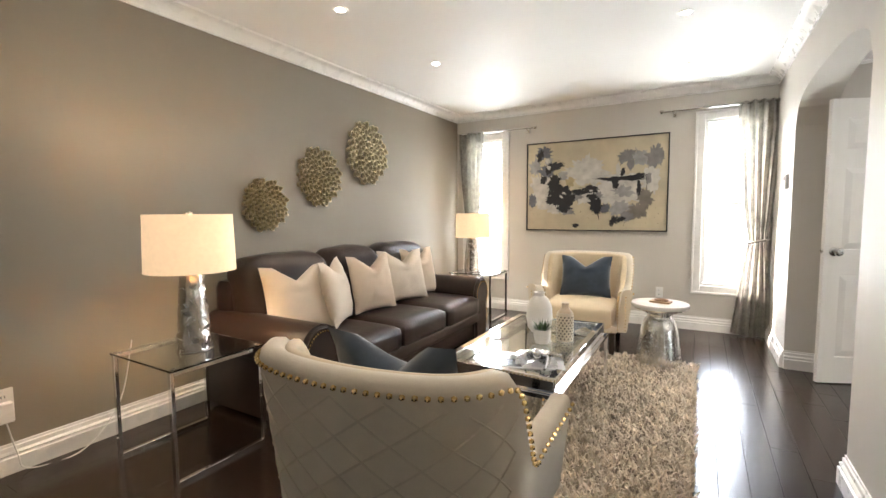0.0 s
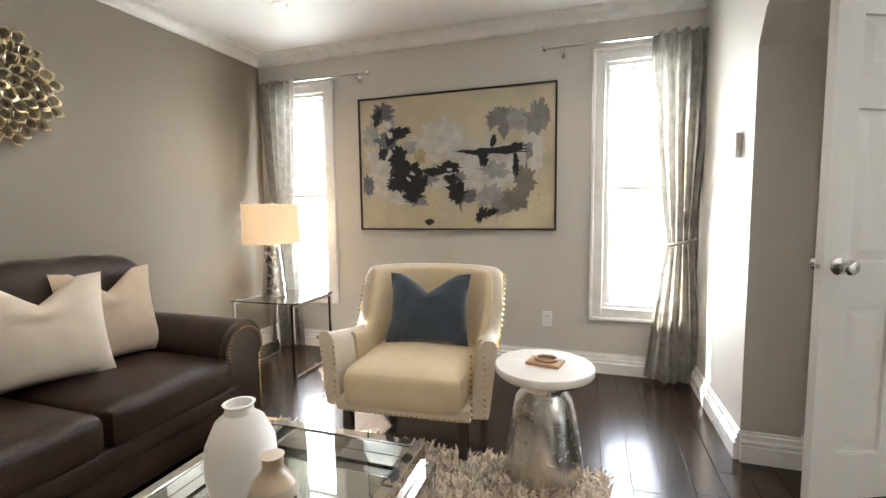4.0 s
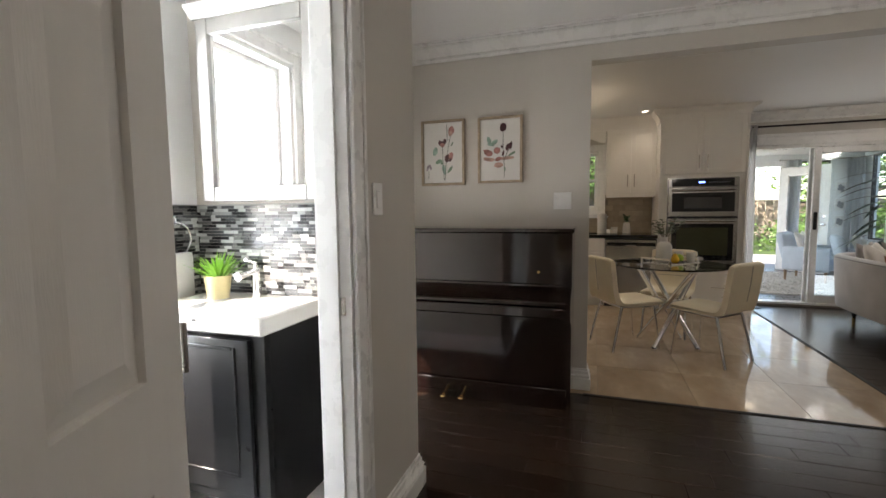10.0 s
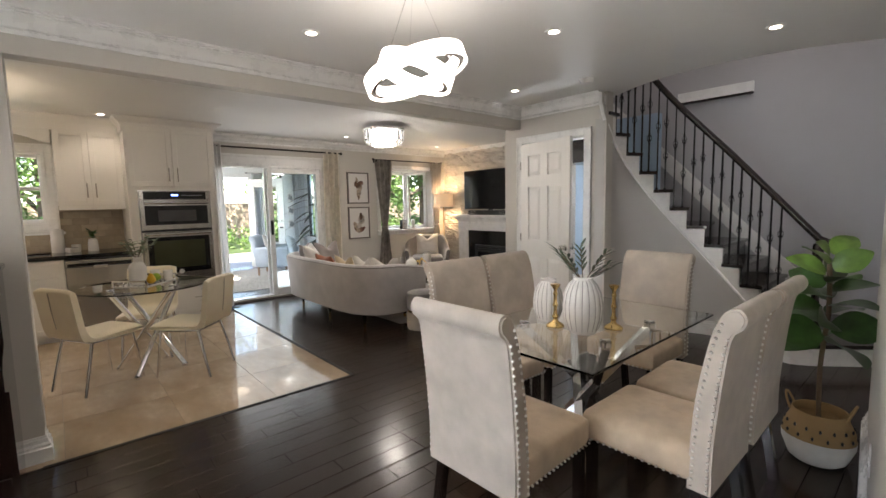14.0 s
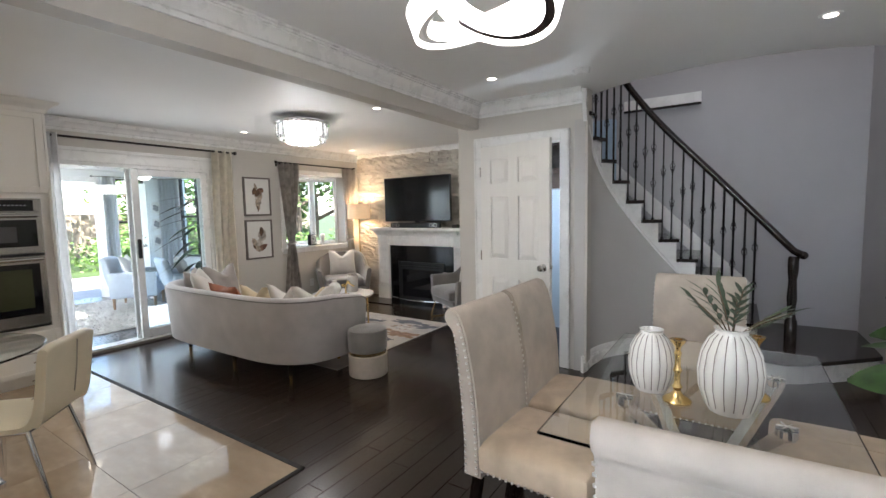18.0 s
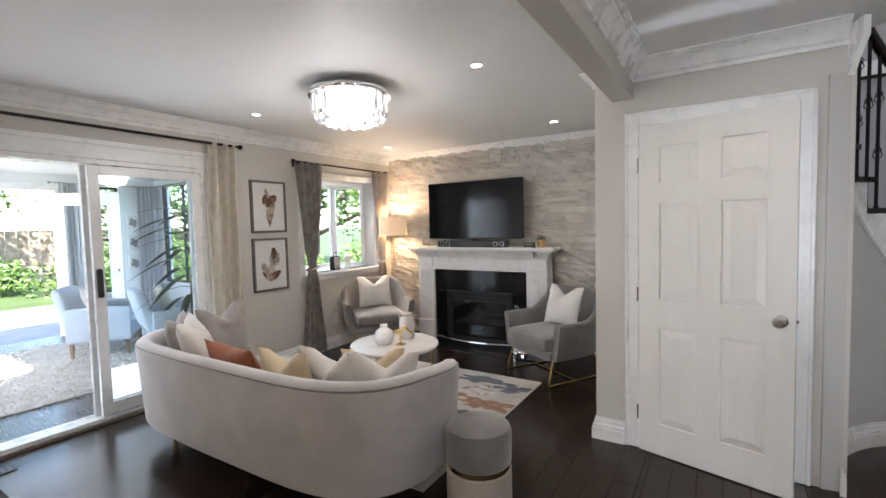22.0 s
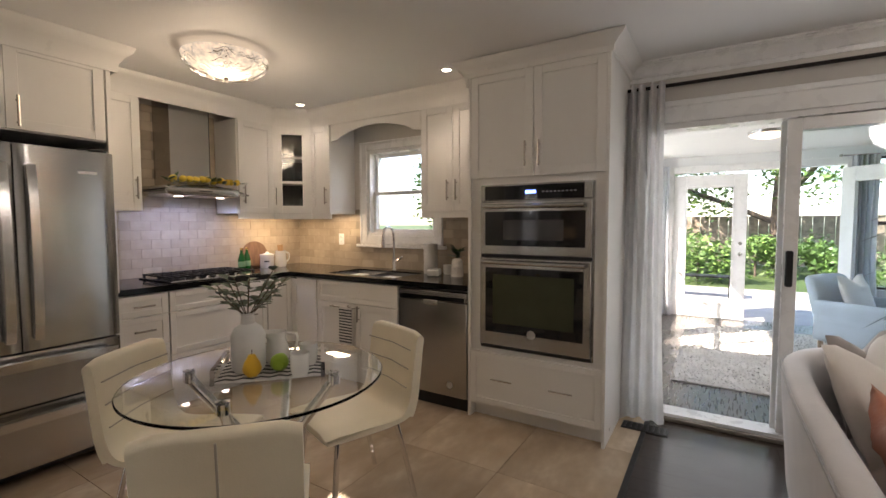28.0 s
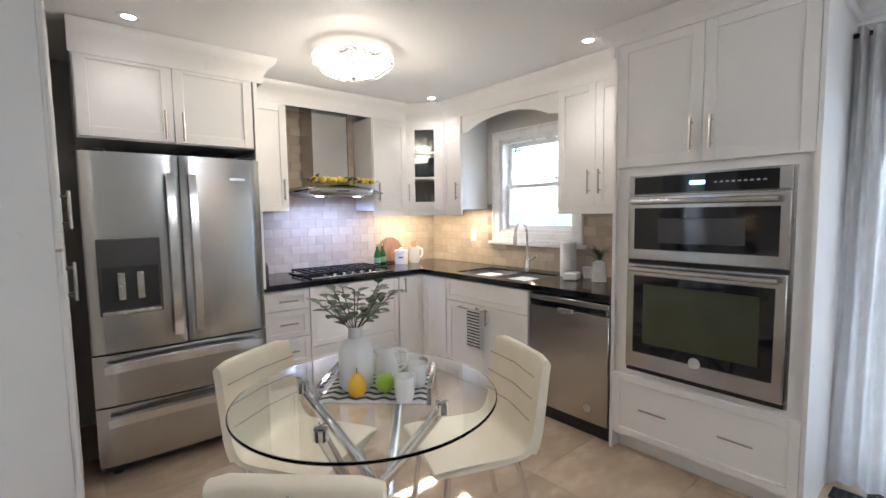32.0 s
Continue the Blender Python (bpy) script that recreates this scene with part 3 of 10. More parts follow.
def curtain(x, y, z, rz, w, h, material, label, folds=5, tie=None, seed=1, flare=0.0, eyelets=True, group=""):
    """A hanging curtain panel, front to -y; tie: (height, width share) of a tie-back."""
    root = thing("curtain", x, y, z, rz, label, "curtain", group)
    bm = bmesh.new()
    rnd = random.Random(seed)
    nx, nz = folds * 10, 30
    ph = rnd.uniform(0, 6)
    V = []
    for k in range(nz + 1):
        v = k / nz
        zz = h * v
        share = 1.0
        if tie:
            th, ts = tie[0], tie[1]
            d = (zz - th) / h
            share = ts + (1 - ts) * min(1.0, abs(d) / (0.5 if d > 0 else 0.42)) ** 0.75
        elif flare:
            share = 1 + flare * (1 - v) ** 3
        row = []
        for i in range(nx + 1):
            u = i / nx
            amp = 0.035 * (0.6 + 0.4 * v) * (0.7 if tie and abs(zz - tie[0]) < 0.1 else 1)
            yy = amp * math.sin(2 * math.pi * folds * u + ph * (1 - v) * 0.25) + 0.012 * math.sin(11 * u + 5 * v + ph)
            xx = (u - 0.5) * w * share + 0.012 * noise.noise(Vector((u * 4, v * 3, seed)))
            if tie:
                xx += (0.5 - 0.5 * share) * w * (tie[2] if len(tie) > 2 else 0)
            row.append(bm.verts.new((xx, yy, zz + (0.012 * math.sin(7 * u + ph) if k == 0 else 0))))
        V.append(row)
    for a, b in zip(V, V[1:]):
        for i in range(nx):
            bm.faces.new((a[i], a[i + 1], b[i + 1], b[i]))
    geo = bmesh.ops.solidify(bm, geom=bm.faces[:], thickness=0.003)
    part("panel", bm, material, root, smooth=70)
    if tie:
        b2 = bmesh.new()
        hw = w * tie[1] / 2 + 0.012
        off = (0.5 - 0.5 * tie[1]) * w * (tie[2] if len(tie) > 2 else 0)
        tube(b2, [(off + hw * math.cos(a), 0.055 * math.sin(a), tie[0] + 0.02 * math.cos(a)) for a in [2 * math.pi * q / 20 for q in range(20)]], 0.012, 8, closed=True)
        part("tie_back", b2, material, root)
    return root


def leaf_bm(bm, base, d, up, l, w, curl=0.2, n=4):
    """One pointed leaf from base along d."""
    d, up = Vector(d).normalized(), Vector(up)
    side = d.cross(up)
    if side.length < 1e-3:
        side = d.cross(Vector((1, 0.3, 0)))
    side.normalize()
    nrm = side.cross(d)
    L, R, M = [], [], []
    for i in range(n + 1):
        t = i / n
        ww = w / 2 * math.sin(math.pi * min(1, t * 0.92 + 0.06)) ** 0.8
        c = Vector(base) + d * l * t - nrm * curl * l * t * t
        M.append(bm.verts.new(c))
        L.append(bm.verts.new(c + side * ww + nrm * ww * 0.25))
        R.append(bm.verts.new(c - side * ww + nrm * ww * 0.25))
    for i in range(n):
        bm.faces.new((M[i], L[i], L[i + 1], M[i + 1]))
        bm.faces.new((R[i], M[i], M[i + 1], R[i + 1]))
    return bm


def framed(name, x, y, z, rz, w, h, fw, fd, frame_mat, art, label, group="", mat_w=0.0, mat_mat=None):
    """A framed picture on a wall, front to -y; art(root, w, h, y) adds the picture."""
    root = thing(name, x, y, z, rz, label, "picture", group)
    bm = bmesh.new()
    for a in ((-w / 2, -w / 2 + fw, 0, h), (w / 2 - fw, w / 2, 0, h), (-w / 2 + fw, w / 2 - fw, 0, fw), (-w / 2 + fw, w / 2 - fw, h - fw, h)):
        box(bm, a[0], a[1], -fd, 0, a[2], a[3], 0.002, 1)
    part("frame", bm, frame_mat, root)
    part("canvas", B(-w / 2 + fw, w / 2 - fw, -fd * 0.55, -0.002, fw, h - fw), mat_mat, root)
    art(root, w - 2 * fw, h - 2 * fw, -fd * 0.55 - 0.001, fw)
    return root


def blob(bm, cx, cz, rx, rz_, y, rough=0.25, seed=0, n=40, rot=0.0, thick=0.0012):
    """A flat patch of paint with an uneven edge."""
    ca, sa = math.cos(rot), math.sin(rot)
    pts = []
    for i in range(n):
        a = 2 * math.pi * i / n
        k = 1 + rough * noise.fractal(Vector((2.2 * math.cos(a) + seed * 3.1, 2.2 * math.sin(a), seed * 1.7)), 1.0, 2.0, 4)
        px, pz = rx * k * math.cos(a), rz_ * k * math.sin(a)
        pts.append((cx + px * ca - pz * sa, cz + px * sa + pz * ca))
    return prism(bm, pts, y - thick, y, "y")

# ---- living room ----
def double_hung(name, x, y, z, rz, w, h, label, casing=0.085, depth=0.12, mid=0.5):
    """A cased window, front to -y; w and h are the opening's."""
    root = thing(name, x, y, z, rz, label, "window", "", "structure")
    c = casing
    bm = bmesh.new()
    for a in ((-w / 2 - c, -w / 2 + 0.004, -c, h + c), (w / 2 - 0.004, w / 2 + c, -c, h + c), (-w / 2, w / 2, h - 0.004, h + c), (-w / 2, w / 2, -c, 0.004)):
        box(bm, a[0], a[1], -0.022, -0.001, a[2], a[3], 0.006, 2)
    for a in ((-w / 2 - c, -w / 2 - c + 0.022, -c, h + c), (w / 2 + c - 0.022, w / 2 + c, -c, h + c), (-w / 2 - c, w / 2 + c, h + c - 0.022, h + c), (-w / 2 - c, w / 2 + c, -c, -c + 0.022)):
        box(bm, a[0], a[1], -0.032, -0.02, a[2], a[3], 0.004, 1)
    part("casing", bm, TRIM, root)
    bm = bmesh.new()
    for a in ((-w / 2, -w / 2 + 0.03, 0, h), (w / 2 - 0.03, w / 2, 0, h), (-w / 2 + 0.03, w / 2 - 0.03, h - 0.03, h), (-w / 2 + 0.03, w / 2 - 0.03, 0, 0.03)):
        box(bm, a[0], a[1], 0.0, depth, a[2], a[3])
    part("window_frame", bm, TRIM, root)
    for lo, hi, yy in ((0.03, h * mid + 0.015, 0.05), (h * mid - 0.015, h - 0.03, 0.085)):
        s = 0.035
        bm = bmesh.new()
        for a in ((-w / 2 + 0.03, -w / 2 + 0.03 + s, lo, hi), (w / 2 - 0.03 - s, w / 2 - 0.03, lo, hi), (-w / 2 + 0.03 + s, w / 2 - 0.03 - s, hi - s, hi), (-w / 2 + 0.03 + s, w / 2 - 0.03 - s, lo, lo + s)):
            box(bm, a[0], a[1], yy, yy + 0.03, a[2], a[3], 0.003, 1)
        sash = part("sash", bm, TRIM, root)
        g = part("pane", B(-w / 2 + 0.03 + s, w / 2 - 0.03 - s, yy + 0.012, yy + 0.016, lo + s, hi - s), PANE, sash)
        g.visible_shadow = False
    return root


double_hung("window_1", -2.195, YF, 0.48, 0, 0.49, 1.72, "tall white double hung window behind the lamp")
# window_12 is unseen, added to fill the opening that lets the sun in
double_hung("window_12", 3.24, YF, 0.30, 0, 0.52, 0.95, "unseen low window added beside the entry", 0.06)
double_hung("window_2", 0.525, YF, 0.48, 0, 0.49, 1.72, "tall white double hung window beside the arch wall")


def rod(x, y, z, rz, l, material, label, r=0.009, finial="ball", brackets=(0.1, 0.9)):
    root = thing("curtain_rod", x, y, z, rz, label, "curtain rod")
    part("rod", tube(bmesh.new(), [(0, 0, 0), (l, 0, 0)], r), material, root)
    for e, s in ((0, -1), (l, 1)):
        bm = bmesh.new()
        if finial == "ball":
            ball(bm, e + s * 0.022, 0, 0, 0.02)
        else:
            lathe(bm, [(0.012, 0), (0.02, 0.008), (0.024, 0.02), (0.02, 0.034), (0.006, 0.04)], 14)
            bmesh.ops.rotate(bm, cent=(0, 0, 0), matrix=Matrix.Rotation(radians(90 * s), 3, "Y"), verts=bm.verts[:])
            bmesh.ops.translate(bm, vec=(e, 0, 0), verts=bm.verts[:])
        part("finial", bm, material, root)
    for b in brackets:
        bm = tube(bmesh.new(), [(l * b, 0.095, -0.02), (l * b, 0.02, -0.02), (l * b, 0, -0.006)], 0.006)
        cyl(bm, l * b, 0.0, -0.035, -0.005, 0.006)
        box(bm, l * b - 0.015, l * b + 0.015, 0.088, 0.097, -0.05, 0.01, 0.003, 1)
        part("bracket", bm, material, root)
    return root


rod(-2.46, 6.605, 2.29, 0, 0.94, NICKEL, "slim nickel curtain rod above the window")
rod(-0.10, 6.605, 2.305, 0, 0.97, NICKEL, "slim nickel curtain rod above the window")
curtain(-2.36, 6.605, 0.015, 0, 0.36, 2.29, CURT, "silver grey damask curtain tied back at the middle", 5, (0.97, 0.4, 0.15), 3, group="living room curtains")
curtain(0.74, 6.605, 0.015, 0, 0.36, 2.31, CURT, "silver grey damask curtain tied back at the middle", 5, (0.95, 0.42, 0.2), 4, group="living room curtains")


def scroll(x0, x1, cy, cz, r, z0, n=18):
    """The outline of a rolled sofa arm in local x and z."""
    pts = [(cy - r * 0.82, z0)]
    for i in range(n + 1):
        a = radians(205 - 250 * i / n)
        pts.append((cy + r * math.cos(a), cz + r * math.sin(a)))
    pts.append((cy + r * 0.72, z0))
    return pts


def leather_sofa():
    root = thing("leather_sofa", -2.05, 4.165, 0, 90, "dark brown leather sofa with rolled nailhead arms", "sofa")
    W, D = 2.42, 1.0
    part("base", softbox(bmesh.new(), -W / 2 + 0.2, W / 2 - 0.2, -0.46, 0.46, 0.05, 0.29, 0.025), LEATH, root)
    part("front_rail", softbox(bmesh.new(), -W / 2 + 0.2, W / 2 - 0.2, -0.5, -0.40, 0.20, 0.31, 0.03), LEATH, root)
    part("back_frame", softbox(bmesh.new(), -W / 2 + 0.12, W / 2 - 0.12, 0.28, 0.5, 0.25, 0.84, 0.08), LEATH, root)
    cw = (W - 0.52) / 3
    for i in range(3):
        x0 = -W / 2 + 0.26 + i * cw
        bm = softbox(bmesh.new(), x0 + 0.004, x0 + cw - 0.004, -0.53, 0.24, 0.29, 0.465, 0.05, 0.022, 9)
        part("seat_cushion", bm, LEATH, root)
        bm = softbox(bmesh.new(), x0 - (0.12 if i == 0 else -0.004), x0 + cw + (0.12 if i == 2 else -0.004), 0.06, 0.38, 0.46, 0.97, 0.13, 0.015, 12)
        for v in bm.verts:
            v.co.y += 0.16 * (v.co.z - 0.46) + 0.012 * noise.noise(v.co * 5)
            v.co.z += 0.015 * noise.noise(v.co * 7 + Vector((i, 0, 0)))
        part("back_cushion", bm, LEATH, root)
        bm = tube(bmesh.new(), [(x0 + 0.03, 0.045 + 0.012, 0.80), (x0 + cw / 2, 0.045, 0.785), (x0 + cw - 0.03, 0.045 + 0.012, 0.80)], 0.006, 6)
        part("seam", bm, LEATH, root)
    for s in (-1, 1):
        out = [(s * (a - 0.0) , b) for a, b in scroll(0, 0, W / 2 - 0.15, 0.475, 0.155, 0.03)]
        if s < 0:
            out = out[::-1]
        bm = prism(bmesh.new(), out, -0.49, 0.46, "y")
        es = [e for e in bm.edges if all(abs(v.co.y + 0.49) < 1e-4 for v in e.verts)]
        bmesh.ops.bevel(bm, geom=es, offset=0.022, segments=3, affect="EDGES")
        part("arm", bm, LEATH, root)
        pts = []
        for i in range(26):
            a = radians(200 - 235 * i / 25)
            pts.append((s * (W / 2 - 0.15 + 0.118 * math.cos(a)), -0.494, 0.475 + 0.118 * math.sin(a)))
        pts += [(s * (W / 2 - 0.055), -0.494, 0.42 - 0.02 * i) for i in range(16)]
        part("nailhead_trim", nails(bmesh.new(), pts, 0.0065), BRASS, root)
        part("foot", lathe(bmesh.new(), [(0.03, 0), (0.045, 0.02), (0.04, 0.05)], 12, s * (W / 2 - 0.2), -0.38), ESPR, root)
        part("foot", lathe(bmesh.new(), [(0.03, 0), (0.045, 0.02), (0.04, 0.05)], 12, s * (W / 2 - 0.2), 0.38), ESPR, root)


leather_sofa()
G1 = "pillows on the leather sofa"
pillow(-1.97, 3.335, 0.478, 72, 0.46, 0.46, 0.17, CREAM, "cream cloth throw pillow on the leather sofa", 0.10, 18, G1, 1)
pillow(-1.93, 3.685, 0.478, 118, 0.46, 0.47, 0.15, CREAM, "cream piped throw pillow on the leather sofa", 0.10, 14, G1, 2)
pillow(-1.97, 4.105, 0.478, 80, 0.44, 0.46, 0.15, PEACH, "beige and cream throw pillow on the leather sofa", 0.11, 14, G1, 3)
pillow(-1.99, 4.565, 0.478, 70, 0.48, 0.47, 0.16, CREAM, "cream fringed throw pillow on the leather sofa", 0.11, 16, G1, 4)
pillow(-2.04, 4.895, 0.478, 80, 0.44, 0.46, 0.15, PEACH, "beige throw pillow at the sofa's end", 0.11, 12, G1, 5)


def glass_end_table(x, y, label, w=0.56, d=0.50, h=0.55):
    root = thing("end_table", x, y, 0, 0, label, "end table", "glass end tables")
    for sx in (-1, 1):
        for sy in (-1, 1):
            part("leg", B(sx * (w / 2 - 0.022) - 0.012, sx * (w / 2 - 0.022) + 0.012, sy * (d / 2 - 0.012) - 0.009, sy * (d / 2 - 0.012) + 0.009, 0, h - 0.008, 0.002, 1), CHROME, root)
    for sx in (-1, 1):
        for z in (0.0, h - 0.03):
            part("rail", B(sx * (w / 2 - 0.022) - 0.0115, sx * (w / 2 - 0.022) + 0.0115, -d / 2 + 0.02, d / 2 - 0.02, z, z + 0.02, 0.002, 1), CHROME, root)
    part("glass_top", B(-w / 2, w / 2, -d / 2, d / 2, h - 0.0075, h + 0.002, 0.0015, 1), GLASS, root)
    for sx in (-1, 1):
        for sy in (-1, 1):
            part("cap", cyl(bmesh.new(), sx * (w / 2 - 0.03), sy * (d / 2 - 0.03), h + 0.002, h + 0.008, 0.012), CHROME, root)


glass_end_table(-2.045, 2.625, "chrome end table with a clear glass top")
glass_end_table(-2.05, 6.18, "chrome end table with a clear glass top")


def hammered_lamp(x, y, label, seed):
    root = thing("table_lamp", x, y, 0.5525, 0, label, "table lamp", "hammered silver table lamps")
    bm = bmesh.new()
    n, seg = 26, 32
    rows = []
    for j in range(n + 1):
        t = j / n
        r = 0.085 - 0.032 * t
        rows.append([])
        for k in range(seg):
            a = 2 * math.pi * k / seg
            d = 0.004 * noise.cell(Vector((k * 0.42, j * 0.55, seed)))
            rr = r - d
            rows[-1].append(bm.verts.new((rr * math.cos(a), rr * math.sin(a), 0.008 + 0.40 * t)))
    for a, b in zip(rows, rows[1:]):
        for k in range(seg):
            bm.faces.new((a[k], a[(k + 1) % seg], b[(k + 1) % seg], b[k]))
    bm.faces.new(rows[-1])
    part("body", bm, NICKEL, root, "hammered silver lamp body", smooth=25)
    part("foot", lathe(bmesh.new(), [(0.086, 0), (0.088, 0.004), (0.085, 0.01)], 32), NICKEL, root)
    part("neck", lathe(bmesh.new(), [(0.035, 0.408), (0.012, 0.43), (0.012, 0.70), (0.022, 0.705), (0.022, 0.715), (0.008, 0.72)], 16), NICKEL, root)
    bm = lathe(bmesh.new(), [(0.212, 0.415), (0.204, 0.705), (0.200, 0.705), (0.208, 0.415), (0.212, 0.415)], 40)
    part("shade", bm, SHADE, root, "round off-white linen drum shade")
    lamp("bulb", "POINT", pose(x, y, 0.5525 + 0.56), 12 if y < 4 else 2.5, WARM, r=0.05)


hammered_lamp(-2.00, 2.63, "hammered silver table lamp, lit, on glass", 1)
hammered_lamp(-2.12, 6.16, "hammered silver table lamp by the window", 5)


def wire_disc(y, z, r, seed, label):
    """An openwork metal wall ornament of small bent petals."""
    root = thing("wall_ornament", XL, y, z, 90, label, "wall ornament", "openwork metal discs")
    rnd = random.Random(seed)
    part("backing_ring", tube(bmesh.new(), [(r * 0.62 * math.cos(a), -0.006, r * 0.62 * math.sin(a)) for a in [2 * math.pi * k / 36 for k in range(36)]], 0.003, 5, closed=True), GOLDP, root)
    bm = bmesh.new()
    n = 84
    for k in range(n):
        q = math.sqrt((k + 0.5) / n)
        a = k * 2.39996 + rnd.uniform(-0.05, 0.05)
        cx, cz = 0.93 * r * q * math.cos(a), 0.93 * r * q * math.sin(a)
        rc = r * 0.104 * rnd.uniform(0.85, 1.12)
        sq = rnd.uniform(0.75, 1.0)
        ring = []
        for j in range(10):
            b = 2 * math.pi * j / 10
            c_, s_ = math.cos(b), math.sin(b)
            # round each cell, with its long side turned outwards
            ox, oz = (c_ * math.cos(a) - s_ * sq * math.sin(a)), (c_ * math.sin(a) + s_ * sq * math.cos(a))
            tip = 0.036 + (0.016 if j % 3 == 0 else 0.0) * rnd.uniform(0.4, 1.0)
            flare = 1.22 if j % 3 == 0 else 1.06
            ring.append([bm.verts.new((cx + rc * f_ * ox, y, cz + rc * f_ * oz)) for f_, y in ((0.90, -0.006), (0.86, -tip + 0.006), (flare, -tip), (1.0, -0.006))])
        for u, v in zip(ring, ring[1:] + ring[:1]):
            for j in range(3):
                bm.faces.new((u[j], u[j + 1], v[j + 1], v[j]))
    bmesh.ops.recalc_face_normals(bm, faces=bm.faces[:])
    part("openwork", bm, GOLDP, root, smooth=0)


wire_disc(3.57, 1.33, 0.205, 1, "small gold openwork metal disc on the wall")
wire_disc(4.135, 1.578, 0.255, 2, "gold openwork metal disc on the wall")
wire_disc(4.785, 1.85, 0.305, 3, "large gold openwork metal disc on the wall")


BUTTER = surf("butter cream linen", (0.70, 0.565, 0.37), 0.8, var=0.06, scale=12, fine=0.05, fine_scale=300, bump=0.3, bump_scale=420, sheen=0.2)


def accent_chair(x, y, rz, label):
    root = thing("accent_chair", x, y, 0, rz, label, "armchair", "cream accent chairs")
    path = smooth_path([(0.365, -0.31), (0.335, -0.05), (0.32, 0.16), (0.24, 0.29), (0.0, 0.335), (-0.24, 0.29), (-0.32, 0.16), (-0.335, -0.05), (-0.365, -0.31)][::-1], 6)
    n = len(path)
    tops = []
    for i in range(n):
        u = abs(2 * i / (n - 1) - 1)
        tops.append(0.87 - 0.03 * u * u if u < 0.40 else 0.55 + 0.315 * (0.5 + 0.5 * math.cos(math.pi * min(1, (u - 0.40) / 0.28))) ** 1.2 + 0.06 * max(0.0, (u - 0.6) / 0.4) ** 1.5)
    part("back_shell", shell(bmesh.new(), [(p[0], p[1]) for p in path], 0.24, tops, 0.085, 0.12), LINEN, root, smooth=60)
    lining = [(p[0] * 0.90, p[1] * 0.90 - 0.012) for p in path][4:-4]
    part("inner_back", shell(bmesh.new(), lining, 0.26, [z - 0.012 for z in tops][4:-4], 0.05, 0.12), BUTTER, root, "butter cream lining", smooth=60)
    part("seat_cushion", softbox(bmesh.new(), -0.30, 0.30, -0.375, 0.26, 0.25, 0.45, 0.05, 0.025), BUTTER, root)
    part("seat_rail", softbox(bmesh.new(), -0.335, 0.335, -0.36, 0.26, 0.23, 0.30, 0.02), LINEN, root)
    pts, last = [], None
    for i in range(n):
        p, q = path[max(i - 1, 0)], path[min(i + 1, n - 1)]
        d = (q - p).normalized()
        nn = Vector((-d.y, d.x))
        o = 0.044 + 0.12 * (tops[i] - 0.24)
        pts.append((path[i].x + nn.x * o, path[i].y + nn.y * o, tops[i] - 0.035))
    part("nailhead_trim", nails(bmesh.new(), along(pts, 0.030), 0.0085), BRASS, root)
    for sx in (-1, 1):
        for s in (-1, 1):
            part("arm_nailhead_row", nails(bmesh.new(), [(sx * 0.366 + 0.03 * s, -0.357, 0.27 + 0.028 * k) for k in range(11)], 0.007), BRASS, root)
    part("rail_nails", nails(bmesh.new(), along([(-0.31, -0.364, 0.245), (0.31, -0.364, 0.245)], 0.026), 0.006), BRASS, root)
    # the quilted outside of the back: stitched diamonds
    bm = bmesh.new()
    m0, m1 = int(n * 0.27), int(n * 0.73)
    def pt(fi, z):
        i = max(0, min(n - 1, int(round(fi))))
        p, q = path[max(i - 1, 0)], path[min(i + 1, n - 1)]
        d = (q - p).normalized()
        nn = Vector((-d.y, d.x))
        o = 0.0425 + 0.12 * (z - 0.24)
        return (path[i].x + nn.x * o, path[i].y + nn.y * o, z)
    for s in (-1, 1):
        for k in range(-6, 12):
            line = []
            for fi in range(m0, m1 + 1):
                z = 0.26 + 0.11 * k + s * (fi - (m0 + m1) / 2) * 0.035
                if 0.26 < z < tops[fi] - 0.05:
                    line.append(pt(fi, z))
            if len(line) > 2:
                tube(bm, line, 0.0034, 4)
    # stitch lines darker than the linen, with the quilt grooves' shade in their colour
    part("quilt_stitching", bm, surf("shaded linen stitching", (0.64, 0.565, 0.455), 0.9), root)
    for sx in (-1, 1):
        for yy, s in ((-0.31, 0.0), (0.27, 0.06)):
            part("leg", tube(bmesh.new(), [(sx * 0.29, yy + s, 0.0), (sx * 0.29, yy, 0.25)], 0.021, square=True), ESPR, root)


accent_chair(-0.53, 2.525, 184, "cream linen accent chair with a quilted back")
accent_chair(-0.665, 5.54, 4, "cream accent chair with nailheads by the wall")
pillow(-0.545, 2.53, 0.445, 178, 0.50, 0.46, 0.16, NAVY, "slate blue velvet pillow on the accent chair", 0.12, 20, "slate blue pillows", 6)
pillow(-0.66, 5.59, 0.46, 6, 0.47, 0.40, 0.14, NAVY, "slate blue velvet pillow on the accent chair", 0.10, 18, "slate blue pillows", 7)


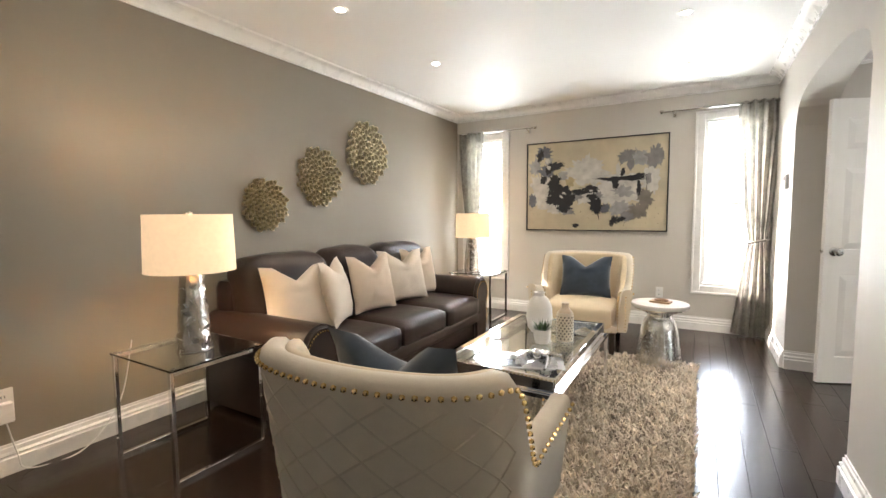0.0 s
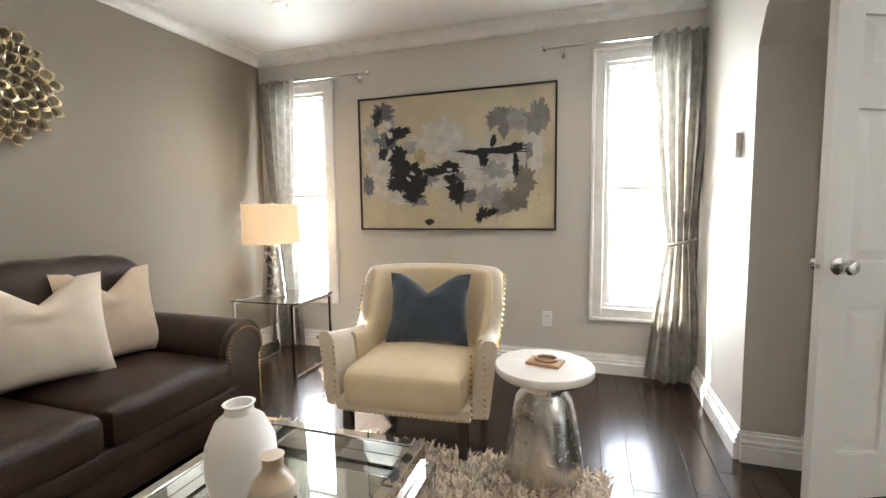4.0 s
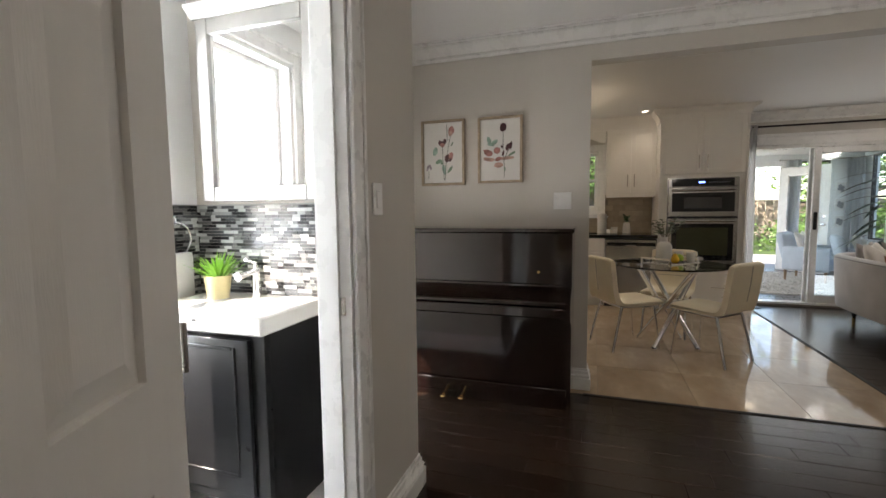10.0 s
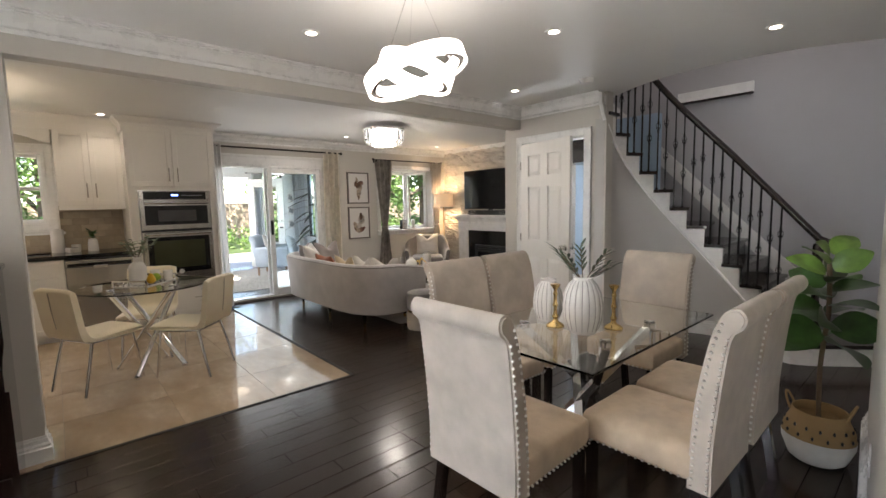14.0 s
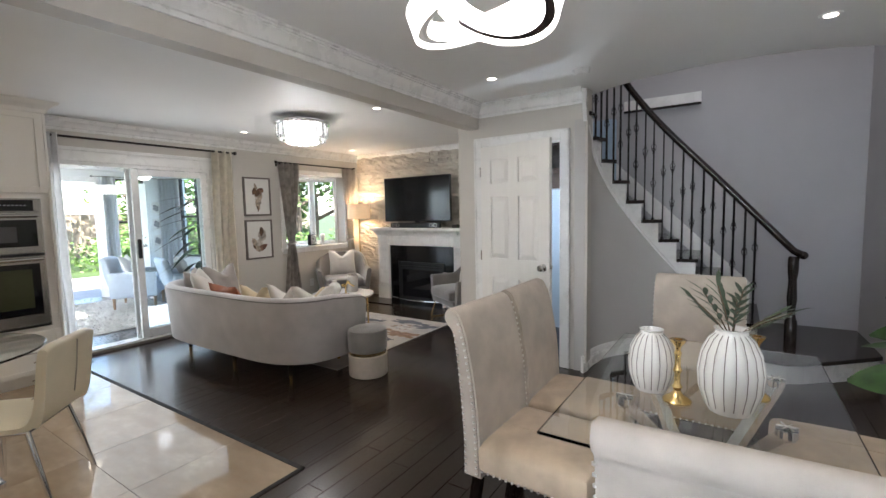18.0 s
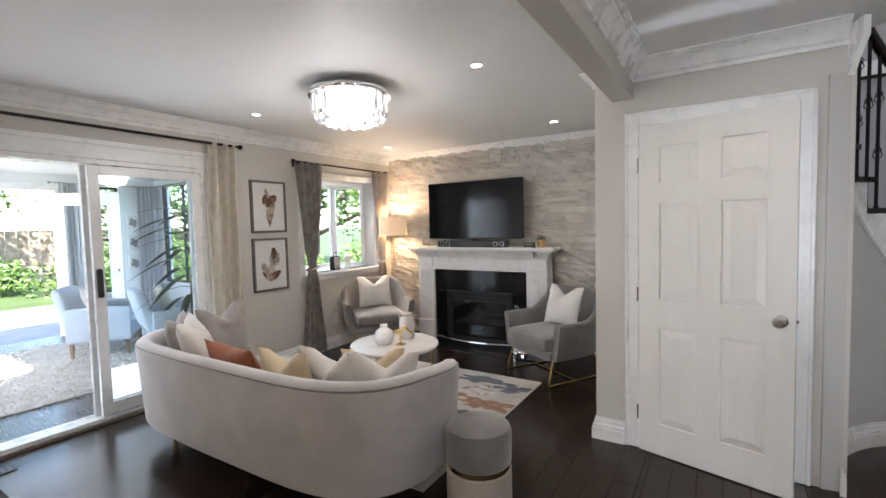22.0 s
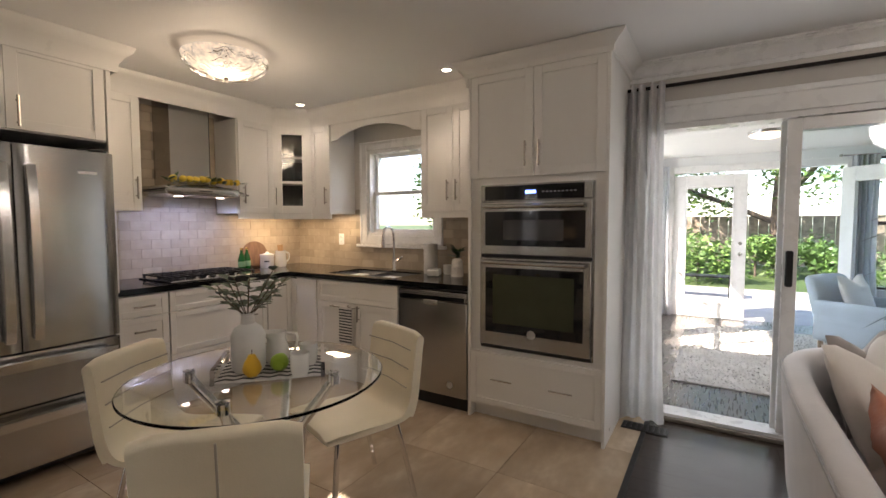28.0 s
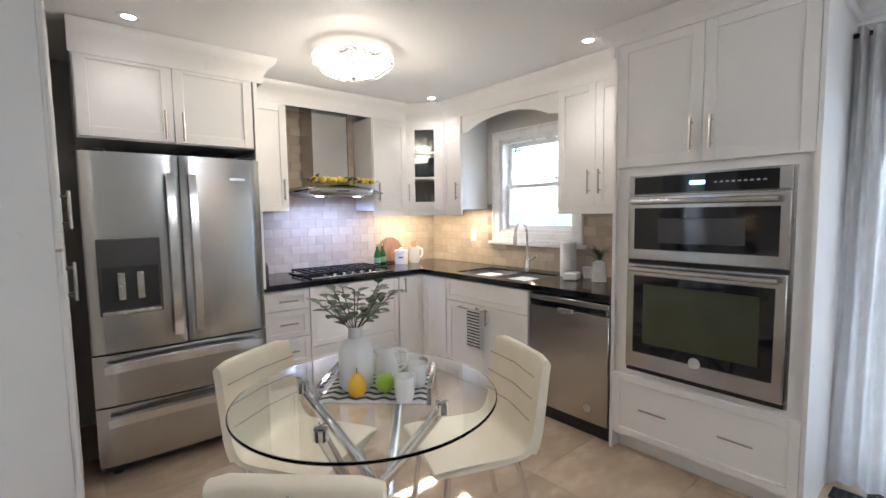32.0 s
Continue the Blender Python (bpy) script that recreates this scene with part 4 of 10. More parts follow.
def mirrored_coffee_table():
    root = thing("coffee_table", -0.635, 4.01, 0, 0, "chrome coffee table with mirrored and glass top", "coffee table")
    w, l, h = 0.70, 1.30, 0.45
    for sx in (-1, 1):
        for sy in (-1, 1):
            part("leg", B(sx * (w / 2 - 0.012) - 0.012, sx * (w / 2 - 0.012) + 0.012, sy * (l / 2 - 0.012) - 0.012, sy * (l / 2 - 0.012) + 0.012, 0.018, h - 0.1, 0.002, 1), CHROME, root)
    for sx in (-1, 1):
        part("rail", B(sx * (w / 2 - 0.012) - 0.0125, sx * (w / 2 - 0.012) + 0.0125, -l / 2, l / 2, h - 0.10, h - 0.075, 0.002, 1), CHROME, root)
        part("side_mirror", B(sx * (w / 2 - 0.03) - 0.004, sx * (w / 2 - 0.03) + 0.004, -l / 2 + 0.03, l / 2 - 0.03, h - 0.075, h, 0.001, 1), MIRROR, root)
    for sy in (-1, 1):
        part("rail", B(-w / 2 + 0.024, w / 2 - 0.024, sy * (l / 2 - 0.012) - 0.012, sy * (l / 2 - 0.012) + 0.012, h - 0.10, h - 0.075, 0.002, 1), CHROME, root)
        part("end_mirror", B(-w / 2 + 0.034, w / 2 - 0.034, sy * (l / 2 - 0.03) - 0.004, sy * (l / 2 - 0.03) + 0.004, h - 0.075, h, 0.001, 1), MIRROR, root)
    part("shelf_mirror", B(-w / 2 + 0.036, w / 2 - 0.036, -l / 2 + 0.036, l / 2 - 0.036, h - 0.072, h - 0.064), MIRROR, root, "mirrored inset tray")
    for k, (a, b) in enumerate(((-w / 2 + 0.026, -w / 2 + 0.062), (w / 2 - 0.062, w / 2 - 0.026))):
        part("bevel_strip", B(a, b, -l / 2 + 0.026, l / 2 - 0.026, h - 0.002, h + 0.004, 0.002, 1), MIRROR, root)
    for a, b in ((-l / 2 + 0.026, -l / 2 + 0.062), (l / 2 - 0.062, l / 2 - 0.026)):
        part("bevel_strip", B(-w / 2 + 0.063, w / 2 - 0.063, a, b, h - 0.002, h + 0.004, 0.002, 1), MIRROR, root)
    part("glass_top", B(-w / 2 + 0.06, w / 2 - 0.06, -l / 2 + 0.06, l / 2 - 0.06, h - 0.010, h - 0.002), GLASS, root)


mirrored_coffee_table()
CT = 0.4485
solid("vase", lathe(bmesh.new(), [(0.0, 0), (0.055, 0), (0.078, 0.03), (0.088, 0.10), (0.084, 0.17), (0.06, 0.225), (0.036, 0.245), (0.034, 0.262), (0.040, 0.27), (0.032, 0.27), (0.028, 0.25)], 32), CERAMM,
      "matt white shouldered ceramic vase on glass", "vase", m=pose(-0.66, 4.22, CT))


def patterned_bottle():
    root = thing("bottle_vase", -0.45, 4.085, CT, 0, "patterned black and white bottle vase", "vase")
    part("body", lathe(bmesh.new(), [(0.0, 0), (0.05, 0), (0.053, 0.01), (0.053, 0.16), (0.046, 0.18)], 28), surf("cream ceramic", (0.66, 0.58, 0.46), 0.4), root)
    part("shoulder", lathe(bmesh.new(), [(0.046, 0.18), (0.03, 0.2), (0.022, 0.21), (0.022, 0.235), (0.025, 0.24), (0.018, 0.24)], 28), surf("beige glaze", (0.55, 0.44, 0.32), 0.35), root)
    bm = bmesh.new()
    for r in range(9):
        for k in range(14):
            a = 2 * math.pi * (k + 0.5 * (r % 2)) / 14
            x, y, z = 0.0535 * math.cos(a), 0.0535 * math.sin(a), 0.018 + r * 0.017
            g = bmesh.ops.create_circle(bm, cap_ends=True, segments=6, radius=0.0058)
            mm = Matrix.Translation((x, y, z)) @ Matrix.Rotation(a, 4, "Z") @ Matrix.Rotation(radians(90), 4, "Y")
            bmesh.ops.transform(bm, matrix=mm, verts=g["verts"])
    part("pattern", bm, surf("dark glaze", (0.05, 0.05, 0.055), 0.4), root)


patterned_bottle()


def potted_succulent():
    root = thing("potted_plant", -0.56, 3.965, CT, 0, "small spiky green plant in a white dotted pot", "plant")
    part("pot", lathe(bmesh.new(), [(0.0, 0), (0.042, 0), (0.052, 0.03), (0.056, 0.085), (0.050, 0.085), (0.046, 0.06), (0, 0.06)], 24, flute=18, depth=0.05), CERAM, root)
    bm = bmesh.new()
    rnd = random.Random(3)
    for k in range(70):
        a, e = rnd.uniform(0, 6.28), rnd.uniform(0.35, 1.4)
        d = (math.cos(a) * math.cos(e), math.sin(a) * math.cos(e), math.sin(e))
        leaf_bm(bm, (0.025 * math.cos(a), 0.025 * math.sin(a), 0.07), d, (0, 0, 1), rnd.uniform(0.05, 0.085), 0.008, 0.1, 2)
    part("leaves", bm, LEAF, root)


potted_succulent()
mag = thing("magazine", -0.53, 3.585, CT, 20, "open glossy magazine on the coffee table", "magazine")
part("page_block", B(-0.2, 0.2, -0.13, 0.13, 0, 0.006, 0.002, 1), surf("glossy white paper", (0.72, 0.72, 0.72), 0.25, var=0.03), mag)
bmx = bmesh.new()
box(bmx, -0.19, -0.02, -0.12, 0.0, 0.0062, 0.0070)
box(bmx, 0.03, 0.15, 0.02, 0.11, 0.0062, 0.0070)
part("printed_photo", bmx, surf("printed dark photo", (0.10, 0.105, 0.12), 0.25, var=0.4, scale=25), mag)
bmx = bmesh.new()
for k in range(7):
    box(bmx, 0.03, 0.16, -0.11 + 0.016 * k, -0.105 + 0.016 * k, 0.0062, 0.0067)
part("text_bars", bmx, surf("grey print", (0.25, 0.25, 0.26), 0.4), mag)


def silver_ornament():
    root = thing("silver_ornament", -0.48, 3.625, CT + 0.0075, 35, "polished silver knotted ornament on a magazine", "ornament")
    bm = bmesh.new()
    rnd = random.Random(8)
    for k in range(5):
        a = 1.25 * k
        leaf_bm(bm, (0.03 * math.cos(a), 0.03 * math.sin(a), 0.004), (math.cos(a), math.sin(a), 0.35), (0, 0, 1), 0.13, 0.11, 0.5, 8)
    bmesh.ops.solidify(bm, geom=bm.faces[:], thickness=0.004)
    part("petals", bm, CHROME, root)
    part("knot", ball(ball(ball(bmesh.new(), 0, 0, 0.03, 0.028), 0.045, 0.01, 0.024, 0.022), -0.03, 0.04, 0.022, 0.02), CHROME, root)
    part("stem", tube(bmesh.new(), smooth_path([(0.02, -0.02, 0.03), (0.03, -0.09, 0.04), (0.0, -0.16, 0.012), (-0.02, -0.19, 0.008)], 5), 0.007), CHROME, root)


silver_ornament()


def drum_table():
    root = thing("side_table", 0.005, 5.295, 0, 0, "brushed metal drum side table, white top", "side table")
    part("base", lathe(bmesh.new(), [(0.175, 0), (0.178, 0.01), (0.165, 0.12), (0.14, 0.30), (0.122, 0.37), (0.10, 0.395), (0.094, 0.41), (0.10, 0.43), (0.15, 0.455), (0.195, 0.47), (0.2, 0.485), (0.0, 0.485)], 48), NICKEL, root)
    part("top", lathe(bmesh.new(), [(0.0, 0.485), (0.212, 0.485), (0.216, 0.49), (0.216, 0.512), (0.212, 0.517), (0, 0.517)], 48), surf("white marble", (0.74, 0.71, 0.66), 0.25, var=0.05, scale=9), root)


drum_table()
bk = thing("book", 0.01, 5.30, 0.5175, -12, "small tan hardback book on the side table", "book")
part("cover", B(-0.075, 0.075, -0.05, 0.05, 0, 0.014, 0.002, 1), surf("tan cloth cover", (0.42, 0.27, 0.15), 0.6), bk)
solid("bead_ring", tube(bmesh.new(), [(0.045 * math.cos(a), 0.035 * math.sin(a), 0.008) for a in [2 * math.pi * k / 20 for k in range(20)]], 0.008, 8, closed=True),
      surf("carved wood", (0.36, 0.22, 0.12), 0.5), "carved wooden ring lying on a book", "ornament", m=pose(0.015, 5.30, 0.532))


def splash_of_paint(rnd, cx, cz, rx, rz_, y, rot, n=46):
    """A thin patch of scraped paint with a torn, spiky edge."""
    ca, sa = math.cos(rot), math.sin(rot)
    seed, pts = rnd.random() * 60, []
    for i in range(n):
        a = 2 * math.pi * i / n
        k = 0.95 + 0.42 * noise.fractal(Vector((2.3 * math.cos(a) + seed, 2.3 * math.sin(a), seed * 0.7)), 0.5, 2.2, 5)
        k *= 1 + (rnd.uniform(0.1, 0.45) if rnd.random() < 0.08 else rnd.uniform(-0.06, 0.06))
        px, pz = rx * k * math.cos(a), rz_ * k * math.sin(a)
        pts.append((cx + px * ca - pz * sa, cz + px * sa + pz * ca))
    return prism(bmesh.new(), pts, y - 0.0003, y, "y")


def abstract_art(root, w, h, y, fw):
    """Scraped and spattered paint over a sand ground, the dark masses falling in a diagonal."""
    rnd = random.Random(4)
    cols = {"black": (0.018, 0.018, 0.022), "slate": (0.16, 0.165, 0.20), "white": (0.66, 0.63, 0.58), "grey": (0.27, 0.26, 0.26), "mist": (0.40, 0.39, 0.39), "gold": (0.50, 0.40, 0.22), "taupe": (0.25, 0.22, 0.19)}
    M = {k: surf("paint " + k, v, 0.55, var=0.24, scale=12, fine=0.06, fine_scale=60, bump=0.2, bump_scale=30) for k, v in cols.items()}
    layer = [0]

    def daub(c, u, v, sx, sz, turn=0, name="paint_patch"):
        cx = min(w / 2 - sx * w * 1.25, max(-w / 2 + sx * w * 1.25, (u - 0.5) * w))
        cz = min(h - sz * h * 1.25, max(sz * h * 1.25, (1 - v) * h))
        part(name, splash_of_paint(rnd, cx, fw + cz, sx * w, sz * h, y - 0.0004 - 0.00002 * layer[0], radians(turn), 84 if sx > 0.01 else 9), M[c], root, smooth=0)
        layer[0] += 1
    for c, u, v, sx, sz in (("white", 0.45, 0.35, 0.16, 0.14), ("white", 0.70, 0.55, 0.16, 0.17), ("white", 0.12, 0.52, 0.09, 0.21), ("white", 0.21, 0.73, 0.11, 0.08), ("white", 0.90, 0.46, 0.06, 0.17), ("white", 0.47, 0.62, 0.10, 0.09),
                            ("slate", 0.13, 0.11, 0.065, 0.07), ("mist", 0.06, 0.27, 0.04, 0.10), ("slate", 0.15, 0.33, 0.055, 0.07), ("mist", 0.17, 0.21, 0.03, 0.05), ("slate", 0.04, 0.66, 0.03, 0.08),
                            ("grey", 0.74, 0.20, 0.06, 0.07), ("mist", 0.83, 0.24, 0.055, 0.08), ("grey", 0.92, 0.22, 0.055, 0.12), ("grey", 0.76, 0.29, 0.025, 0.06), ("grey", 0.88, 0.45, 0.02, 0.06),
                            ("mist", 0.72, 0.58, 0.07, 0.06), ("taupe", 0.86, 0.66, 0.045, 0.12), ("taupe", 0.81, 0.79, 0.065, 0.085), ("mist", 0.69, 0.76, 0.075, 0.08), ("grey", 0.74, 0.85, 0.05, 0.05),
                            ("gold", 0.33, 0.46, 0.035, 0.06), ("mist", 0.28, 0.38, 0.04, 0.05), ("grey", 0.38, 0.62, 0.05, 0.05), ("grey", 0.54, 0.62, 0.035, 0.045), ("slate", 0.59, 0.76, 0.04, 0.06), ("grey", 0.31, 0.78, 0.06, 0.05)):
        daub(c, u, v, sx, sz)
        daub(c, u + rnd.uniform(-0.5, 0.5) * sx, v + rnd.uniform(-0.5, 0.5) * sz, sx * 0.6, sz * 0.6, rnd.uniform(-40, 40))
    for u, v, sx, sz, turn in ((0.10, 0.14, 0.018, 0.06, 10), (0.22, 0.27, 0.05, 0.035, -15), (0.13, 0.42, 0.022, 0.04, 30), (0.17, 0.30, 0.02, 0.05, 20), (0.21, 0.47, 0.035, 0.09, 10), (0.25, 0.58, 0.06, 0.075, 0),
                               (0.22, 0.66, 0.05, 0.05, 0), (0.32, 0.66, 0.04, 0.08, 15), (0.29, 0.74, 0.04, 0.05, 0), (0.40, 0.57, 0.05, 0.025, 5), (0.49, 0.55, 0.045, 0.035, 0), (0.50, 0.63, 0.035, 0.03, 0),
                               (0.53, 0.73, 0.035, 0.09, -20), (0.65, 0.90, 0.02, 0.05, 35), (0.70, 0.88, 0.03, 0.02, -20), (0.38, 0.95, 0.018, 0.02, 0), (0.73, 0.44, 0.12, 0.018, 2), (0.62, 0.445, 0.06, 0.014, 8),
                               (0.66, 0.50, 0.02, 0.045, 0), (0.71, 0.37, 0.012, 0.035, 10), (0.80, 0.42, 0.05, 0.02, -5), (0.82, 0.55, 0.012, 0.06, 0)):
        daub("black", u, v, sx * 1.3, sz * 1.25, -turn)
    for u, v, sx, sz, turn in ((0.16, 0.20, 0.02, 0.03, 20), (0.17, 0.28, 0.015, 0.025, 0), (0.29, 0.58, 0.02, 0.012, -30), (0.27, 0.62, 0.018, 0.01, -40), (0.49, 0.56, 0.014, 0.012, 0), (0.78, 0.40, 0.02, 0.01, 0)):
        daub("white", u, v, sx, sz, turn)
    for k in range(34):
        u, v = rnd.choice(((0.24, 0.22), (0.35, 0.72), (0.50, 0.82), (0.90, 0.84), (0.06, 0.80), (0.72, 0.92)))
        daub("black", u + rnd.gauss(0, 0.035), v + rnd.gauss(0, 0.045), rnd.uniform(0.0010, 0.003), rnd.uniform(0.0015, 0.005), 0, "paint_speck")


framed("abstract_painting", -0.832, YF - 0.001, 1.043, 0, 1.585, 1.062, 0.012, 0.034, BLACK, abstract_art, "large abstract painting in black, sand and grey", mat_mat=surf("canvas", (0.60, 0.52, 0.37), 0.7, var=0.12, scale=3, bump=0.15, bump_scale=400))


def plate(name, x, y, z, rz, w, h, label, kind="switch", n=1):
    root = thing(name, x, y, z, rz, label, "switch" if kind == "switch" else "outlet")
    part("plate", B(-w / 2, w / 2, -0.006, -0.0005, -h / 2, h / 2, 0.003, 2), TRIM, root)
    for k in range(n):
        cx = (k - (n - 1) / 2) * w / n
        if kind == "switch":
            part("rocker", B(cx - 0.016, cx + 0.016, -0.010, -0.005, -0.032, 0.032, 0.002, 1), TRIM, root)
        else:
            for s in (-1, 1):
                o = part("socket", B(cx - 0.016, cx + 0.016, -0.008, -0.005, s * 0.022 - 0.014, s * 0.022 + 0.014, 0.002, 1), TRIM, root)
                part("slot", B(cx - 0.008, cx - 0.005, -0.0086, -0.0078, s * 0.022 - 0.006, s * 0.022 + 0.006), BLACK, o)
                part("slot", B(cx + 0.005, cx + 0.008, -0.0086, -0.0078, s * 0.022 - 0.006, s * 0.022 + 0.006), BLACK, o)
    return root


plate("outlet", -0.10, YF, 0.375, 0, 0.072, 0.115, "white wall outlet above the baseboard", "outlet")
ol = plate("outlet", XL, 2.04, 0.36, 90, 0.08, 0.125, "white wall outlet with a plug in it", "outlet")
part("plug_box", B(-0.03, 0.03, -0.045, -0.006, -0.10, 0.0, 0.006, 2), TRIM, ol, "white timer plug")
part("cord", tube(bmesh.new(), smooth_path([(0, -0.03, -0.1), (0.03, -0.03, -0.26), (0.06, -0.05, -0.35), (0.25, -0.09, -0.353), (0.42, -0.05, -0.25), (0.5, -0.04, -0.1), (0.52, -0.12, 0.19)], 6), 0.0035, 6), TRIM, ol)
th = thing("thermostat", XA, 5.90, 1.495, -90, "white wall thermostat on the arch wall", "thermostat")
part("case", B(-0.042, 0.042, -0.028, -0.0005, -0.06, 0.06, 0.006, 2), TRIM, th)
part("display", B(-0.022, 0.022, -0.0295, -0.027, 0.01, 0.04), surf("grey display", (0.22, 0.24, 0.22), 0.2), th)

RUGM = surf("shaggy cream wool", (0.78, 0.67, 0.53), 0.95, var=0.14, scale=8, rand=0.22, island=True, sheen=0.2)


def shag_rug():
    root = thing("shag_rug", 0, 0, 0, 0, "thick shaggy cream wool rug", "rug")
    x0, x1, y0, y1 = -1.49, 0.28, 2.99, 5.34
    part("base", B(x0, x1, y0, y1, 0.002, 0.014, 0.004, 1), surf("rug backing", (0.40, 0.33, 0.25), 0.95, var=0.1), root)
    rnd = random.Random(2)
    V, F = [], []
    n = 26000
    for k in range(n):
        x, y = rnd.uniform(x0 - 0.005, x1 + 0.005), rnd.uniform(y0 - 0.005, y1 + 0.005)
        a = rnd.uniform(0, 6.28)
        l, w = rnd.uniform(0.03, 0.055), rnd.uniform(0.004, 0.008)
        dx, dy = math.cos(a), math.sin(a)
        lean = rnd.uniform(0.3, 0.95)
        h = l * math.sqrt(1 - lean * lean * 0.8)
        i = len(V)
        V += [(x - dy * w, y + dx * w, 0.010), (x + dy * w, y - dx * w, 0.010), (x + dx * l * lean * 0.6 + dy * w * 0.8, y + dy * l * lean * 0.6 - dx * w * 0.8, 0.012 + h * 0.75),
              (x + dx * l * lean * 0.6 - dy * w * 0.8, y + dy * l * lean * 0.6 + dx * w * 0.8, 0.012 + h * 0.75), (x + dx * l * lean * 1.15, y + dy * l * lean * 1.15, 0.012 + h)]
        F += [(i, i + 1, i + 2, i + 3), (i + 3, i + 2, i + 4)]
    me = bpy.data.meshes.new("tuft")
    me.from_pydata(V, [], F)
    me.materials.append(RUGM)
    ob = new("tuft", me)
    ob.parent = root
    tagged(ob, "shaggy wool pile", kind="stuff")


shag_rug()

# ---- doors and powder room ----
def six_panel(root, w, h, t=0.035):
    """A moulded six panel door leaf from the hinge at x = 0 to x = w, centred on y = 0."""
    bm = B(0, w, -t / 2 + 0.013, t / 2 - 0.013, 0.008, h)
    st, mid = w * 0.155, w * 0.145
    cols = ((st, (w - mid) / 2), ((w + mid) / 2, w - st))
    rows = ((0.20, 0.80), (0.98, 1.56), (1.68, 1.90))
    rows = [(a * h / 2.03, b * h / 2.03) for a, b in rows]
    for s in (-1, 1):
        y0, y1 = (t / 2 - 0.013, t / 2) if s > 0 else (-t / 2, -t / 2 + 0.013)
        xs = [0, cols[0][0], cols[0][1], cols[1][0], cols[1][1], w]
        for a, b in ((xs[0], xs[1]), (xs[2], xs[3]), (xs[4], xs[5])):
            box(bm, a, b, y0, y1, 0.008, h)
        zs = [0.008] + [z for r in rows for z in r] + [h]
        for a, b in cols:
            for z0, z1 in zip(zs[0::2], zs[1::2]):
                box(bm, a, b, y0, y1, z0, z1)
    part("leaf", bm, DOORW, root, "white moulded six panel leaf", smooth=0)
    for s in (-1, 1):
        for a, b in cols:
            for z0, z1 in rows:
                bm = bmesh.new()
                m1, m2 = 0.006, 0.046
                yb, yt = s * (t / 2 - 0.0125), s * (t / 2 - 0.0015)
                o = [bm.verts.new((x, yb, z)) for x, z in ((a + m1, z0 + m1), (b - m1, z0 + m1), (b - m1, z1 - m1), (a + m1, z1 - m1))]
                i = [bm.verts.new((x, yt, z)) for x, z in ((a + m2, z0 + m2), (b - m2, z0 + m2), (b - m2, z1 - m2), (a + m2, z1 - m2))]
                for k in range(4):
                    bm.faces.new((o[k], o[(k + 1) % 4], i[(k + 1) % 4], i[k]))
                bm.faces.new(i)
                bmesh.ops.recalc_face_normals(bm, faces=bm.faces[:])
                part("panel", bm, DOORW, root, smooth=0)


def knob_on(root, x, z, t=0.035):
    for s in (-1, 1):
        bm = lathe(bmesh.new(), [(0.033, 0), (0.033, 0.004), (0.026, 0.009), (0.013, 0.013), (0.012, 0.03), (0.022, 0.036), (0.029, 0.046), (0.029, 0.058), (0.022, 0.066), (0.010, 0.067), (0.009, 0.064), (0, 0.064)], 28)
        bmesh.ops.rotate(bm, cent=(0, 0, 0), matrix=Matrix.Rotation(radians(90 if s < 0 else -90), 3, "X"), verts=bm.verts[:])
        bmesh.ops.translate(bm, vec=(x, s * t / 2, z), verts=bm.verts[:])
        part("door_knob", bm, NICKEL, root, "round brushed nickel knob")
    part("latch_plate", B(x + 0.058, x + 0.0615, -0.0125, 0.0125, z - 0.028, z + 0.028, 0.001, 1), NICKEL, root)
    part("latch", B(x + 0.061, x + 0.072, -0.007, 0.007, z - 0.008, z + 0.008, 0.002, 1), NICKEL, root)


def hinges(root, zs, side):
    for z in zs:
        part("hinge", cyl(bmesh.new(), -0.006, side * 0.02, z - 0.045, z + 0.045, 0.006, 10), NICKEL, root)


def casing(name, x0, x1, y, h, label, c=0.07, depth=0.12, faces=(-1, 1)):
    """Jamb and casings of a doorway in a wall that runs along x; y: the wall's far face, depth back to the near one."""
    bm = bmesh.new()
    for a, b in ((x0, x0 + 0.018), (x1 - 0.018, x1)):
        box(bm, a, b, y - depth + 0.001, y - 0.001, 0.004, h)
    box(bm, x0 + 0.018, x1 - 0.018, y - depth + 0.001, y - 0.001, h - 0.018, h)
    box(bm, x0 + 0.018, x0 + 0.03, y - depth * 0.66, y - depth * 0.4, 0.004, h - 0.018)
    box(bm, x1 - 0.03, x1 - 0.018, y - depth * 0.66, y - depth * 0.4, 0.004, h - 0.018)
    for s in faces:
        y0, y1 = (y, y + 0.018) if s > 0 else (y - depth - 0.018, y - depth)
        ys = (y0, y1 + 0.006) if s > 0 else (y0 - 0.006, y1)
        for a, b, z0, z1 in ((x0 - c, x0 + 0.006, 0.003, h + c), (x1 - 0.006, x1 + c, 0.003, h + c), (x0 + 0.006, x1 - 0.006, h - 0.006, h + c)):
            box(bm, a, b, y0, y1, z0, z1, 0.004, 1)
        for a, b, z0, z1 in ((x0 - c, x0 - c + 0.02, 0.003, h + c), (x1 + c - 0.02, x1 + c, 0.003, h + c), (x0 - c, x1 + c, h + c - 0.02, h + c)):
            box(bm, a, b, ys[0], ys[1], z0, z1, 0.003, 1)
    return setting(name, bm, TRIM, label, "door frame")


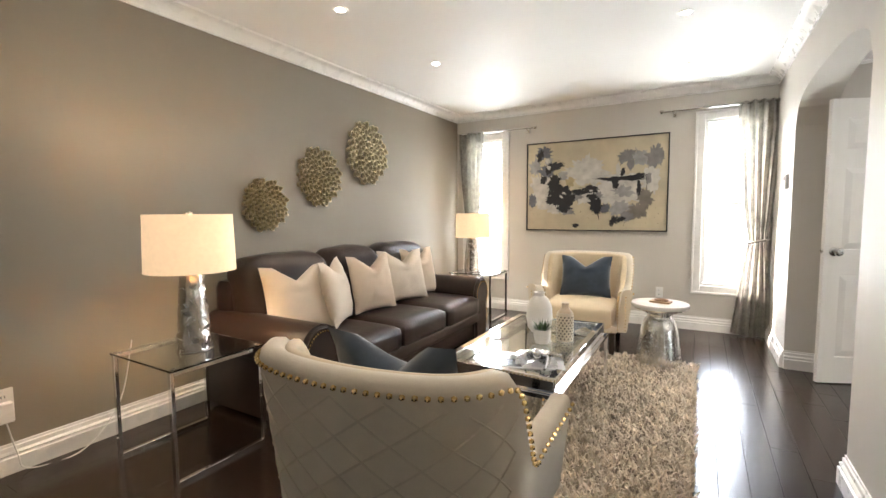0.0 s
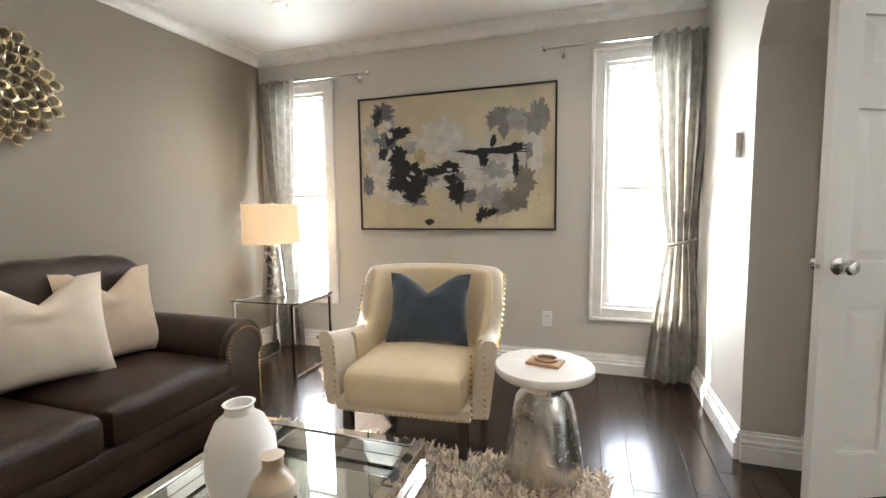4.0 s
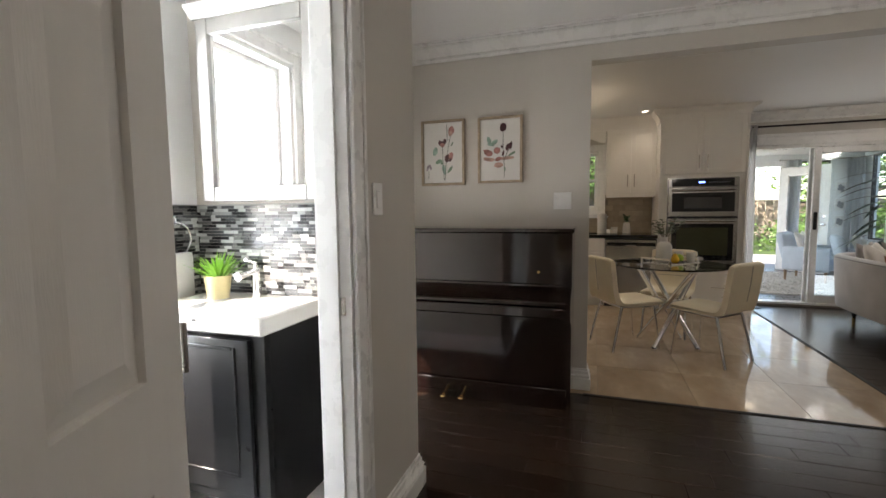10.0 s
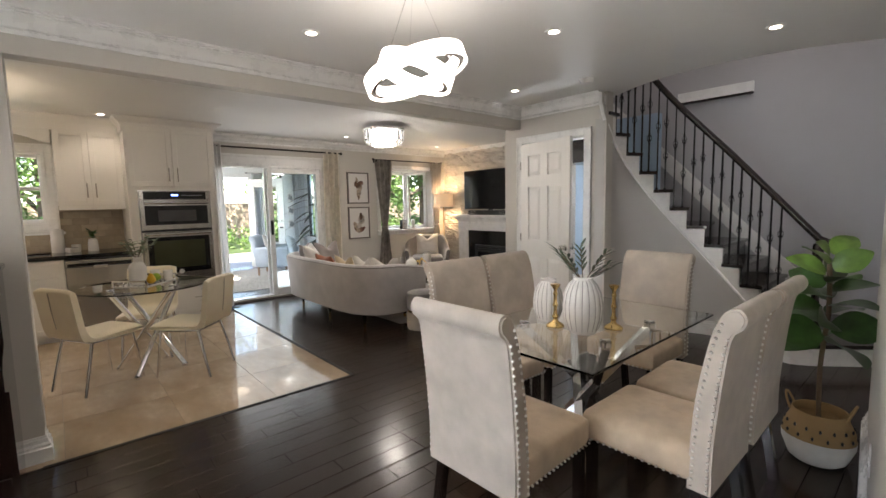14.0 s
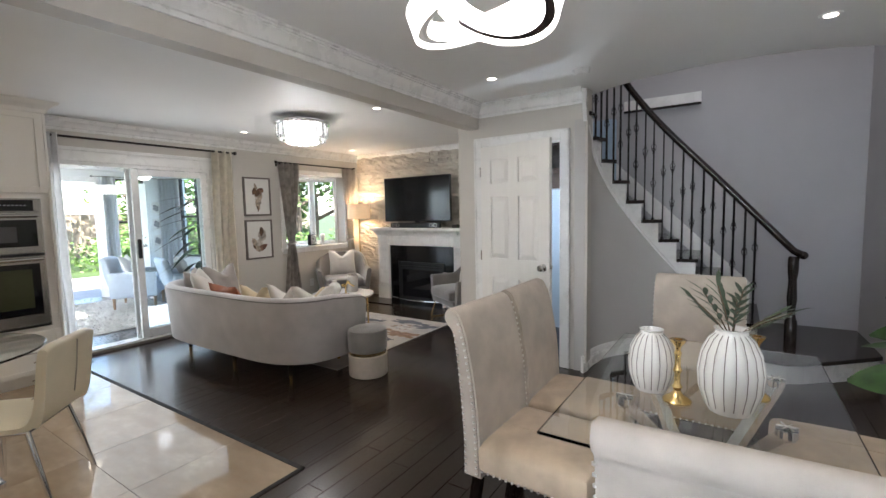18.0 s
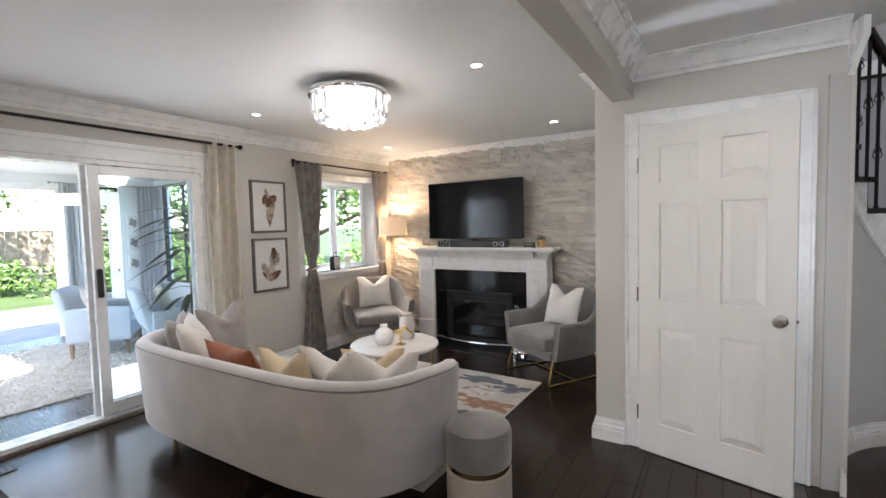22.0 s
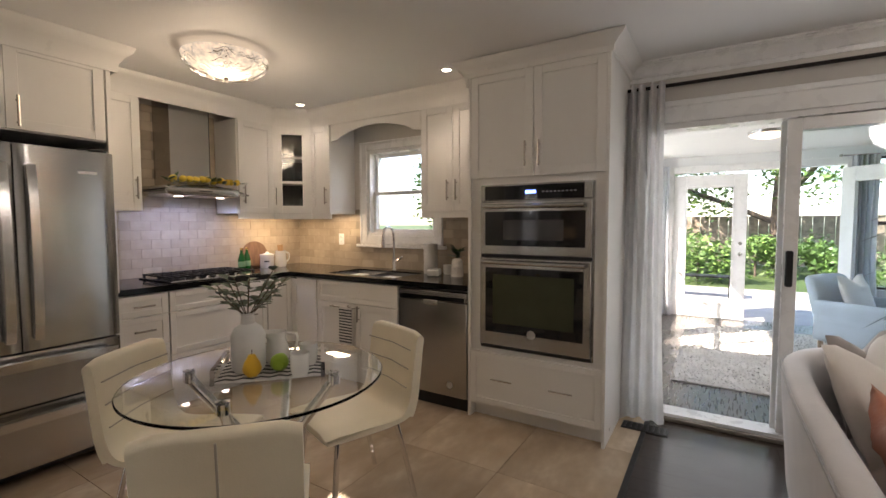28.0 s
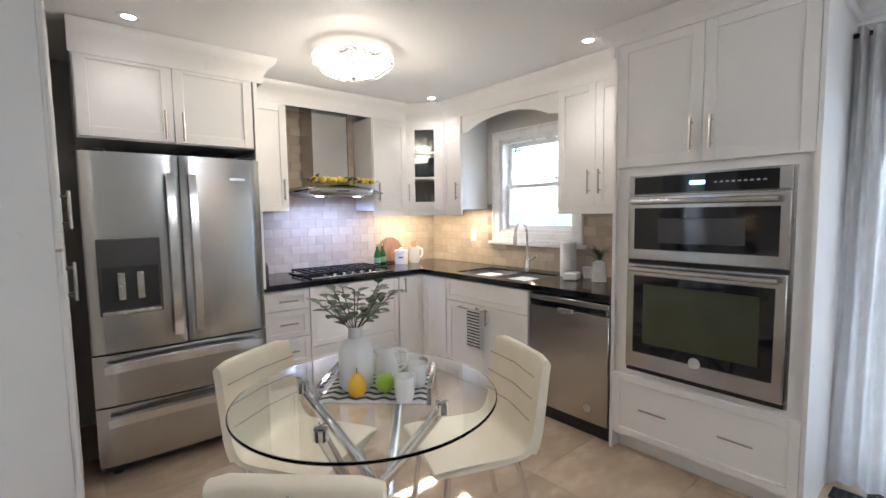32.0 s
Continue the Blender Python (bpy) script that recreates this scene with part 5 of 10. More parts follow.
casing("door_frame_powder", 1.655, 2.36, 5.84, 2.05, "white cased powder room doorway")
strike = solid("strike_plate", B(2.339, 2.3425, 5.742, 5.772, 0.905, 0.965, 0.001, 1), NICKEL, "small nickel strike plate in the jamb", "strike plate")
d1 = thing("door_1", 1.675, 5.695, 0, 180 + 23.5, "white six panel door standing wide open", "door", "", "structure")
six_panel(d1, 0.70, 2.03)
knob_on(d1, 0.70 - 0.0615, 0.965)
hinges(d1, (0.25, 1.0, 1.8), 1)

casing("door_frame_cellar", 3.43, 4.22, YD, 2.05, "white cased doorway of the cellar door", 0.075, 0.12, (1,))
d2 = thing("door_2", 4.205, 0.832, 0, 180 - 14.5, "white six panel door standing ajar", "door", "", "structure")
six_panel(d2, 0.78, 2.03)
knob_on(d2, 0.78 - 0.0615, 0.93)
hinges(d2, (0.25, 1.0, 1.8), -1)
# the wall glimpsed past the ajar door gets an even pale blue
setting("wall_cellar_back", wall_bm("y", -0.60, -0.5, 3.28, 4.36, 0, 2.4), surf("pale blue wall tone", (0.42, 0.55, 0.68), 0.6, var=0.02), "pale blue cellar stair wall", "wall")
plate("light_switch", 2.535, 5.72, 1.285, 0, 0.072, 0.115, "white light switch by the powder room door")
plate("light_switch", XB, 5.185, 1.305, -90, 0.118, 0.115, "white double light switch beside the opening", "switch", 2)

MOS = [surf("mosaic " + n, c, 0.12, var=0.1) for n, c in (("charcoal", (0.035, 0.035, 0.038)), ("grey", (0.20, 0.20, 0.20)), ("smoke", (0.10, 0.105, 0.11)), ("white", (0.62, 0.64, 0.63)), ("silver", (0.40, 0.41, 0.41)))]


def mosaic(name, x0, x1, z0, z1, rz, x, y, holes=(), label=""):
    """Small glass strips laid in courses, front to -y."""
    root = tagged(new(name), label, "tiles", "", "structure")
    root.matrix_basis = pose(x, y, 0, 0, 0, rz)
    part("grout", B(x0, x1, -0.005, -0.0005, z0, z1), surf("grey grout", (0.42, 0.42, 0.41), 0.8), root)
    rnd = random.Random(4)
    lots = [bmesh.new() for _ in MOS]
    z = z0 + 0.001
    while z < z1 - 0.008:
        xx = x0 - rnd.uniform(0, 0.04)
        while xx < x1 - 0.004:
            l = rnd.choice((0.028, 0.045, 0.06, 0.075))
            a, b = max(x0, xx), min(x1, xx + l)
            if b - a > 0.006:
                box(lots[rnd.choice((0, 0, 1, 2, 2, 3, 4))], a + 0.0008, b - 0.0008, -0.009, -0.004, z, min(z1, z + 0.0135))
            xx += l
        z += 0.015
    for bm, m in zip(lots, MOS):
        ob = part("mosaic_strips", bm, m, root, smooth=0)
        tagged(ob, "narrow glass mosaic strips", kind="stuff")


mosaic("tiles_powder_side", 0.0, 1.02, 0.003, 1.285, -90, 2.82, YP, label="charcoal and silver glass mosaic wall")
mosaic("tiles_powder_window", 1.12, 2.81, 0.003, 0.41, 0, 0, YP, label="charcoal and silver glass mosaic wall")
mosaic("tiles_powder_corner", 2.55, 2.81, 0.41, 1.285, 0, 0, YP, label="charcoal and silver glass mosaic wall")
double_hung("window_3", 2.13, YP, 0.5, 0, 0.66, 1.7, "white powder room window flooded with light")


def vanity():
    root = thing("vanity", 2.43, 6.46, 0, -90, "black shaker vanity with a white basin top", "vanity")
    W, D, H = 0.62, 0.37, 0.78
    K = surf("black satin paint", (0.012, 0.012, 0.013), 0.3, var=0.05)
    part("body", B(-W / 2 + 0.012, W / 2 - 0.012, 0.02, D, 0.10, H), K, root)
    for sx in (-1, 1):
        part("side_post", B(sx * (W / 2 - 0.03) - 0.03, sx * (W / 2 - 0.03) + 0.03, 0.0, 0.03, 0.0, H, 0.003, 1), K, root)
        part("side_panel", B(sx * (W / 2 - 0.006) - 0.006, sx * (W / 2 - 0.006) + 0.006, 0.03, D, 0.0, H), K, root)
    part("apron", prism(bmesh.new(), [(-0.25, 0.13), (-0.25, 0.05), (-0.16, 0.085), (0.16, 0.085), (0.25, 0.05), (0.25, 0.13)], 0.004, 0.022, "y"), K, root)
    door = part("door", B(-0.245, 0.245, -0.016, 0.002, 0.14, H - 0.02, 0.002, 1), K, root)
    bm = bmesh.new()
    for a in ((-0.185, -0.172, 0.21, 0.73), (0.172, 0.185, 0.21, 0.73), (-0.172, 0.172, 0.21, 0.223), (-0.172, 0.172, 0.717, 0.73)):
        box(bm, a[0], a[1], -0.022, -0.015, a[2], a[3], 0.003, 1)
    part("moulding", bm, K, door)
    part("handle", tube(bmesh.new(), [(-0.215, -0.016, 0.72), (-0.215, -0.045, 0.72), (-0.215, -0.045, 0.585), (-0.215, -0.016, 0.585)], 0.006, 8, square=True), CHROME, door, "square chrome pull handle")
    top = part("basin_top", B(-W / 2 - 0.01, W / 2 + 0.01, -0.025, D + 0.03, H, H + 0.075, 0.008, 3), CERAM, root, "thick white ceramic basin top")
    # flat patch: the bowl's hollow is shaded by a greyer colour alone
    part("basin", softbox(bmesh.new(), -0.2, 0.2, 0.04, 0.26, H + 0.070, H + 0.0765, 0.003), surf("painted basin shade", (0.70, 0.70, 0.70), 0.15), top)
    part("overflow", B(-0.012, 0.012, -0.027, -0.024, H + 0.04, H + 0.052, 0.002, 1), BLACK, top)
    fa = part("faucet", tube(bmesh.new(), [(0.02, 0.3, H + 0.075), (0.02, 0.3, H + 0.20), (0.02, 0.19, H + 0.185)], 0.018, 12), CHROME, root, "chrome single lever faucet")
    part("lever", tube(bmesh.new(), [(0.02, 0.3, H + 0.2), (0.02, 0.3, H + 0.235), (0.02, 0.24, H + 0.255)], 0.007), CHROME, fa)


vanity()


def grass_pot(x, y, z):
    root = thing("potted_grass", x, y, z, 0, "bright green grass in a pale gold pot", "plant")
    part("pot", lathe(bmesh.new(), [(0, 0), (0.045, 0), (0.058, 0.11), (0.053, 0.11), (0.05, 0.09), (0, 0.09)], 24), surf("pale gold glaze", (0.55, 0.48, 0.26), 0.35, metal=0.3), root)
    bm = bmesh.new()
    rnd = random.Random(6)
    for k in range(130):
        a, e = rnd.uniform(0, 6.28), rnd.uniform(0.7, 1.5)
        r = rnd.uniform(0, 0.04)
        leaf_bm(bm, (r * math.cos(a), r * math.sin(a), 0.09), (math.cos(a) * math.cos(e), math.sin(a) * math.cos(e), math.sin(e)), (0, 0, 1), rnd.uniform(0.09, 0.14), 0.008, 0.25, 3)
    part("grass", bm, LIME, root)


grass_pot(2.67, 6.60, 0.852)
mc = thing("mirror_cabinet", 2.82, 6.37, 1.295, -90, "silver framed mirror cabinet over the vanity", "mirror cabinet")
part("body", B(-0.31, 0.31, -0.11, -0.001, 0, 0.80), surf("brushed silver frame", (0.5, 0.49, 0.47), 0.35, metal=0.7), mc)
bmx = bmesh.new()
for a in ((-0.31, -0.245, 0, 0.80), (0.245, 0.31, 0, 0.80), (-0.245, 0.245, 0, 0.065), (-0.245, 0.245, 0.735, 0.80)):
    box(bmx, a[0], a[1], -0.13, -0.11, a[2], a[3], 0.004, 1)
part("frame", bmx, MATS["brushed silver frame"], mc)
part("mirror", B(-0.245, 0.245, -0.117, -0.111, 0.065, 0.735), MIRROR, mc)
part("cornice", sweep(bmesh.new(), [(0, 0), (0.01, 0), (0.03, 0.05), (0.03, 0.06), (0, 0.06)], [(-0.31, -0.001, 0.80), (-0.31, -0.13, 0.80), (0.31, -0.13, 0.80), (0.31, -0.001, 0.80)][::-1]), TRIM, mc)
tr = thing("towel_ring", 2.66, YP - 0.01, 1.20, 0, "chrome towel ring on the mosaic", "towel ring")
part("mount", cyl(bmesh.new(), 0, -0.02, -0.01, 0.03, 0.012), CHROME, tr)
part("ring", tube(bmesh.new(), [(0.075 * math.cos(a), -0.03, -0.075 + 0.075 * math.sin(a)) for a in [2 * math.pi * k / 28 for k in range(28)]], 0.005, 8, closed=True), CHROME, tr)
solid("hand_towel", softbox(bmesh.new(), -0.075, 0.075, -0.016, 0.016, -0.29, 0.0, 0.014), surf("white terry cloth", (0.78, 0.78, 0.77), 0.95, bump=0.5, bump_scale=300), "white folded hand towel on a ring", "towel", m=pose(2.66, YP - 0.04, 1.06))

# ---- piano corner ----
def piano():
    root = thing("upright_piano", 4.255, 5.83, 0, -90, "dark mahogany upright piano, lid closed", "piano")
    W, H = 1.46, 1.13
    part("body", B(-W / 2 + 0.025, W / 2 - 0.025, -0.36, -0.01, 0.03, H - 0.03), DARKW, root)
    for sx in (-1, 1):
        part("side", prism(bmesh.new(), [(-0.01, 0.0), (-0.01, H - 0.028), (-0.38, H - 0.028), (-0.38, 0.775), (-0.50, 0.735), (-0.565, 0.70), (-0.565, 0.60), (-0.40, 0.55), (-0.385, 0.10), (-0.41, 0.0)], sx * (W / 2 - 0.0125) - 0.0125, sx * (W / 2 - 0.0125) + 0.0125, "x"), DARKW, root)
    part("lid", B(-W / 2 - 0.012, W / 2 + 0.012, -0.395, 0.0, H - 0.028, H, 0.006, 2), DARKW, root)
    part("upper_panel", B(-W / 2 + 0.026, W / 2 - 0.026, -0.378, -0.355, 0.78, H - 0.03), DARKW, root)
    part("music_ledge", B(-W / 2 + 0.026, W / 2 - 0.026, -0.40, -0.378, 0.765, 0.785, 0.003, 1), DARKW, root)
    fall = prism(bmesh.new(), [(-0.36, 0.762), (-0.40, 0.772), (-0.50, 0.732), (-0.555, 0.70), (-0.555, 0.685), (-0.36, 0.685)], -W / 2 + 0.026, W / 2 - 0.026, "x")
    part("fallboard", fall, DARKW, root)
    part("keybed", B(-W / 2 + 0.026, W / 2 - 0.026, -0.56, -0.355, 0.61, 0.675, 0.008, 2), DARKW, root)
    part("lower_panel", B(-W / 2 + 0.026, W / 2 - 0.026, -0.39, -0.362, 0.14, 0.605), DARKW, root)
    part("plinth", B(-W / 2 + 0.026, W / 2 - 0.026, -0.40, -0.362, 0.0, 0.13, 0.004, 1), DARKW, root)
    part("lock", cyl(bmesh.new(), 0, 0, 0, 0.004, 0.009), BRASS, root, m=pose(W / 2 - 0.2, -0.38, 0.86, 90))
    for k in (-1, 1):
        bm = tube(bmesh.new(), [(k * 0.06, -0.39, 0.075), (k * 0.06, -0.45, 0.055), (k * 0.06, -0.50, 0.05)], 0.013, 8)
        ball(bm, k * 0.06, -0.505, 0.05, 0.022, 12, 1, 1.2, 0.45)
        part("pedal", bm, BRASS, root)


piano()


def candlestick_twist(x, y, z, h, tall, label):
    """A silver stem that curls back and then forward under its cup."""
    root = thing("candlestick", x, y, z, 0, label, "candlestick", "candlesticks on the piano")
    part("holder", lathe(bmesh.new(), [(0, 0), (0.030, 0), (0.032, 0.006), (0.018, 0.014), (0, 0.016)], 18), CHROME, root)
    part("stem", tube(bmesh.new(), smooth_path([(0, -0.025, 0.008), (0, 0.0, 0.012), (0, 0.018, 0.03), (0, 0.012, 0.06), (0, -0.02, 0.06 + (h - 0.06) * 0.45), (0, -0.042, 0.06 + (h - 0.06) * 0.8), (0, -0.044, h)], 5), 0.0095, 10), CHROME, root)
    part("cup", lathe(bmesh.new(), [(0.009, h - 0.012), (0.016, h + 0.004), (0.017, h + 0.014), (0.012, h + 0.014)], 16, 0, -0.044), CHROME, root)
    part("candle", lathe(bmesh.new(), [(0.010, h + 0.004), (0.007, h + tall), (0.002, h + tall + 0.004)], 12, 0, -0.044), surf("yellow wax", (0.62, 0.52, 0.22), 0.5), root)


candlestick_twist(4.12, 6.44, 1.13, 0.205, 0.20, "tall silver candlestick with a yellow taper candle")
candlestick_twist(4.08, 6.36, 1.13, 0.135, 0.215, "short silver candlestick with a yellow taper candle")
candlestick_twist(4.10, 6.27, 1.13, 0.17, 0.205, "silver candlestick with a yellow taper candle")


def flower_art(petals, stems, cols):
    """Watercolour petals (wash, u, v, length, width, turn) over thin stems, in shares of the sheet."""
    def art(root, w, h, y, fw):
        M = {n: surf("watercolour %s" % n, c, 0.8, var=0.22, scale=26) for n, c in cols}
        for pts in stems:
            part("painted_stem", tube(bmesh.new(), smooth_path([((u - 0.5) * w, y - 0.001, fw + v * h) for u, v in pts], 4), 0.0016, 4), M["stem"], root)
        for k, (n, u, v, l, b, turn) in enumerate(petals):
            bm = blob(bmesh.new(), (u - 0.5) * w, fw + v * h, l * w, b * w, y - 0.0011 - 0.00012 * k, 0.22, 1.7 * k, 30, radians(turn), 0.0002)
            part("painted_petal", bm, M[n], root, smooth=0)
    return art


WASH = (("stem", (0.10, 0.12, 0.08)), ("plum", (0.11, 0.045, 0.05)), ("rose", (0.50, 0.24, 0.21)), ("blush", (0.63, 0.40, 0.33)), ("sea green", (0.36, 0.50, 0.42)), ("leaf", (0.24, 0.36, 0.25)), ("mauve", (0.44, 0.35, 0.40)))
SPRAY = flower_art((("sea green", 0.30, 0.53, 0.11, 0.06, 75), ("sea green", 0.53, 0.22, 0.13, 0.05, 100), ("leaf", 0.40, 0.36, 0.09, 0.05, 20), ("leaf", 0.68, 0.22, 0.11, 0.035, 50), ("leaf", 0.47, 0.34, 0.05, 0.03, 80),
                    ("mauve", 0.10, 0.26, 0.08, 0.03, 70), ("mauve", 0.17, 0.27, 0.07, 0.03, 110), ("plum", 0.45, 0.66, 0.075, 0.055, 130), ("plum", 0.54, 0.68, 0.08, 0.05, 60), ("rose", 0.49, 0.63, 0.05, 0.06, 90),
                    ("rose", 0.72, 0.86, 0.11, 0.07, 70), ("blush", 0.70, 0.81, 0.06, 0.045, 90), ("plum", 0.61, 0.41, 0.10, 0.06, 75), ("rose", 0.71, 0.44, 0.10, 0.055, 85), ("plum", 0.69, 0.38, 0.05, 0.03, 60), ("leaf", 0.74, 0.64, 0.06, 0.018, 60)),
                   (((0.55, 0.04), (0.58, 0.3), (0.64, 0.6), (0.70, 0.78)), ((0.53, 0.05), (0.50, 0.35), (0.49, 0.6)), ((0.12, 0.08), (0.13, 0.2)), ((0.60, 0.96), (0.61, 0.80), (0.62, 0.7))), WASH)
BLOOM = flower_art((("sea green", 0.22, 0.66, 0.10, 0.05, 110), ("sea green", 0.35, 0.62, 0.11, 0.05, 30), ("sea green", 0.28, 0.59, 0.09, 0.04, -10), ("rose", 0.20, 0.46, 0.13, 0.075, -30), ("blush", 0.22, 0.35, 0.15, 0.05, -8), ("blush", 0.68, 0.36, 0.20, 0.045, 3),
                    ("rose", 0.43, 0.49, 0.08, 0.08, 80), ("blush", 0.46, 0.25, 0.11, 0.065, 5), ("rose", 0.46, 0.35, 0.08, 0.05, 20), ("plum", 0.58, 0.86, 0.105, 0.085, 80), ("plum", 0.55, 0.55, 0.035, 0.03, 90), ("plum", 0.58, 0.44, 0.07, 0.025, 75),
                    ("plum", 0.70, 0.54, 0.10, 0.05, 65), ("plum", 0.77, 0.56, 0.10, 0.035, 80), ("leaf", 0.80, 0.43, 0.11, 0.025, 30), ("leaf", 0.62, 0.18, 0.06, 0.02, 85)),
                   (((0.60, 0.04), (0.61, 0.2), (0.58, 0.5), (0.58, 0.78)), ((0.6, 0.3), (0.66, 0.42), (0.72, 0.5))), WASH)
OAK = surf("pale oak frame", (0.46, 0.36, 0.25), 0.5, var=0.12, scale=20)
PAPER = surf("white art paper", (0.72, 0.70, 0.67), 0.7, var=0.02)
framed("flower_print", XB - 0.001, 6.035, 1.432, -90, 0.332, 0.472, 0.018, 0.032, OAK, SPRAY, "watercolour flower print in a pale frame", "flower prints", mat_mat=PAPER)
framed("flower_print", XB - 0.001, 5.612, 1.438, -90, 0.318, 0.462, 0.018, 0.032, OAK, BLOOM, "watercolour bloom print in a pale frame", "flower prints", mat_mat=PAPER)

# ---- dining ----
def dining_chair():
    root = thing("dining_chair", 2.14, 3.505, 0, 2, "champagne velvet dining chair with a rolled back", "dining chair", "chairs round the dining table")
    w = 0.46
    part("seat", softbox(bmesh.new(), -w / 2, w / 2, -0.27, 0.2, 0.36, 0.49, 0.035, 0.012, 8), VELB, root)
    prof = [(0.17, 0.34), (0.175, 0.5), (0.19, 0.7), (0.225, 0.9), (0.25, 0.98), (0.275, 1.02), (0.315, 1.03), (0.335, 1.0), (0.325, 0.965), (0.30, 0.94), (0.285, 0.88), (0.265, 0.7), (0.25, 0.5), (0.25, 0.34)]
    out = smooth_path([(a, b) for a, b in prof], 3)
    bm = prism(bmesh.new(), [(p.x, p.y) for p in out], -w / 2, w / 2, "x")
    es = [e for e in bm.edges if abs(abs(e.verts[0].co.x) - w / 2) < 1e-4 and abs(e.verts[0].co.x - e.verts[1].co.x) < 1e-4]
    bmesh.ops.bevel(bm, geom=es, offset=0.008, segments=2, affect="EDGES")
    part("backrest", bm, VELS, root, "silver velvet scrolled backrest")
    for sx in (-1, 1):
        x = sx * (w / 2 + 0.001)
        f = [(x, a + 0.012, b) for a, b in ((0.175, 0.36), (0.178, 0.5), (0.193, 0.7), (0.228, 0.9), (0.252, 0.975))]
        r = [(x, a - 0.012, b) for a, b in ((0.25, 0.36), (0.25, 0.5), (0.265, 0.7), (0.285, 0.88), (0.30, 0.945))]
        part("front_nailhead_row", nails(bmesh.new(), along(f, 0.027), 0.0062), NAILH, root)
        part("rear_nailhead_row", nails(bmesh.new(), along(r, 0.027), 0.0062), NAILH, root)
    line = along([(-w / 2 - 0.001, 0.16, 0.378), (-w / 2 - 0.001, -0.26, 0.378)], 0.027) + along([(-w / 2 + 0.01, -0.271, 0.378), (w / 2 - 0.01, -0.271, 0.378)], 0.027) + along([(w / 2 + 0.001, -0.26, 0.378), (w / 2 + 0.001, 0.16, 0.378)], 0.027)
    part("seat_nails", nails(bmesh.new(), line, 0.0058), NAILH, root)
    part("seat_seam", tube(bmesh.new(), [(-0.03, -0.25, 0.492), (-0.03, 0.0, 0.504), (-0.03, 0.17, 0.498)], 0.0015, 4), VELB, root)
    for sx in (-1, 1):
        part("leg", tube(bmesh.new(), [(sx * 0.195, -0.225, 0.0), (sx * 0.195, -0.225, 0.37)], 0.019, square=True), ESPR, root)
        part("leg", tube(bmesh.new(), [(sx * 0.195, 0.255, 0.0), (sx * 0.195, 0.19, 0.37)], 0.019, square=True), ESPR, root)
    return root


dc = dining_chair()
for x, y, r in ((1.72, 2.985, 90), (1.72, 2.485, 91), (2.80, 2.935, -92), (2.80, 2.425, -90), (2.31, 1.99, 180)):
    copy_thing(dc, pose(x, y, 0, 0, 0, r))


def dining_table():
    root = thing("dining_table", 2.225, 2.77, 0, 0, "rectangular glass dining table on crossed chrome legs", "dining table")
    part("glass_top", B(-0.41, 0.41, -0.64, 0.64, 0.738, 0.750, 0.003, 2), GLASS, root)
    for k, (sx, sy) in enumerate(((-1, -1), (1, 1), (-1, 1), (1, -1))):
        top = (sx * 0.235, sy * 0.23, 0.715)
        low = (-sx * 0.20, -sy * 0.34, 0.012)
        part("leg", tube(bmesh.new(), [low, top], 0.02, 6, square=True), CHROME, root)
        part("foot_pad", cyl(bmesh.new(), low[0], low[1], 0.0, 0.015, 0.022), CHROME, root)
        c = part("cap", lathe(bmesh.new(), [(0.03, 0.715), (0.03, 0.738)], 16, top[0], top[1]), CHROME, root)
        bm = bmesh.new()
        for a in range(3):
            ang = radians(60 * a)
            tube(bm, [(top[0] - 0.028 * math.cos(ang), top[1] - 0.028 * math.sin(ang), 0.7535), (top[0] + 0.028 * math.cos(ang), top[1] + 0.028 * math.sin(ang), 0.7535)], 0.0035, 6)
        part("star_screw", bm, CHROME, c)


dining_table()
STRIPE = surf("dark stripe glaze", (0.16, 0.13, 0.11), 0.4)


def ribbed_vase(x, y, z, s, label, leaves):
    root = thing("ribbed_vase", x, y, z, 0, label, "vase", "ribbed white vases")
    prof = [(0.0, 0), (0.062, 0), (0.075, 0.02), (0.094, 0.08), (0.098, 0.14), (0.088, 0.20), (0.066, 0.245), (0.048, 0.262), (0.046, 0.272), (0.052, 0.28), (0.044, 0.28), (0.04, 0.262)]
    prof = [(a * s, b * s) for a, b in prof]
    part("body", lathe(bmesh.new(), prof, 72, flute=18, depth=0.04), CERAM, root)
    bm = bmesh.new()
    for k in range(18):
        a = 2 * math.pi * k / 18
        tube(bm, [((r * 0.962 + 0.0006) * math.cos(a), (r * 0.962 + 0.0006) * math.sin(a), h) for r, h in prof[2:8]], 0.0013, 4)
    part("stripes", bm, STRIPE, root)
    if leaves:
        rnd = random.Random(9)
        for k in range(7):
            a, e = k * 0.9 + rnd.uniform(-0.2, 0.2), rnd.uniform(0.6, 1.25)
            d = Vector((math.cos(a) * math.cos(e), math.sin(a) * math.cos(e), math.sin(e)))
            l = rnd.uniform(0.16, 0.25)
            base = Vector((0, 0, 0.24 * s))
            tip = base + d * l
            bm = tube(bmesh.new(), [base, base + d * l * 0.5 + Vector((0, 0, 0.01)), tip], 0.0022, 5)
            sp = part("sprig", bm, STEM, root)
            bm = bmesh.new()
            for q in range(9):
                t = 0.35 + 0.65 * q / 8
                b2 = a + (1.1 if q % 2 else -1.1)
                leaf_bm(bm, base + d * l * t, (math.cos(b2) * 0.7 + d.x, math.sin(b2) * 0.7 + d.y, 0.25 + d.z), (0, 0, 1), rnd.uniform(0.05, 0.075), 0.016, 0.15, 4)
            part("leaves", bm, OLIVE, sp)


ribbed_vase(2.14, 2.95, 0.7505, 1.0, "large ribbed white vase with olive sprigs", True)
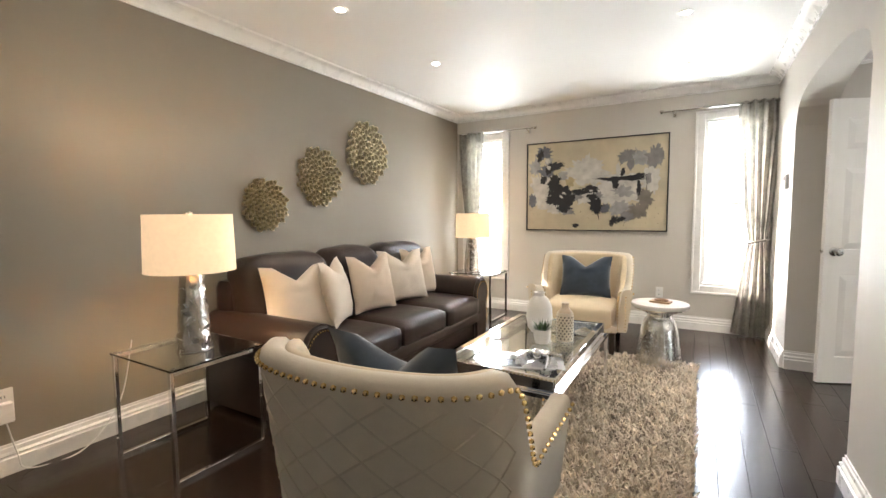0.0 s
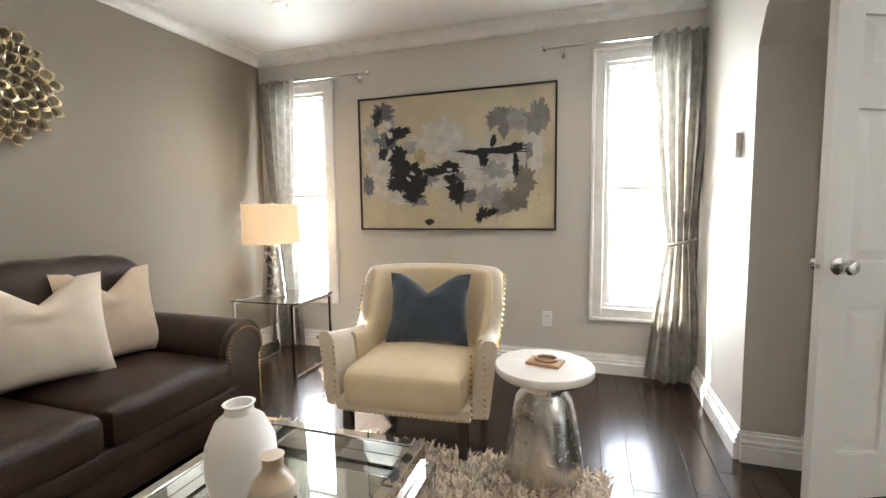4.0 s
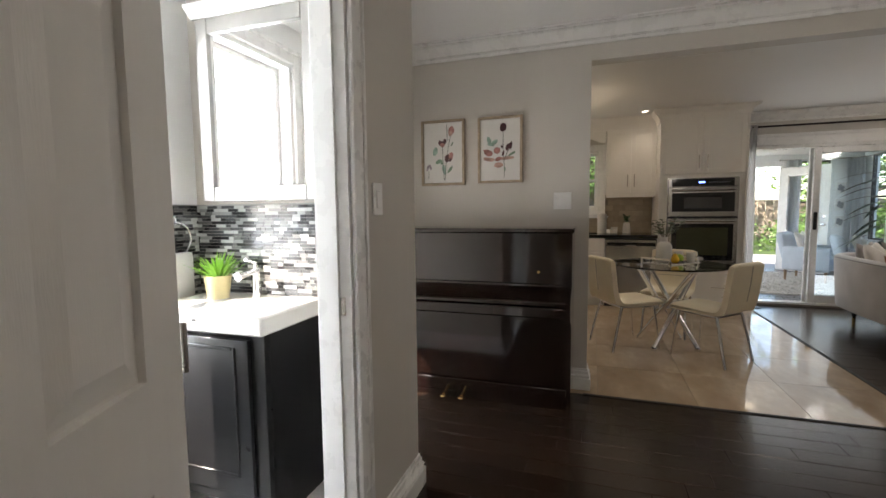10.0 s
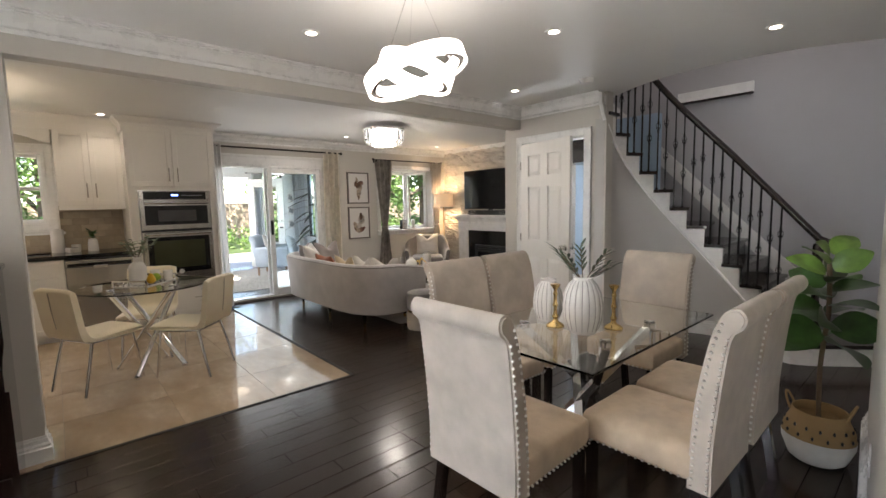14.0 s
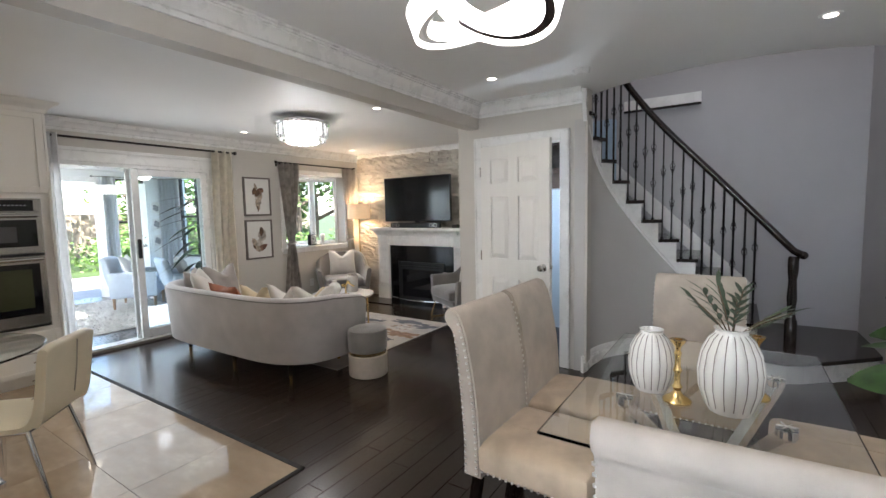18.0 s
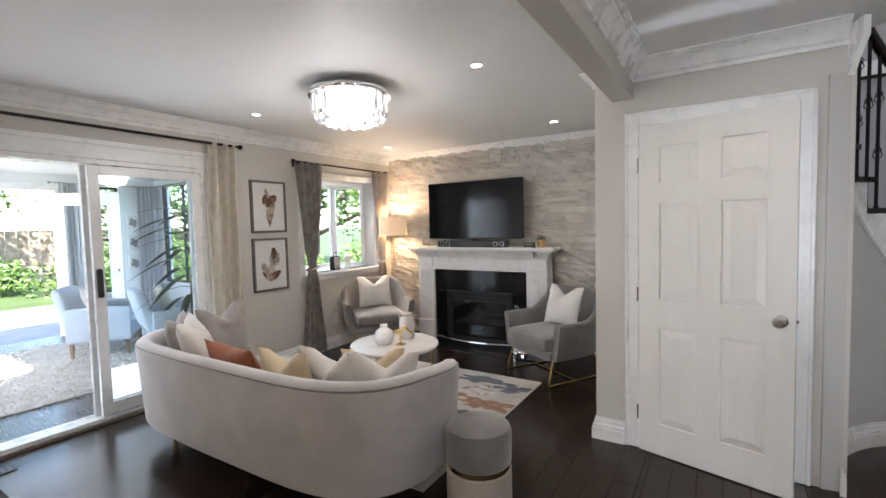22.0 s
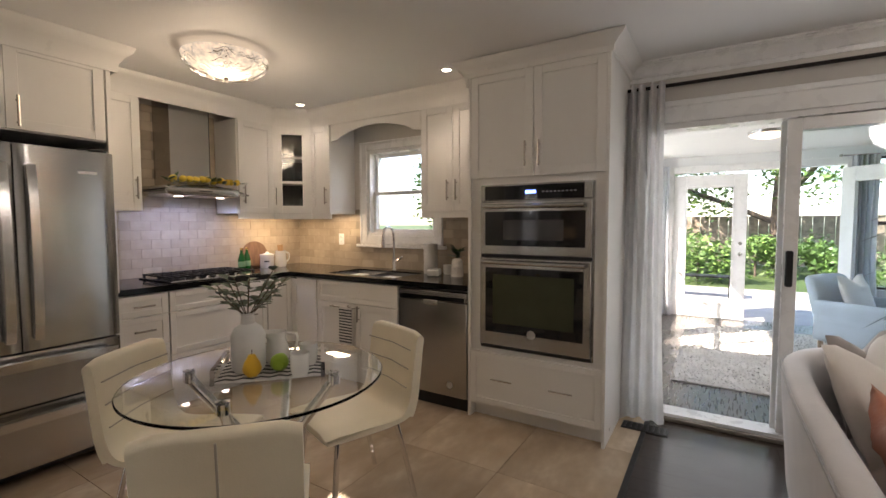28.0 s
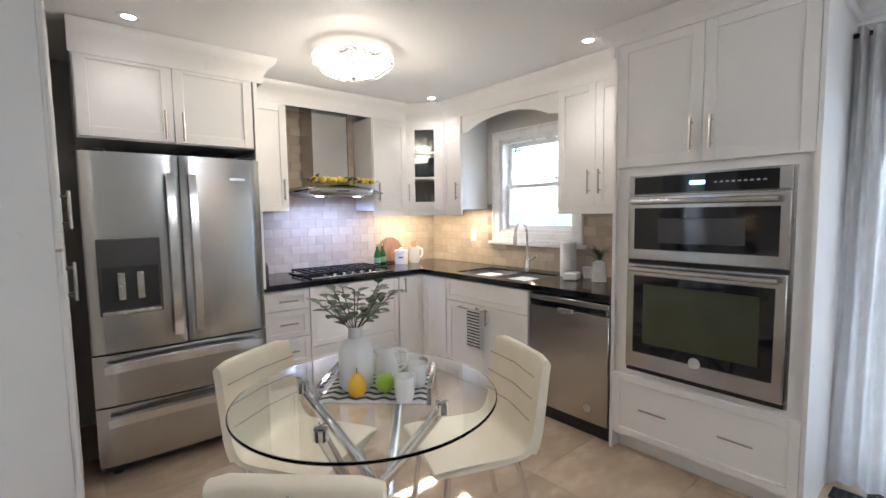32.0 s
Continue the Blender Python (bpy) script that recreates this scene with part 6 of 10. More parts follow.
ribbed_vase(2.39, 2.885, 0.7505, 0.82, "ribbed white ceramic vase, empty", False)


def brass_stick(x, y, label):
    root = thing("candlestick", x, y, 0.7505, 0, label, "candlestick", "brass candlesticks")
    part("body", lathe(bmesh.new(), [(0.046, 0), (0.046, 0.006), (0.036, 0.016), (0.018, 0.026), (0.011, 0.04), (0.017, 0.052), (0.010, 0.066), (0.009, 0.10), (0.015, 0.112), (0.010, 0.124), (0.009, 0.16), (0.013, 0.172), (0.008, 0.182), (0.010, 0.195), (0.024, 0.215), (0.026, 0.222), (0.014, 0.222), (0.012, 0.205), (0, 0.205)], 24), BRASS, root)


brass_stick(2.295, 2.955, "turned brass candlestick beside the vases")
brass_stick(2.065, 2.785, "turned brass candlestick beside the vase")


# brighter green for the fig's topmost leaves
TOPLEAF = surf("brighter green leaf", (0.16, 0.30, 0.05), 0.35, var=0.25, scale=14)


def fig_plant():
    root = thing("fiddle_leaf_plant", 1.365, 1.905, 0, 0, "fiddle leaf fig in a two-tone belly basket", "plant")
    part("basket_base", lathe(bmesh.new(), [(0, 0), (0.10, 0), (0.125, 0.02), (0.155, 0.10), (0.158, 0.14)], 32), surf("white woven rattan", (0.70, 0.68, 0.64), 0.8, bump=0.6, bump_scale=120), root)
    part("basket_top", lathe(bmesh.new(), [(0.158, 0.14), (0.150, 0.18), (0.125, 0.235), (0.118, 0.275), (0.112, 0.275), (0.115, 0.23), (0, 0.2)], 32), surf("natural woven seagrass", (0.34, 0.22, 0.10), 0.8, bump=0.8, bump_scale=110), root)
    bm = bmesh.new()
    for r, z, m in ((0.156, 0.165, 16), (0.143, 0.205, 16)):
        for k in range(m):
            a = 2 * math.pi * (k + 0.5 * (z > 0.2)) / m
            part("woven_dot", ball(bmesh.new(), r * math.cos(a), r * math.sin(a), z, 0.009, 6, 0.7, 0.7, 1.2), BLACK, root)
    for s in (-1, 1):
        part("handle", tube(bmesh.new(), [(s * (0.115 + 0.03 * math.sin(q)), 0.05 * math.cos(q), 0.26 + 0.075 * math.sin(q)) for q in [math.pi * k / 8 for k in range(9)]], 0.006, 6), MATS["natural woven seagrass"], root)
    part("trunk", tube(bmesh.new(), smooth_path([(0, 0, 0.18), (0.01, 0.0, 0.5), (-0.01, 0.01, 0.8), (0.0, 0, 1.05)], 4), 0.011, 8), STEM, root)
    rnd = random.Random(12)
    for k in range(21):
        a, z = k * 2.4, 0.62 + 0.024 * k
        e = 0.05 + 0.035 * k
        d = Vector((math.cos(a) * math.cos(e), math.sin(a) * math.cos(e), math.sin(e)))
        bm = bmesh.new()
        leaf_bm(bm, (0.02 * d.x, 0.02 * d.y, z), d, (rnd.uniform(-0.9, 0.7), rnd.uniform(-0.1, 1.1), 0.7), rnd.uniform(0.24, 0.30) * (1 - 0.02 * k), rnd.uniform(0.16, 0.20) * (1 - 0.02 * k), 0.3, 8)
        part("leaf", bm, LEAF if k < 16 else TOPLEAF, root, smooth=80)


fig_plant()
# unseen lamp, added so the gap behind the ajar door is lit
lamp("cellar_gap_light", "POINT", pose(3.85, 0.2, 1.5), 20, (0.85, 0.92, 1.0), r=0.05)
plate("outlet", 1.1175, 2.545, 0.36, 94.9, 0.072, 0.115, "white wall outlet near the arch", "outlet")

# ---- curved staircase ----
SC, SR, RISE = Vector((2.40, 0.70)), 0.82, 0.1875
STEP = 11.5


def inner(k, r=SR):
    """The plan point of the inner string at step count k (may be a fraction); r: radius."""
    d = r - SR
    if k >= 4.7:
        a = radians(-90 + (k - 4.7) * STEP)
        return Vector((SC.x + r * math.cos(a), SC.y + r * math.sin(a)))
    return Vector((SC.x - (4.7 - k) * 0.165, SC.y - r))


def outer(k):
    p, c = inner(k), inner(k, SR + 0.1)
    d = (c - p).normalized()
    q = p + d * 1.6
    lim = []
    if d.y < -1e-3:
        lim.append((-1.095 - p.y) / d.y)
    if d.x > 1e-3:
        lim.append((4.2 - p.x) / d.x)
    if d.y > 1e-3:
        lim.append(max(0.05, (0.70 - p.y) / d.y))
    return p + d * min([1.05] + [t for t in lim if t > 0])


def staircase():
    root = thing("staircase", 0, 0, 0, 0, "curved staircase with dark treads and white string", "staircase", "", "structure")
    for k in range(2, 13):
        z = k * RISE
        a0, a1 = inner(k - 0.12, SR - 0.03), inner(k + 1, SR - 0.03)
        mid = inner(k + 0.5, SR - 0.03)
        o0, o1 = outer(k - 0.12), outer(k + 1)
        om = outer(k + 0.5)
        bm = prism(bmesh.new(), [(p.x, p.y) for p in (a0, mid, a1, o1, om, o0)], z - 0.032, z)
        part("tread", bm, ESPR, root, smooth=20)
        r0, r1 = inner(k, SR), outer(k)
        n = (inner(k + 0.1) - inner(k)).normalized() * 0.015
        bm = prism(bmesh.new(), [(r0.x, r0.y), (r0.x + n.x, r0.y + n.y), (r1.x + n.x, r1.y + n.y), (r1.x, r1.y)], z - RISE, z - 0.032)
        part("riser", bm, ESPR, root, smooth=0)
    # the fanned first step
    line = [(1.13, -0.22), (1.42, 0.05), (1.66, 0.27), (1.78, 0.33), (1.90, 0.31), (1.97, 0.22), (1.99, 0.05), (2.02, -0.13), (2.02, -1.09), (1.13, -1.09)]
    part("riser", prism(bmesh.new(), line, 0.002, RISE - 0.032), TRIM, root, "white riser of the fanned first step", smooth=0)
    c = Vector((1.75, -0.4))
    part("tread", prism(bmesh.new(), [(c.x + (x - c.x) * (1.04 if y > -0.3 else 1), c.y + (y - c.y) * (1.05 if y > -0.3 else 1)) for x, y in line], RISE - 0.032, RISE), ESPR, root, smooth=20)
    # white outer string, stepped above and sloping below
    bm = bmesh.new()
    sub = 6
    for k in range(1, 14):
        top = k * RISE - 0.033
        for s in range(sub):
            ka, kb = k + s / sub, k + (s + 1) / sub
            za, zb = max(0.0, ka * RISE - 0.31), max(0.0, kb * RISE - 0.31)
            q = []
            for kk, zz in ((ka, za), (kb, zb)):
                for r in (SR, SR + 0.03):
                    p = inner(kk, r)
                    q.append((bm.verts.new((p.x, p.y, zz)), bm.verts.new((p.x, p.y, max(top, zz + 0.02)))))
            (a, b, c_, d) = q
            for f in ((a[0], c_[0], c_[1], a[1]), (b[0], b[1], d[1], d[0]), (a[1], c_[1], d[1], b[1]), (a[0], b[0], d[0], c_[0])):
                bm.faces.new(f)
            if s == 0:
                bm.faces.new((a[0], a[1], b[1], b[0]))
            if s == sub - 1:
                bm.faces.new((c_[0], d[0], d[1], c_[1]))
    bmesh.ops.recalc_face_normals(bm, faces=bm.faces[:])
    part("string", bm, TRIM, root, "white painted stepped string", smooth=35)
    pts = [inner(k / 6, SR - 0.008) for k in range(9, 79)]
    part("string_bead", tube(bmesh.new(), [(p.x, p.y, max(0.01, (k / 6) * RISE - 0.305)) for k, p in zip(range(9, 79), pts)], 0.012, 8), TRIM, root)
    # balusters
    iron = {}
    for k in range(2, 13):
        for j, f in enumerate((0.25, 0.72)):
            p = inner(k + f, SR + 0.035)
            z0 = k * RISE
            h = (k + f) * RISE + 0.90 - z0
            bm = tube(bmesh.new(), [(0, 0, 0), (0, 0, h)], 0.0065, 4, square=True)
            lathe(bm, [(0.014, 0.0), (0.014, 0.012), (0.009, 0.02)], 8)
            spots = (0.62,) if (2 * k + j) % 2 else (0.36, 0.72)
            for u in spots:
                for q in range(4):
                    a0 = math.pi / 2 * q
                    tube(bm, [(0.003 * math.cos(a0), 0.003 * math.sin(a0), h * u - 0.045), (0.022 * math.cos(a0 + 0.7), 0.022 * math.sin(a0 + 0.7), h * u - 0.018),
                              (0.022 * math.cos(a0 + 1.7), 0.022 * math.sin(a0 + 1.7), h * u + 0.018), (0.003 * math.cos(a0 + 2.4), 0.003 * math.sin(a0 + 2.4), h * u + 0.045)], 0.003, 5)
                lathe(bm, [(0.011, h * u - 0.055), (0.011, h * u - 0.045)], 8)
                lathe(bm, [(0.011, h * u + 0.045), (0.011, h * u + 0.055)], 8)
            part("baluster", bm, IRON, root, m=pose(p.x, p.y, z0, 0, 0, 15 * k))
    rail = []
    for i in range(0, 70):
        kk = 1.25 + i * 0.18
        p = inner(kk, SR + 0.035)
        rail.append((p.x, p.y, kk * RISE + 0.92))
    rail = [(1.66, -0.16, 1.00), (1.72, -0.155, 1.03)] + [q for q in rail if q[0] > 1.78 or q[1] > 0]
    bm = tube(bmesh.new(), rail, 0.03, 12)
    ball(bm, 1.655, -0.16, 0.995, 0.036)
    part("handrail", bm, ESPR, root, "dark turned handrail")
    bm = lathe(bmesh.new(), [(0.045, RISE), (0.045, 0.42), (0.035, 0.44), (0.028, 0.5), (0.038, 0.62), (0.030, 0.78), (0.04, 0.86), (0.04, 0.97), (0.03, 0.985)], 16, 1.72, -0.155)
    part("newel", bm, ESPR, root, "dark turned newel post")
    return root


staircase()


def under_stair_wall():
    bm = bmesh.new()
    rows = []
    ks = [1.6 + i * 0.2 for i in range(59)]
    for kk in ks:
        zt = max(0.02, kk * RISE - 0.29)
        rows.append([])
        for r in (SR + 0.012, SR + 0.10):
            p = inner(kk, r)
            rows[-1] += [bm.verts.new((p.x, p.y, 0.0)), bm.verts.new((p.x, p.y, zt))]
    for a, b in zip(rows, rows[1:]):
        bm.faces.new((a[0], b[0], b[1], a[1]))
        bm.faces.new((a[2], a[3], b[3], b[2]))
        bm.faces.new((a[1], b[1], b[3], a[3]))
    for e in (rows[0], rows[-1]):
        bm.faces.new((e[0], e[1], e[3], e[2]))
    bmesh.ops.recalc_face_normals(bm, faces=bm.faces[:])
    return bm


setting("wall_under_stair", under_stair_wall(), surf("pale greige wall paint", (0.54, 0.52, 0.495), 0.55, var=0.02, scale=1.5, bump=0.05, bump_scale=260), "curved greige wall under the stairs", "wall", smooth=60)
run("baseboard_stair", BASE, [(p.x, p.y) for p in [inner(k / 4, SR + 0.010) for k in range(9, 53)]] + [(3.24, 0.86)], 0, "curved white baseboard under the stairs")
setting("corner_post", B(3.205, 3.24, YD - 0.12, YD, 0, CD), GREIGE, "wall corner beside the stairs", "wall")
sl = setting("skirting_stair", prism(bmesh.new(), [(2.0, 0.36), (2.0, 0.60), (4.2, 2.78), (4.2, 2.54)], -1.10, -1.082, "y"), TRIM, "white sloping skirting on the stairwell wall", "trim", smooth=0)
hb = thing("upper_trim_board", 0, 0, 0, 0, "white trim board with a dark strip upstairs", "trim", "", "structure")
part("board", B(2.50, 3.30, -1.099, -1.075, 2.575, 2.69, 0.004, 1), TRIM, hb)
part("dark_strip", B(2.50, 3.30, -1.099, -1.06, 2.55, 2.575, 0.003, 1), ESPR, hb)

# ---- kitchen ----
BARH = surf("brushed nickel bar", (0.40, 0.37, 0.33), 0.3, metal=1, var=0.03, scale=20)


def shaker(parent, x0, x1, z0, z1, y, name="door", rail=0.06, handle=None, t=0.02, material=None):
    """A framed cabinet front, front to -y at y; handle: (x, z, length, upright)."""
    mt = material or CAB
    bm = B(x0, x1, y - t + 0.010, y, z0, z1)
    for a in ((x0, x0 + rail, z0, z1), (x1 - rail, x1, z0, z1), (x0 + rail, x1 - rail, z0, z0 + rail), (x0 + rail, x1 - rail, z1 - rail, z1)):
        box(bm, a[0], a[1], y - t, y - t + 0.010, a[2], a[3], 0.0015, 1)
    d = part(name, bm, mt, parent, smooth=0)
    if handle:
        hx, hz, l, up = handle
        e = (0, l / 2) if up else (l / 2, 0)
        bm = tube(bmesh.new(), [(hx - e[0], y - t - 0.03, hz - e[1]), (hx + e[0], y - t - 0.03, hz + e[1])], 0.0068, 8)
        for s in (-0.36, 0.36):
            px, pz = (hx, hz + s * l) if up else (hx + s * l, hz)
            tube(bm, [(px, y - t, pz), (px, y - t - 0.03, pz)], 0.0045, 6)
        part("handle", bm, BARH, d, "brushed nickel bar handle")
    return d


def cabinet(name, x, y, rz, w, d, z0, z1, label, fronts, toe=0.0, group="", category="cabinet"):
    """A carcass from y = 0 back to d, centred on x; fronts: (kind, x0, x1, z0, z1, handle)."""
    root = thing(name, x, y, 0, rz, label, category, group)
    part("body", B(-w / 2, w / 2, 0.0, d, z0 + toe, z1), CAB, root)
    if toe:
        part("toe_kick", B(-w / 2, w / 2, 0.055, 0.07, z0, z0 + toe), CAB, root)
    for kind, a, b, c, e, h in fronts:
        shaker(root, a + 0.0015, b - 0.0015, c + 0.0015, e - 0.0015, -0.001, kind, 0.055 if kind == "door" else 0.04, h)
    return root


GK, GU = "base cabinets", "wall cabinets"
# tall oven unit
TC = cabinet("oven_cabinet", 7.15, 3.755, -90, 0.91, 0.62, 0, 2.35, "tall white cabinet with built-in ovens", [
    ("door", -0.445, 0.0, 1.66, 2.345, (-0.045, 1.80, 0.16, True)), ("door", 0.0, 0.445, 1.66, 2.345, (0.045, 1.80, 0.16, True)),
    ("drawer", -0.445, 0.445, 0.11, 0.475, None)], 0.09)
for hx in (-0.2, 0.2):
    part("handle", tube(bmesh.new(), [(hx - 0.075, -0.05, 0.30), (hx + 0.075, -0.05, 0.30)], 0.0055, 8), NICKEL, TC)
for s in (-1, 1):
    part("side_panel", B(s * 0.455 - 0.009, s * 0.455 + 0.009, -0.022, 0.62, 0, 2.36), CAB, TC)


def wall_ovens():
    root = thing("wall_oven", 7.149, 3.747, 0, -90, "stainless microwave and wall oven combination", "oven")
    w = 0.76
    z0, zm, z1 = 0.51, 1.14, 1.615
    part("trim", B(-w / 2, w / 2, -0.006, 0.0, z0, z1), STEEL, root)
    mw = part("microwave_door", B(-w / 2 + 0.012, w / 2 - 0.012, -0.04, -0.006, zm + 0.012, 1.50, 0.004, 2), STEEL, root)
    part("window", B(-w / 2 + 0.05, w / 2 - 0.05, -0.043, -0.0385, zm + 0.07, 1.435), BLACKG, mw, "black glass window")
    part("inner_window", B(-0.2, 0.2, -0.0445, -0.0425, zm + 0.11, 1.38), surf("smoked glass", (0.07, 0.07, 0.075), 0.06), mw)
    part("control_panel", B(-w / 2 + 0.012, w / 2 - 0.012, -0.036, -0.006, 1.508, 1.606, 0.003, 1), STEEL, root)
    cp = part("display", B(-w / 2 + 0.045, w / 2 - 0.06, -0.0385, -0.035, 1.512, 1.602), BLACKG, root)
    part("clock_digits", B(-0.05, 0.02, -0.0392, -0.0384, 1.548, 1.568), glow("blue led", (0.12, 0.25, 1.0), 1.2), cp)
    for k in range(9):
        part("touch_key", B(0.06 + 0.025 * k, 0.074 + 0.025 * k, -0.0390, -0.0384, 1.552, 1.560), surf("grey key print", (0.35, 0.35, 0.36), 0.4), cp)
    part("handle", tube(bmesh.new(), [(-0.33, -0.075, 1.468), (0.33, -0.075, 1.468)], 0.014, 12), STEEL, mw)
    for s in (-1, 1):
        part("handle_post", B(s * 0.32 - 0.012, s * 0.32 + 0.012, -0.075, -0.04, 1.458, 1.478), STEEL, mw)
    od = part("oven_door", B(-w / 2 + 0.012, w / 2 - 0.012, -0.044, -0.006, z0 + 0.03, zm - 0.012, 0.004, 2), STEEL, root)
    part("window", B(-w / 2 + 0.055, w / 2 - 0.055, -0.047, -0.0425, z0 + 0.12, zm - 0.075), BLACKG, od, "large black glass oven window")
    part("inner_window", B(-0.27, 0.27, -0.0485, -0.0465, z0 + 0.18, zm - 0.12), surf("greenish oven glass", (0.05, 0.055, 0.03), 0.05), od)
    part("handle", tube(bmesh.new(), [(-0.34, -0.08, zm - 0.038), (0.34, -0.08, zm - 0.038)], 0.014, 12), STEEL, od)
    for s in (-1, 1):
        part("handle_post", B(s * 0.33 - 0.012, s * 0.33 + 0.012, -0.08, -0.044, zm - 0.048, zm - 0.028), STEEL, od)
    part("round_badge", lathe(bmesh.new(), [(0.028, 0), (0.028, 0.003), (0.02, 0.004)], 24), surf("badge silver", (0.7, 0.7, 0.7), 0.3, metal=0.8), od, m=pose(0.0, -0.047, z0 + 0.13, 90))
    part("vent_gap", B(-w / 2 + 0.01, w / 2 - 0.01, -0.02, -0.005, zm - 0.010, zm + 0.010), BLACK, root)
    part("lower_vent", B(-w / 2 + 0.01, w / 2 - 0.01, -0.02, -0.005, z0 + 0.002, z0 + 0.026), BLACK, root)


wall_ovens()


def dishwasher():
    root = thing("dishwasher", 7.14, 4.525, 0, -90, "stainless steel dishwasher under the counter", "dishwasher")
    part("body", B(-0.295, 0.295, 0.0, 0.56, 0.1, 0.872), BLACK, root)
    part("door", B(-0.298, 0.298, -0.022, 0.0, 0.105, 0.79, 0.004, 2), STEEL, root)
    cp = part("control_strip", B(-0.298, 0.298, -0.024, 0.0, 0.795, 0.868, 0.006, 2), STEEL, root)
    part("dark_band", B(-0.28, 0.28, -0.0255, -0.0235, 0.80, 0.83), BLACKG, cp)
    part("pocket_handle", softbox(bmesh.new(), -0.06, 0.06, -0.030, -0.02, 0.765, 0.80, 0.012), NICKEL, root)
    part("toe_kick", B(-0.298, 0.298, 0.03, 0.05, 0.0, 0.1), BLACK, root)
    part("round_badge", lathe(bmesh.new(), [(0.024, 0), (0.024, 0.002)], 20), MATS["badge silver"], root, m=pose(0.16, -0.022, 0.19, 90))


dishwasher()
cabinet("sink_cabinet", 7.14, 5.275, -90, 0.89, 0.62, 0, 0.882, "white sink base cabinet with towel bar", [
    ("drawer", -0.44, 0.44, 0.70, 0.875, None), ("door", -0.44, 0.0, 0.10, 0.695, (-0.05, 0.62, 0.13, True)), ("door", 0.0, 0.44, 0.10, 0.695, (0.05, 0.62, 0.13, True))], 0.095, GK)
cabinet("corner_cabinet", 7.14, 5.905, -90, 0.36, 0.62, 0, 0.882, "white corner base cabinet", [("door", -0.14, 0.18, 0.10, 0.875, None)], 0.095, GK)
cabinet("corner_cabinet", 7.0, 6.075, 0, 0.26, 0.6, 0, 0.882, "white corner base cabinet with a bar handle", [("door", -0.13, 0.13, 0.10, 0.875, (-0.08, 0.80, 0.13, True))], 0.095, GK)
cabinet("drawer_cabinet", 6.46, 6.075, 0, 0.81, 0.6, 0, 0.882, "white drawer cabinet under the cooktop", [
    ("drawer", -0.40, 0.40, 0.73, 0.875, (0.22, 0.80, 0.13, False)), ("drawer", -0.40, 0.40, 0.42, 0.725, (0.22, 0.60, 0.13, False)), ("drawer", -0.40, 0.40, 0.10, 0.415, (0.22, 0.30, 0.13, False))], 0.095, GK)
cabinet("drawer_cabinet", 5.885, 6.075, 0, 0.335, 0.6, 0, 0.882, "narrow white four drawer cabinet", [
    ("drawer", -0.165, 0.165, 0.73, 0.875, (0, 0.80, 0.13, False)), ("drawer", -0.165, 0.165, 0.52, 0.725, (0, 0.63, 0.13, False)),
    ("drawer", -0.165, 0.165, 0.31, 0.515, (0, 0.42, 0.13, False)), ("drawer", -0.165, 0.165, 0.10, 0.305, (0, 0.21, 0.13, False))], 0.095, GK)


def worktop():
    root = thing("worktop", 0, 0, 0, 0, "polished black granite worktop with a sink cut-out", "worktop")
    bm = bmesh.new()
    prism(bm, [(5.715, 6.695), (5.715, 6.045), (7.11, 6.045), (7.11, 6.695)], 0.884, 0.925)
    box(bm, 7.11, 7.775, 5.68, 6.695, 0.884, 0.925)
    box(bm, 7.11, 7.20, 4.22, 5.68, 0.884, 0.925)
    box(bm, 7.62, 7.775, 4.22, 5.68, 0.884, 0.925)
    box(bm, 7.20, 7.62, 4.22, 4.93, 0.884, 0.925)
    part("slab", bm, GRANITE, root, smooth=0)


worktop()
sk = thing("sink", 7.41, 5.305, 0.925, -90, "double bowl stainless undermount sink", "sink")
for a, b in ((-0.37, -0.03), (0.01, 0.37)):
    bmx = bmesh.new()
    box(bmx, a, b, -0.2, 0.2, -0.19, -0.18)
    for q in ((a, a + 0.006, -0.2, 0.2), (b - 0.006, b, -0.2, 0.2), (a, b, -0.2, -0.194), (a, b, 0.194, 0.2)):
        box(bmx, q[0], q[1], q[2], q[3], -0.185, -0.012)
    part("bowl", bmx, surf("sink steel", (0.22, 0.22, 0.22), 0.35, metal=1, var=0.1, scale=30), sk, smooth=0)
part("rim", B(-0.03, 0.01, -0.2, 0.2, -0.03, -0.012), STEEL, sk)
fc = thing("kitchen_faucet", 7.68, 5.30, 0.925, -90, "chrome gooseneck faucet with pull-down spray", "faucet")
part("base", lathe(bmesh.new(), [(0.03, 0), (0.03, 0.01), (0.022, 0.02), (0.022, 0.12)], 18), CHROME, fc)
part("neck", tube(bmesh.new(), smooth_path([(0, 0, 0.1), (0, 0, 0.3), (0, -0.03, 0.38), (0, -0.09, 0.40), (0, -0.14, 0.37), (0, -0.155, 0.31)], 6), 0.012, 12), CHROME, fc)
part("spray_head", lathe(bmesh.new(), [(0.015, 0), (0.019, -0.02), (0.016, -0.09), (0.0, -0.09)], 16, 0, -0.155, 0.31), CHROME, fc)
part("lever", tube(bmesh.new(), [(0.02, 0, 0.09), (0.05, 0, 0.10), (0.10, -0.01, 0.13)], 0.008), CHROME, fc)


BARST = surf("satin steel bar", (0.74, 0.73, 0.71), 0.22, metal=1, var=0.02, scale=60)


